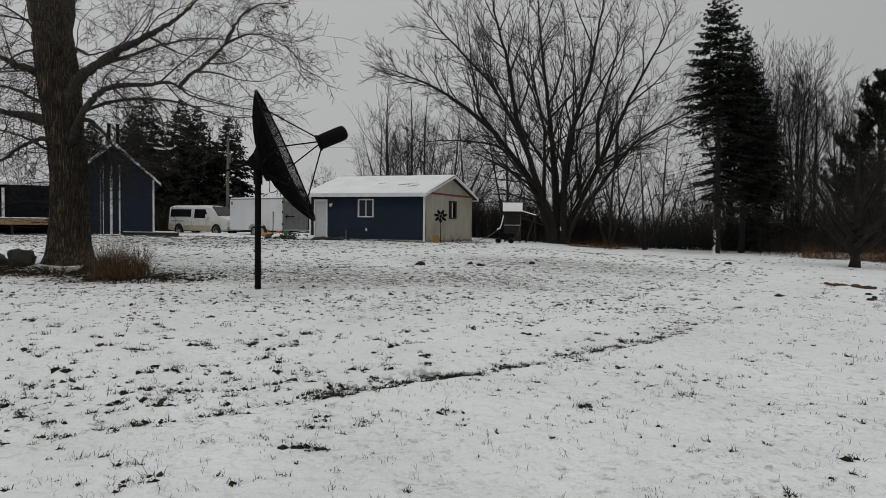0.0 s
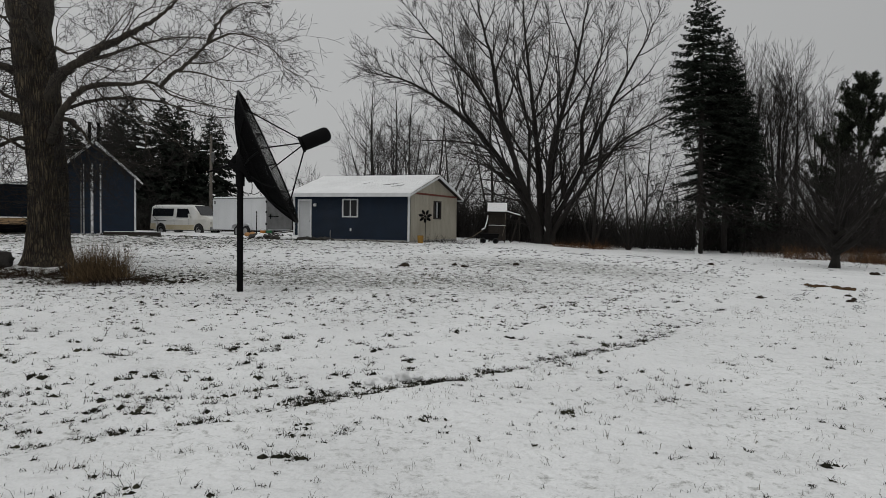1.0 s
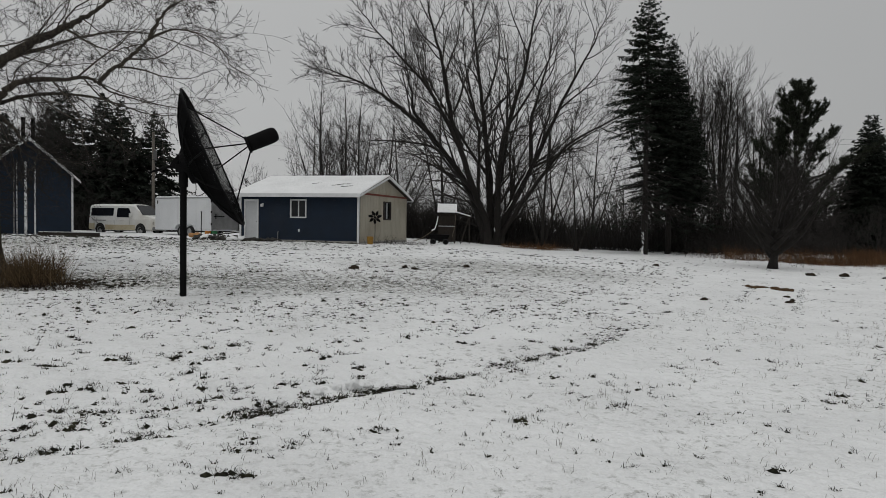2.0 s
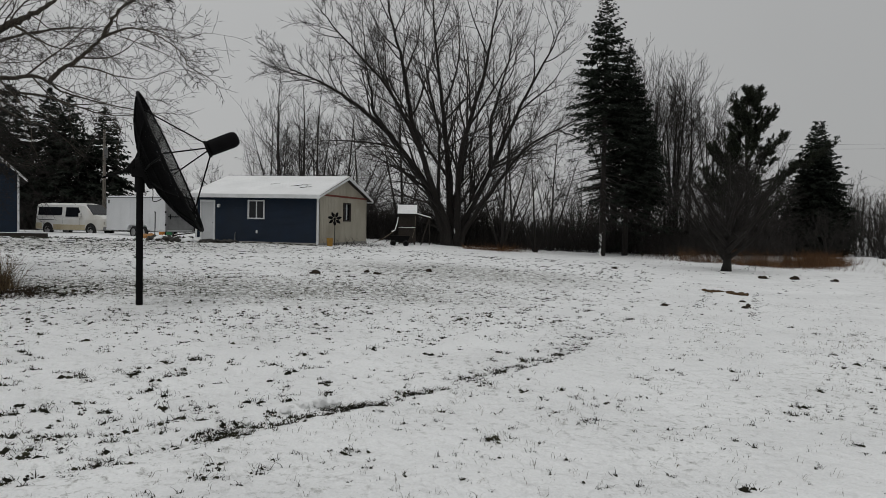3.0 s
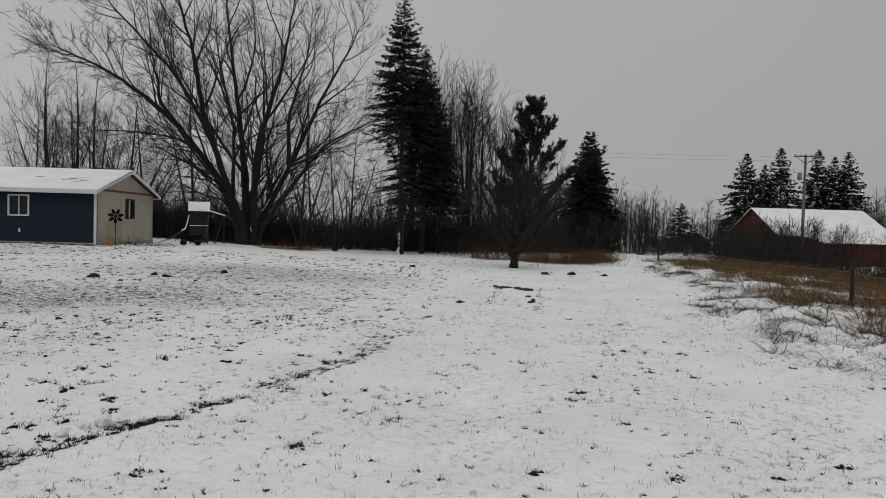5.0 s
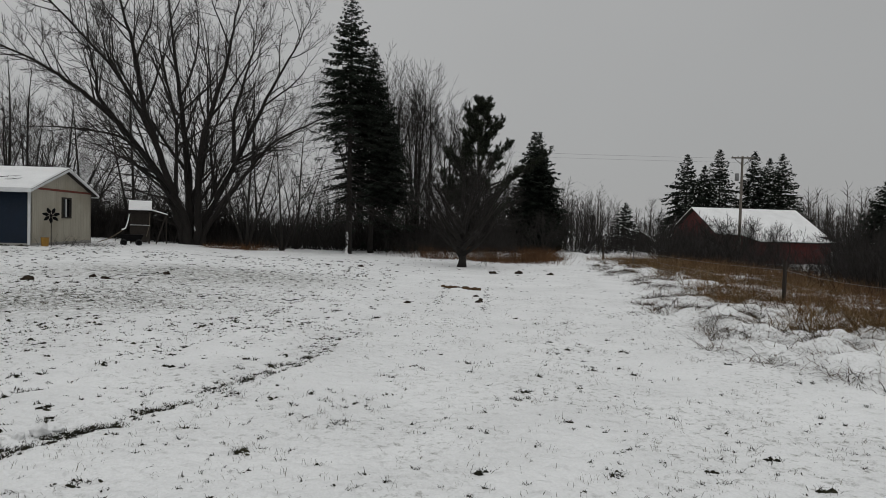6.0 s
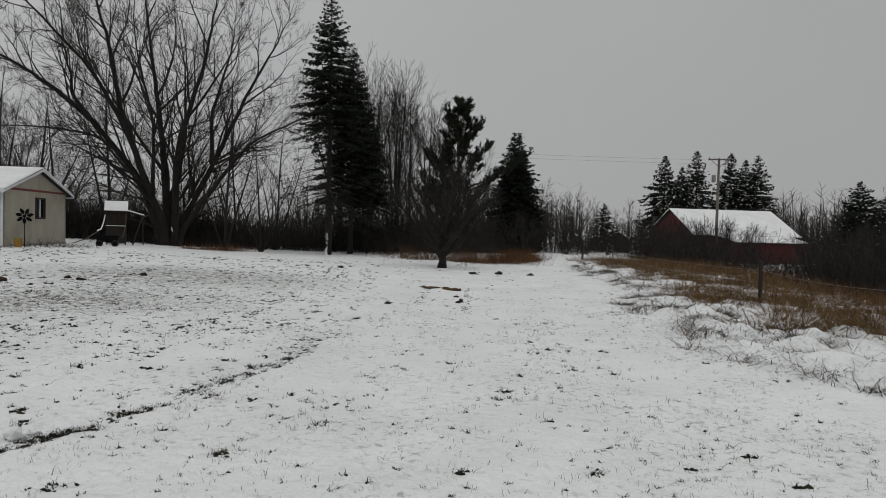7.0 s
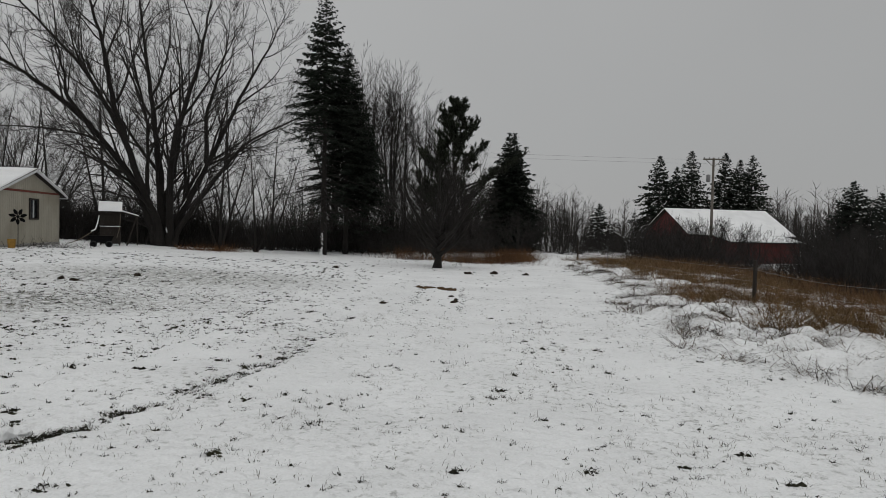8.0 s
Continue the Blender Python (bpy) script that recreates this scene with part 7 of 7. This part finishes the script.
# ---- stones, soil and litter ----
def lump(name, label, category, at, size, mat, seed, group="", flat=1.0):
    rng = random.Random(seed)
    t = thing(name, label, category, at, rng.uniform(0, 360), group)
    bm = bmesh.new()
    bmesh.ops.create_icosphere(bm, subdivisions=3, radius=1)
    for v in bm.verts:
        n = 1 + 0.55 * noise.noise(v.co * 1.3 + Vector((seed, 0, 0))) + 0.30 * noise.noise(v.co * 3.5 + Vector((0, seed, 0)))
        v.co = Vector((v.co.x * size[0], v.co.y * size[1], v.co.z * size[2])) * n
    m = M()
    bm.verts.index_update()
    m.add([tuple(v.co) for v in bm.verts], [tuple(v.index for v in f.verts) for f in bm.faces])
    bm.free()
    part("core", m, mat, t, smooth=True)
    return t


lump("boulder", "dark field boulder at the foot of the cottonwood", "stone", (-10.9, 17.2, terrain(-10.9, 17.2) + 0.12), (0.95, 0.6, 0.56), STONE, 3)
lump("boulder", "dark rounded stone beside the trunk", "stone", (-10.05, 17.9, terrain(-10.05, 17.9) + 0.1), (0.34, 0.3, 0.26), STONE, 4)
lump("boulder", "snow-rimmed stone under dead weeds", "stone", (-8.0, 17.5, terrain(-8.0, 17.5) + 0.05), (0.26, 0.2, 0.15), STONE, 5)
rng = random.Random(45)
for k in range(46):
    u = rng.random()
    x, y = 11.05 + 0.75 * u, 20.75 - 0.75 * u + 0.10 * math.sin(u * 5) + rng.gauss(0, 0.11)
    s = rng.uniform(0.02, 0.065) * (1 + 0.6 * u)
    lump("soil_clod", "crumbled clod of bare brown soil in the snow", "soil", (x, y, terrain(x, y) + 0.005), (s * 1.5, s, s * 0.6), SOIL, 210 + k, "soil clods")
for k, (x, y) in enumerate(((10.0, 16.8), (10.2, 17.1), (9.8, 16.6), (10.6, 18.0), (7.6, 16.2))):
    lump("soil_clod", "small dark clod of soil in the snow", "soil", (x, y, terrain(x, y)), (0.08, 0.05, 0.04), SOIL_DARK, 240 + k, "soil clods")
for k, (x, y, s) in enumerate(((17.06, 27.3, 0.25), (18.45, 27.3, 0.32), (19.7, 26.6, 0.24), (-0.4, 20.6, 0.2), (1.02, 21.1, 0.15), (1.3, 20.7, 0.17), (2.92, 22.2, 0.2), (12.2, 30.8, 0.24))):
    lump("molehill", "small dark molehill of soil in the snow", "soil", (x, y, terrain(x, y)), (s * 0.72, s * 0.5, s * 0.36), SOIL_DARK, 20 + k, "molehills")
for k, (x, y, r) in enumerate(((0.22, 8.50, 0.075), (0.05, 8.44, 0.05), (-0.12, 8.30, 0.05), (0.36, 8.58, 0.045), (-0.46, 7.98, 0.04))):
    lump("snow_clump", "rounded clump of snow thrown up beside the wheel rut", "snow", (x, y, terrain(x, y) + r * 0.5), (r, r * 0.8, r * 0.75), SNOW, 300 + k, "snow clumps")
rng = random.Random(44)
for k in range(64):
    u = rng.random()
    x, y = -9.8 + 4.8 * u, 40.1 - 1.85 * u + rng.uniform(-0.6, 0.3)
    s = rng.uniform(0.07, 0.26) * (1.2 - 0.5 * u)
    lump("rubble_stone", "snow-dusted lump in the rubble pile", "rubble", (x, y, terrain(x, y) + s * 0.2), (s * 1.4, s, s * 0.8), STONE if k % 3 else SNOW, 50 + k, "rubble pile")
spots = [(-6.3 + 0.9 * rng.gauss(0, 1), 15.75 + 0.25 * rng.gauss(0, 1), rng.uniform(0.3, 0.9)) for _ in range(34)] + [(-7.7 + 0.3 * rng.gauss(0, 1), 17.0 + 0.2 * rng.gauss(0, 1), rng.uniform(0.4, 1.0)) for _ in range(14)]
grass_mass("weed_clumps", "dark dead weeds under the cottonwood", spots + [(-9.0 + 0.7 * rng.gauss(0, 1), 16.1 + 0.3 * rng.gauss(0, 1), rng.uniform(0.3, 1.1)) for _ in range(30)] + [(-10.2 + 0.4 * rng.gauss(0, 1), 17.2 + 0.3 * rng.gauss(0, 1), rng.uniform(0.3, 1.0)) for _ in range(16)], GRASS_BROWN_DARK, 105, 0.36, 0.008, 80, 0.17, 0.8, 0.55)
grass_mass("dry_weeds", "dry brown bushy weeds before the cottonwood", [(-6.75 + 0.22 * rng.gauss(0, 1), 16.2 + 0.25 * rng.gauss(0, 1), rng.uniform(0.5, 1.1)) for _ in range(36)], GRASS_BROWN, 106, 0.95, 0.0052, 56, 0.13, 0.24)
grass_mass("leaf_litter", "dark litter along the garage wall", [(-1.0 - 0.925 * s + rng.uniform(-0.1, 0.1) - 0.25 * 0.38, 37.6 + 0.379 * s - 0.32 + rng.uniform(-0.2, 0.15), rng.uniform(0.2, 0.7)) for s in np.linspace(0, 6, 60)], GRASS_DARK, 107, 0.12, 0.012, 14, 0.14, 1.4)
grass_mass("weed_clumps", "ragged dark weeds over the rubble by the drive", [(-9.8 + 4.8 * u, 40.1 - 1.85 * u + rng.uniform(-0.5, 0.3), rng.uniform(0.3, 1.0)) for u in np.linspace(0, 1, 60)], GRASS_DARK, 112, 0.26, 0.016, 26, 0.22, 0.9, 0.5)
grass_mass("rust_weeds", "rust-brown weeds before the maple", [(8.2 + 3.4 * rng.random(), 46.6 + 1.6 * rng.random(), rng.uniform(0.3, 0.9)) for _ in range(34)], GRASS_RUST, 113, 0.55, 0.012, 26, 0.25, 0.6)
grass_mass("brush_pile", "tangled dead brush between gable and play fort", [(1.2 + 1.3 * rng.random(), 38.4 + 3.2 * rng.random(), rng.uniform(0.3, 0.9)) for _ in range(30)], TWIG, 114, 0.6, 0.010, 7, 0.35, 1.0, 0.4)
grass_mass("brush_pile", "small pile of dead brush by the gable", [(0.6 + 0.5 * rng.gauss(0, 1), 38.8 + 0.8 * rng.gauss(0, 1), rng.uniform(0.4, 1.0)) for _ in range(70)], TWIG, 108, 0.75, 0.009, 5, 0.4, 1.0, 0.4)


def timber(at, size, turn, label):
    t = thing("timber", label, "timber", at, turn)
    part("beam", M().box((0, 0, size[2] / 2), size, bevel=0.02), WOOD_DARK, t)
    part("snow", M().box((0, 0, size[2] + 0.012), (size[0] * 0.96, size[1] * 0.9, 0.03), bevel=0.01), SNOW, t)


timber((-17.2, 41.5, terrain(-17.2, 41.5) - 0.02), (3.2, 0.24, 0.2), 3, "dark landscape timber lying in the snow")


def stake(at, height):
    p = thing("stake", "thin dark stake standing in the rubble", "stake", at)
    part("rod", M().tube([(0, 0, -0.2), (0.02, 0, height)], 0.028, 7), BLACK_METAL, p)
    part("cap", M().lathe([(0.034, height - 0.04), (0.034, height + 0.01), (0.0, height + 0.015)], 8), BLACK_METAL, p)


stake((-10.6, 43.7, terrain(-10.6, 43.7)), 1.5)


def snowy_rail():
    r = thing("guard_rail", "low snow-topped rail on short posts before the barn", "rail")
    a, b = Vector((45.2, 51.3, -1.28)), Vector((52.2, 49.3, -1.28))
    turn = math.degrees(math.atan2(b.y - a.y, b.x - a.x))
    mid, long = (a + b) / 2, (b - a).length
    part("beam", M().box(tuple(mid - Vector((0, 0, 0.12))), (long, 0.12, 0.2), pose(0, 0, 0, 0, 0, turn), bevel=0.02), WOOD_GREY, r)
    part("snow", M().box(tuple(mid + Vector((0, 0, 0.03))), (long * 0.99, 0.3, 0.12), pose(0, 0, 0, 0, 0, turn), bevel=0.04), SNOW, r, "snow along the rail")
    for u in np.linspace(0.04, 0.96, 5):
        p = a.lerp(b, u)
        z = terrain(p.x, p.y)
        part("post", M().box((p.x, p.y, (z + p.z) / 2 - 0.2), (0.14, 0.14, abs(p.z - z) + 0.35), bevel=0.01), WOOD_DARK, r)


snowy_rail()


def ramp_plank():
    p = thing("ramp_plank", "snow-topped plank leaning by the trailer door", "plank", (-8.6, 43.9, terrain(-8.6, 43.9)), 12)
    part("board", M().box((0, 0, 0.32), (2.0, 0.3, 0.06), pose(0, 0, 0, 0, -8, 0), bevel=0.01), WOOD_DARK, p)
    part("snow", M().box((0, 0, 0.368), (1.9, 0.26, 0.03), pose(0, 0, 0, 0, -8, 0), bevel=0.01), SNOW, p)
    for x in (-0.7, 0.7):
        part("block", M().box((x, 0, 0.14 + 0.1 * x), (0.3, 0.3, 0.32 + 0.2 * x), bevel=0.02), CONCRETE, p)


ramp_plank()


def wooden_steps():
    s = thing("wooden_steps", "tan lumber steps leading up to the deck", "steps", (-29.6, 38.6, terrain(-29.6, 38.6)), 25)
    for k in range(5):
        part("tread", M().box((0, 0.27 * k, 0.17 * (k + 1)), (1.2, 0.28, 0.04), bevel=0.006), WOOD_TAN, s)
    for x in (-0.62, 0.62):
        part("stringer", M().prism([(-0.1, 0), (0.2, 0), (1.3, 0.78), (1.3, 0.98), (1.05, 0.98), (-0.1, 0.2)], 0.05, pose(x, 0, 0, 0, 0, 90)), WOOD_TAN, s)
        part("rail_post", M().box((x, 0.05, 0.6), (0.09, 0.09, 1.2), bevel=0.006), WOOD_TAN, s)


wooden_steps()


def roof_twig(at, turn, length):
    t = thing("fallen_twig", "thin fallen branch lying on roof snow", "branch", at, turn)
    rng_ = random.Random(int(length * 100))
    part("stick", M().tube(wander(rng_, (0, 0, 0), (1, 0, 0.03), length, 0.05, 0.0, 6), [0.014, 0.013, 0.012, 0.01, 0.008, 0.006, 0.004], 5), TWIG, t)
    for k in range(3):
        part("side_shoot", M().tube(wander(rng_, (length * (0.3 + 0.2 * k), 0, 0.01), (0.6, 0.7 * (-1) ** k, 0.3), length * 0.25, 0.1, 0, 3), [0.008, 0.006, 0.005, 0.003], 4), TWIG, t)


for u, v, a, n in ((-2.2, 1.2, -18, 1.2), (-1.5, 0.9, -30, 0.8), (-3.6, 1.6, -10, 0.6)):
    px, py = -1.0 + 0.925 * u + 0.379 * v, 37.6 - 0.379 * u + 0.925 * v
    roof_twig((px, py, 3.63 + 0.155 - 0.31 * (3.45 - v)), a, n)
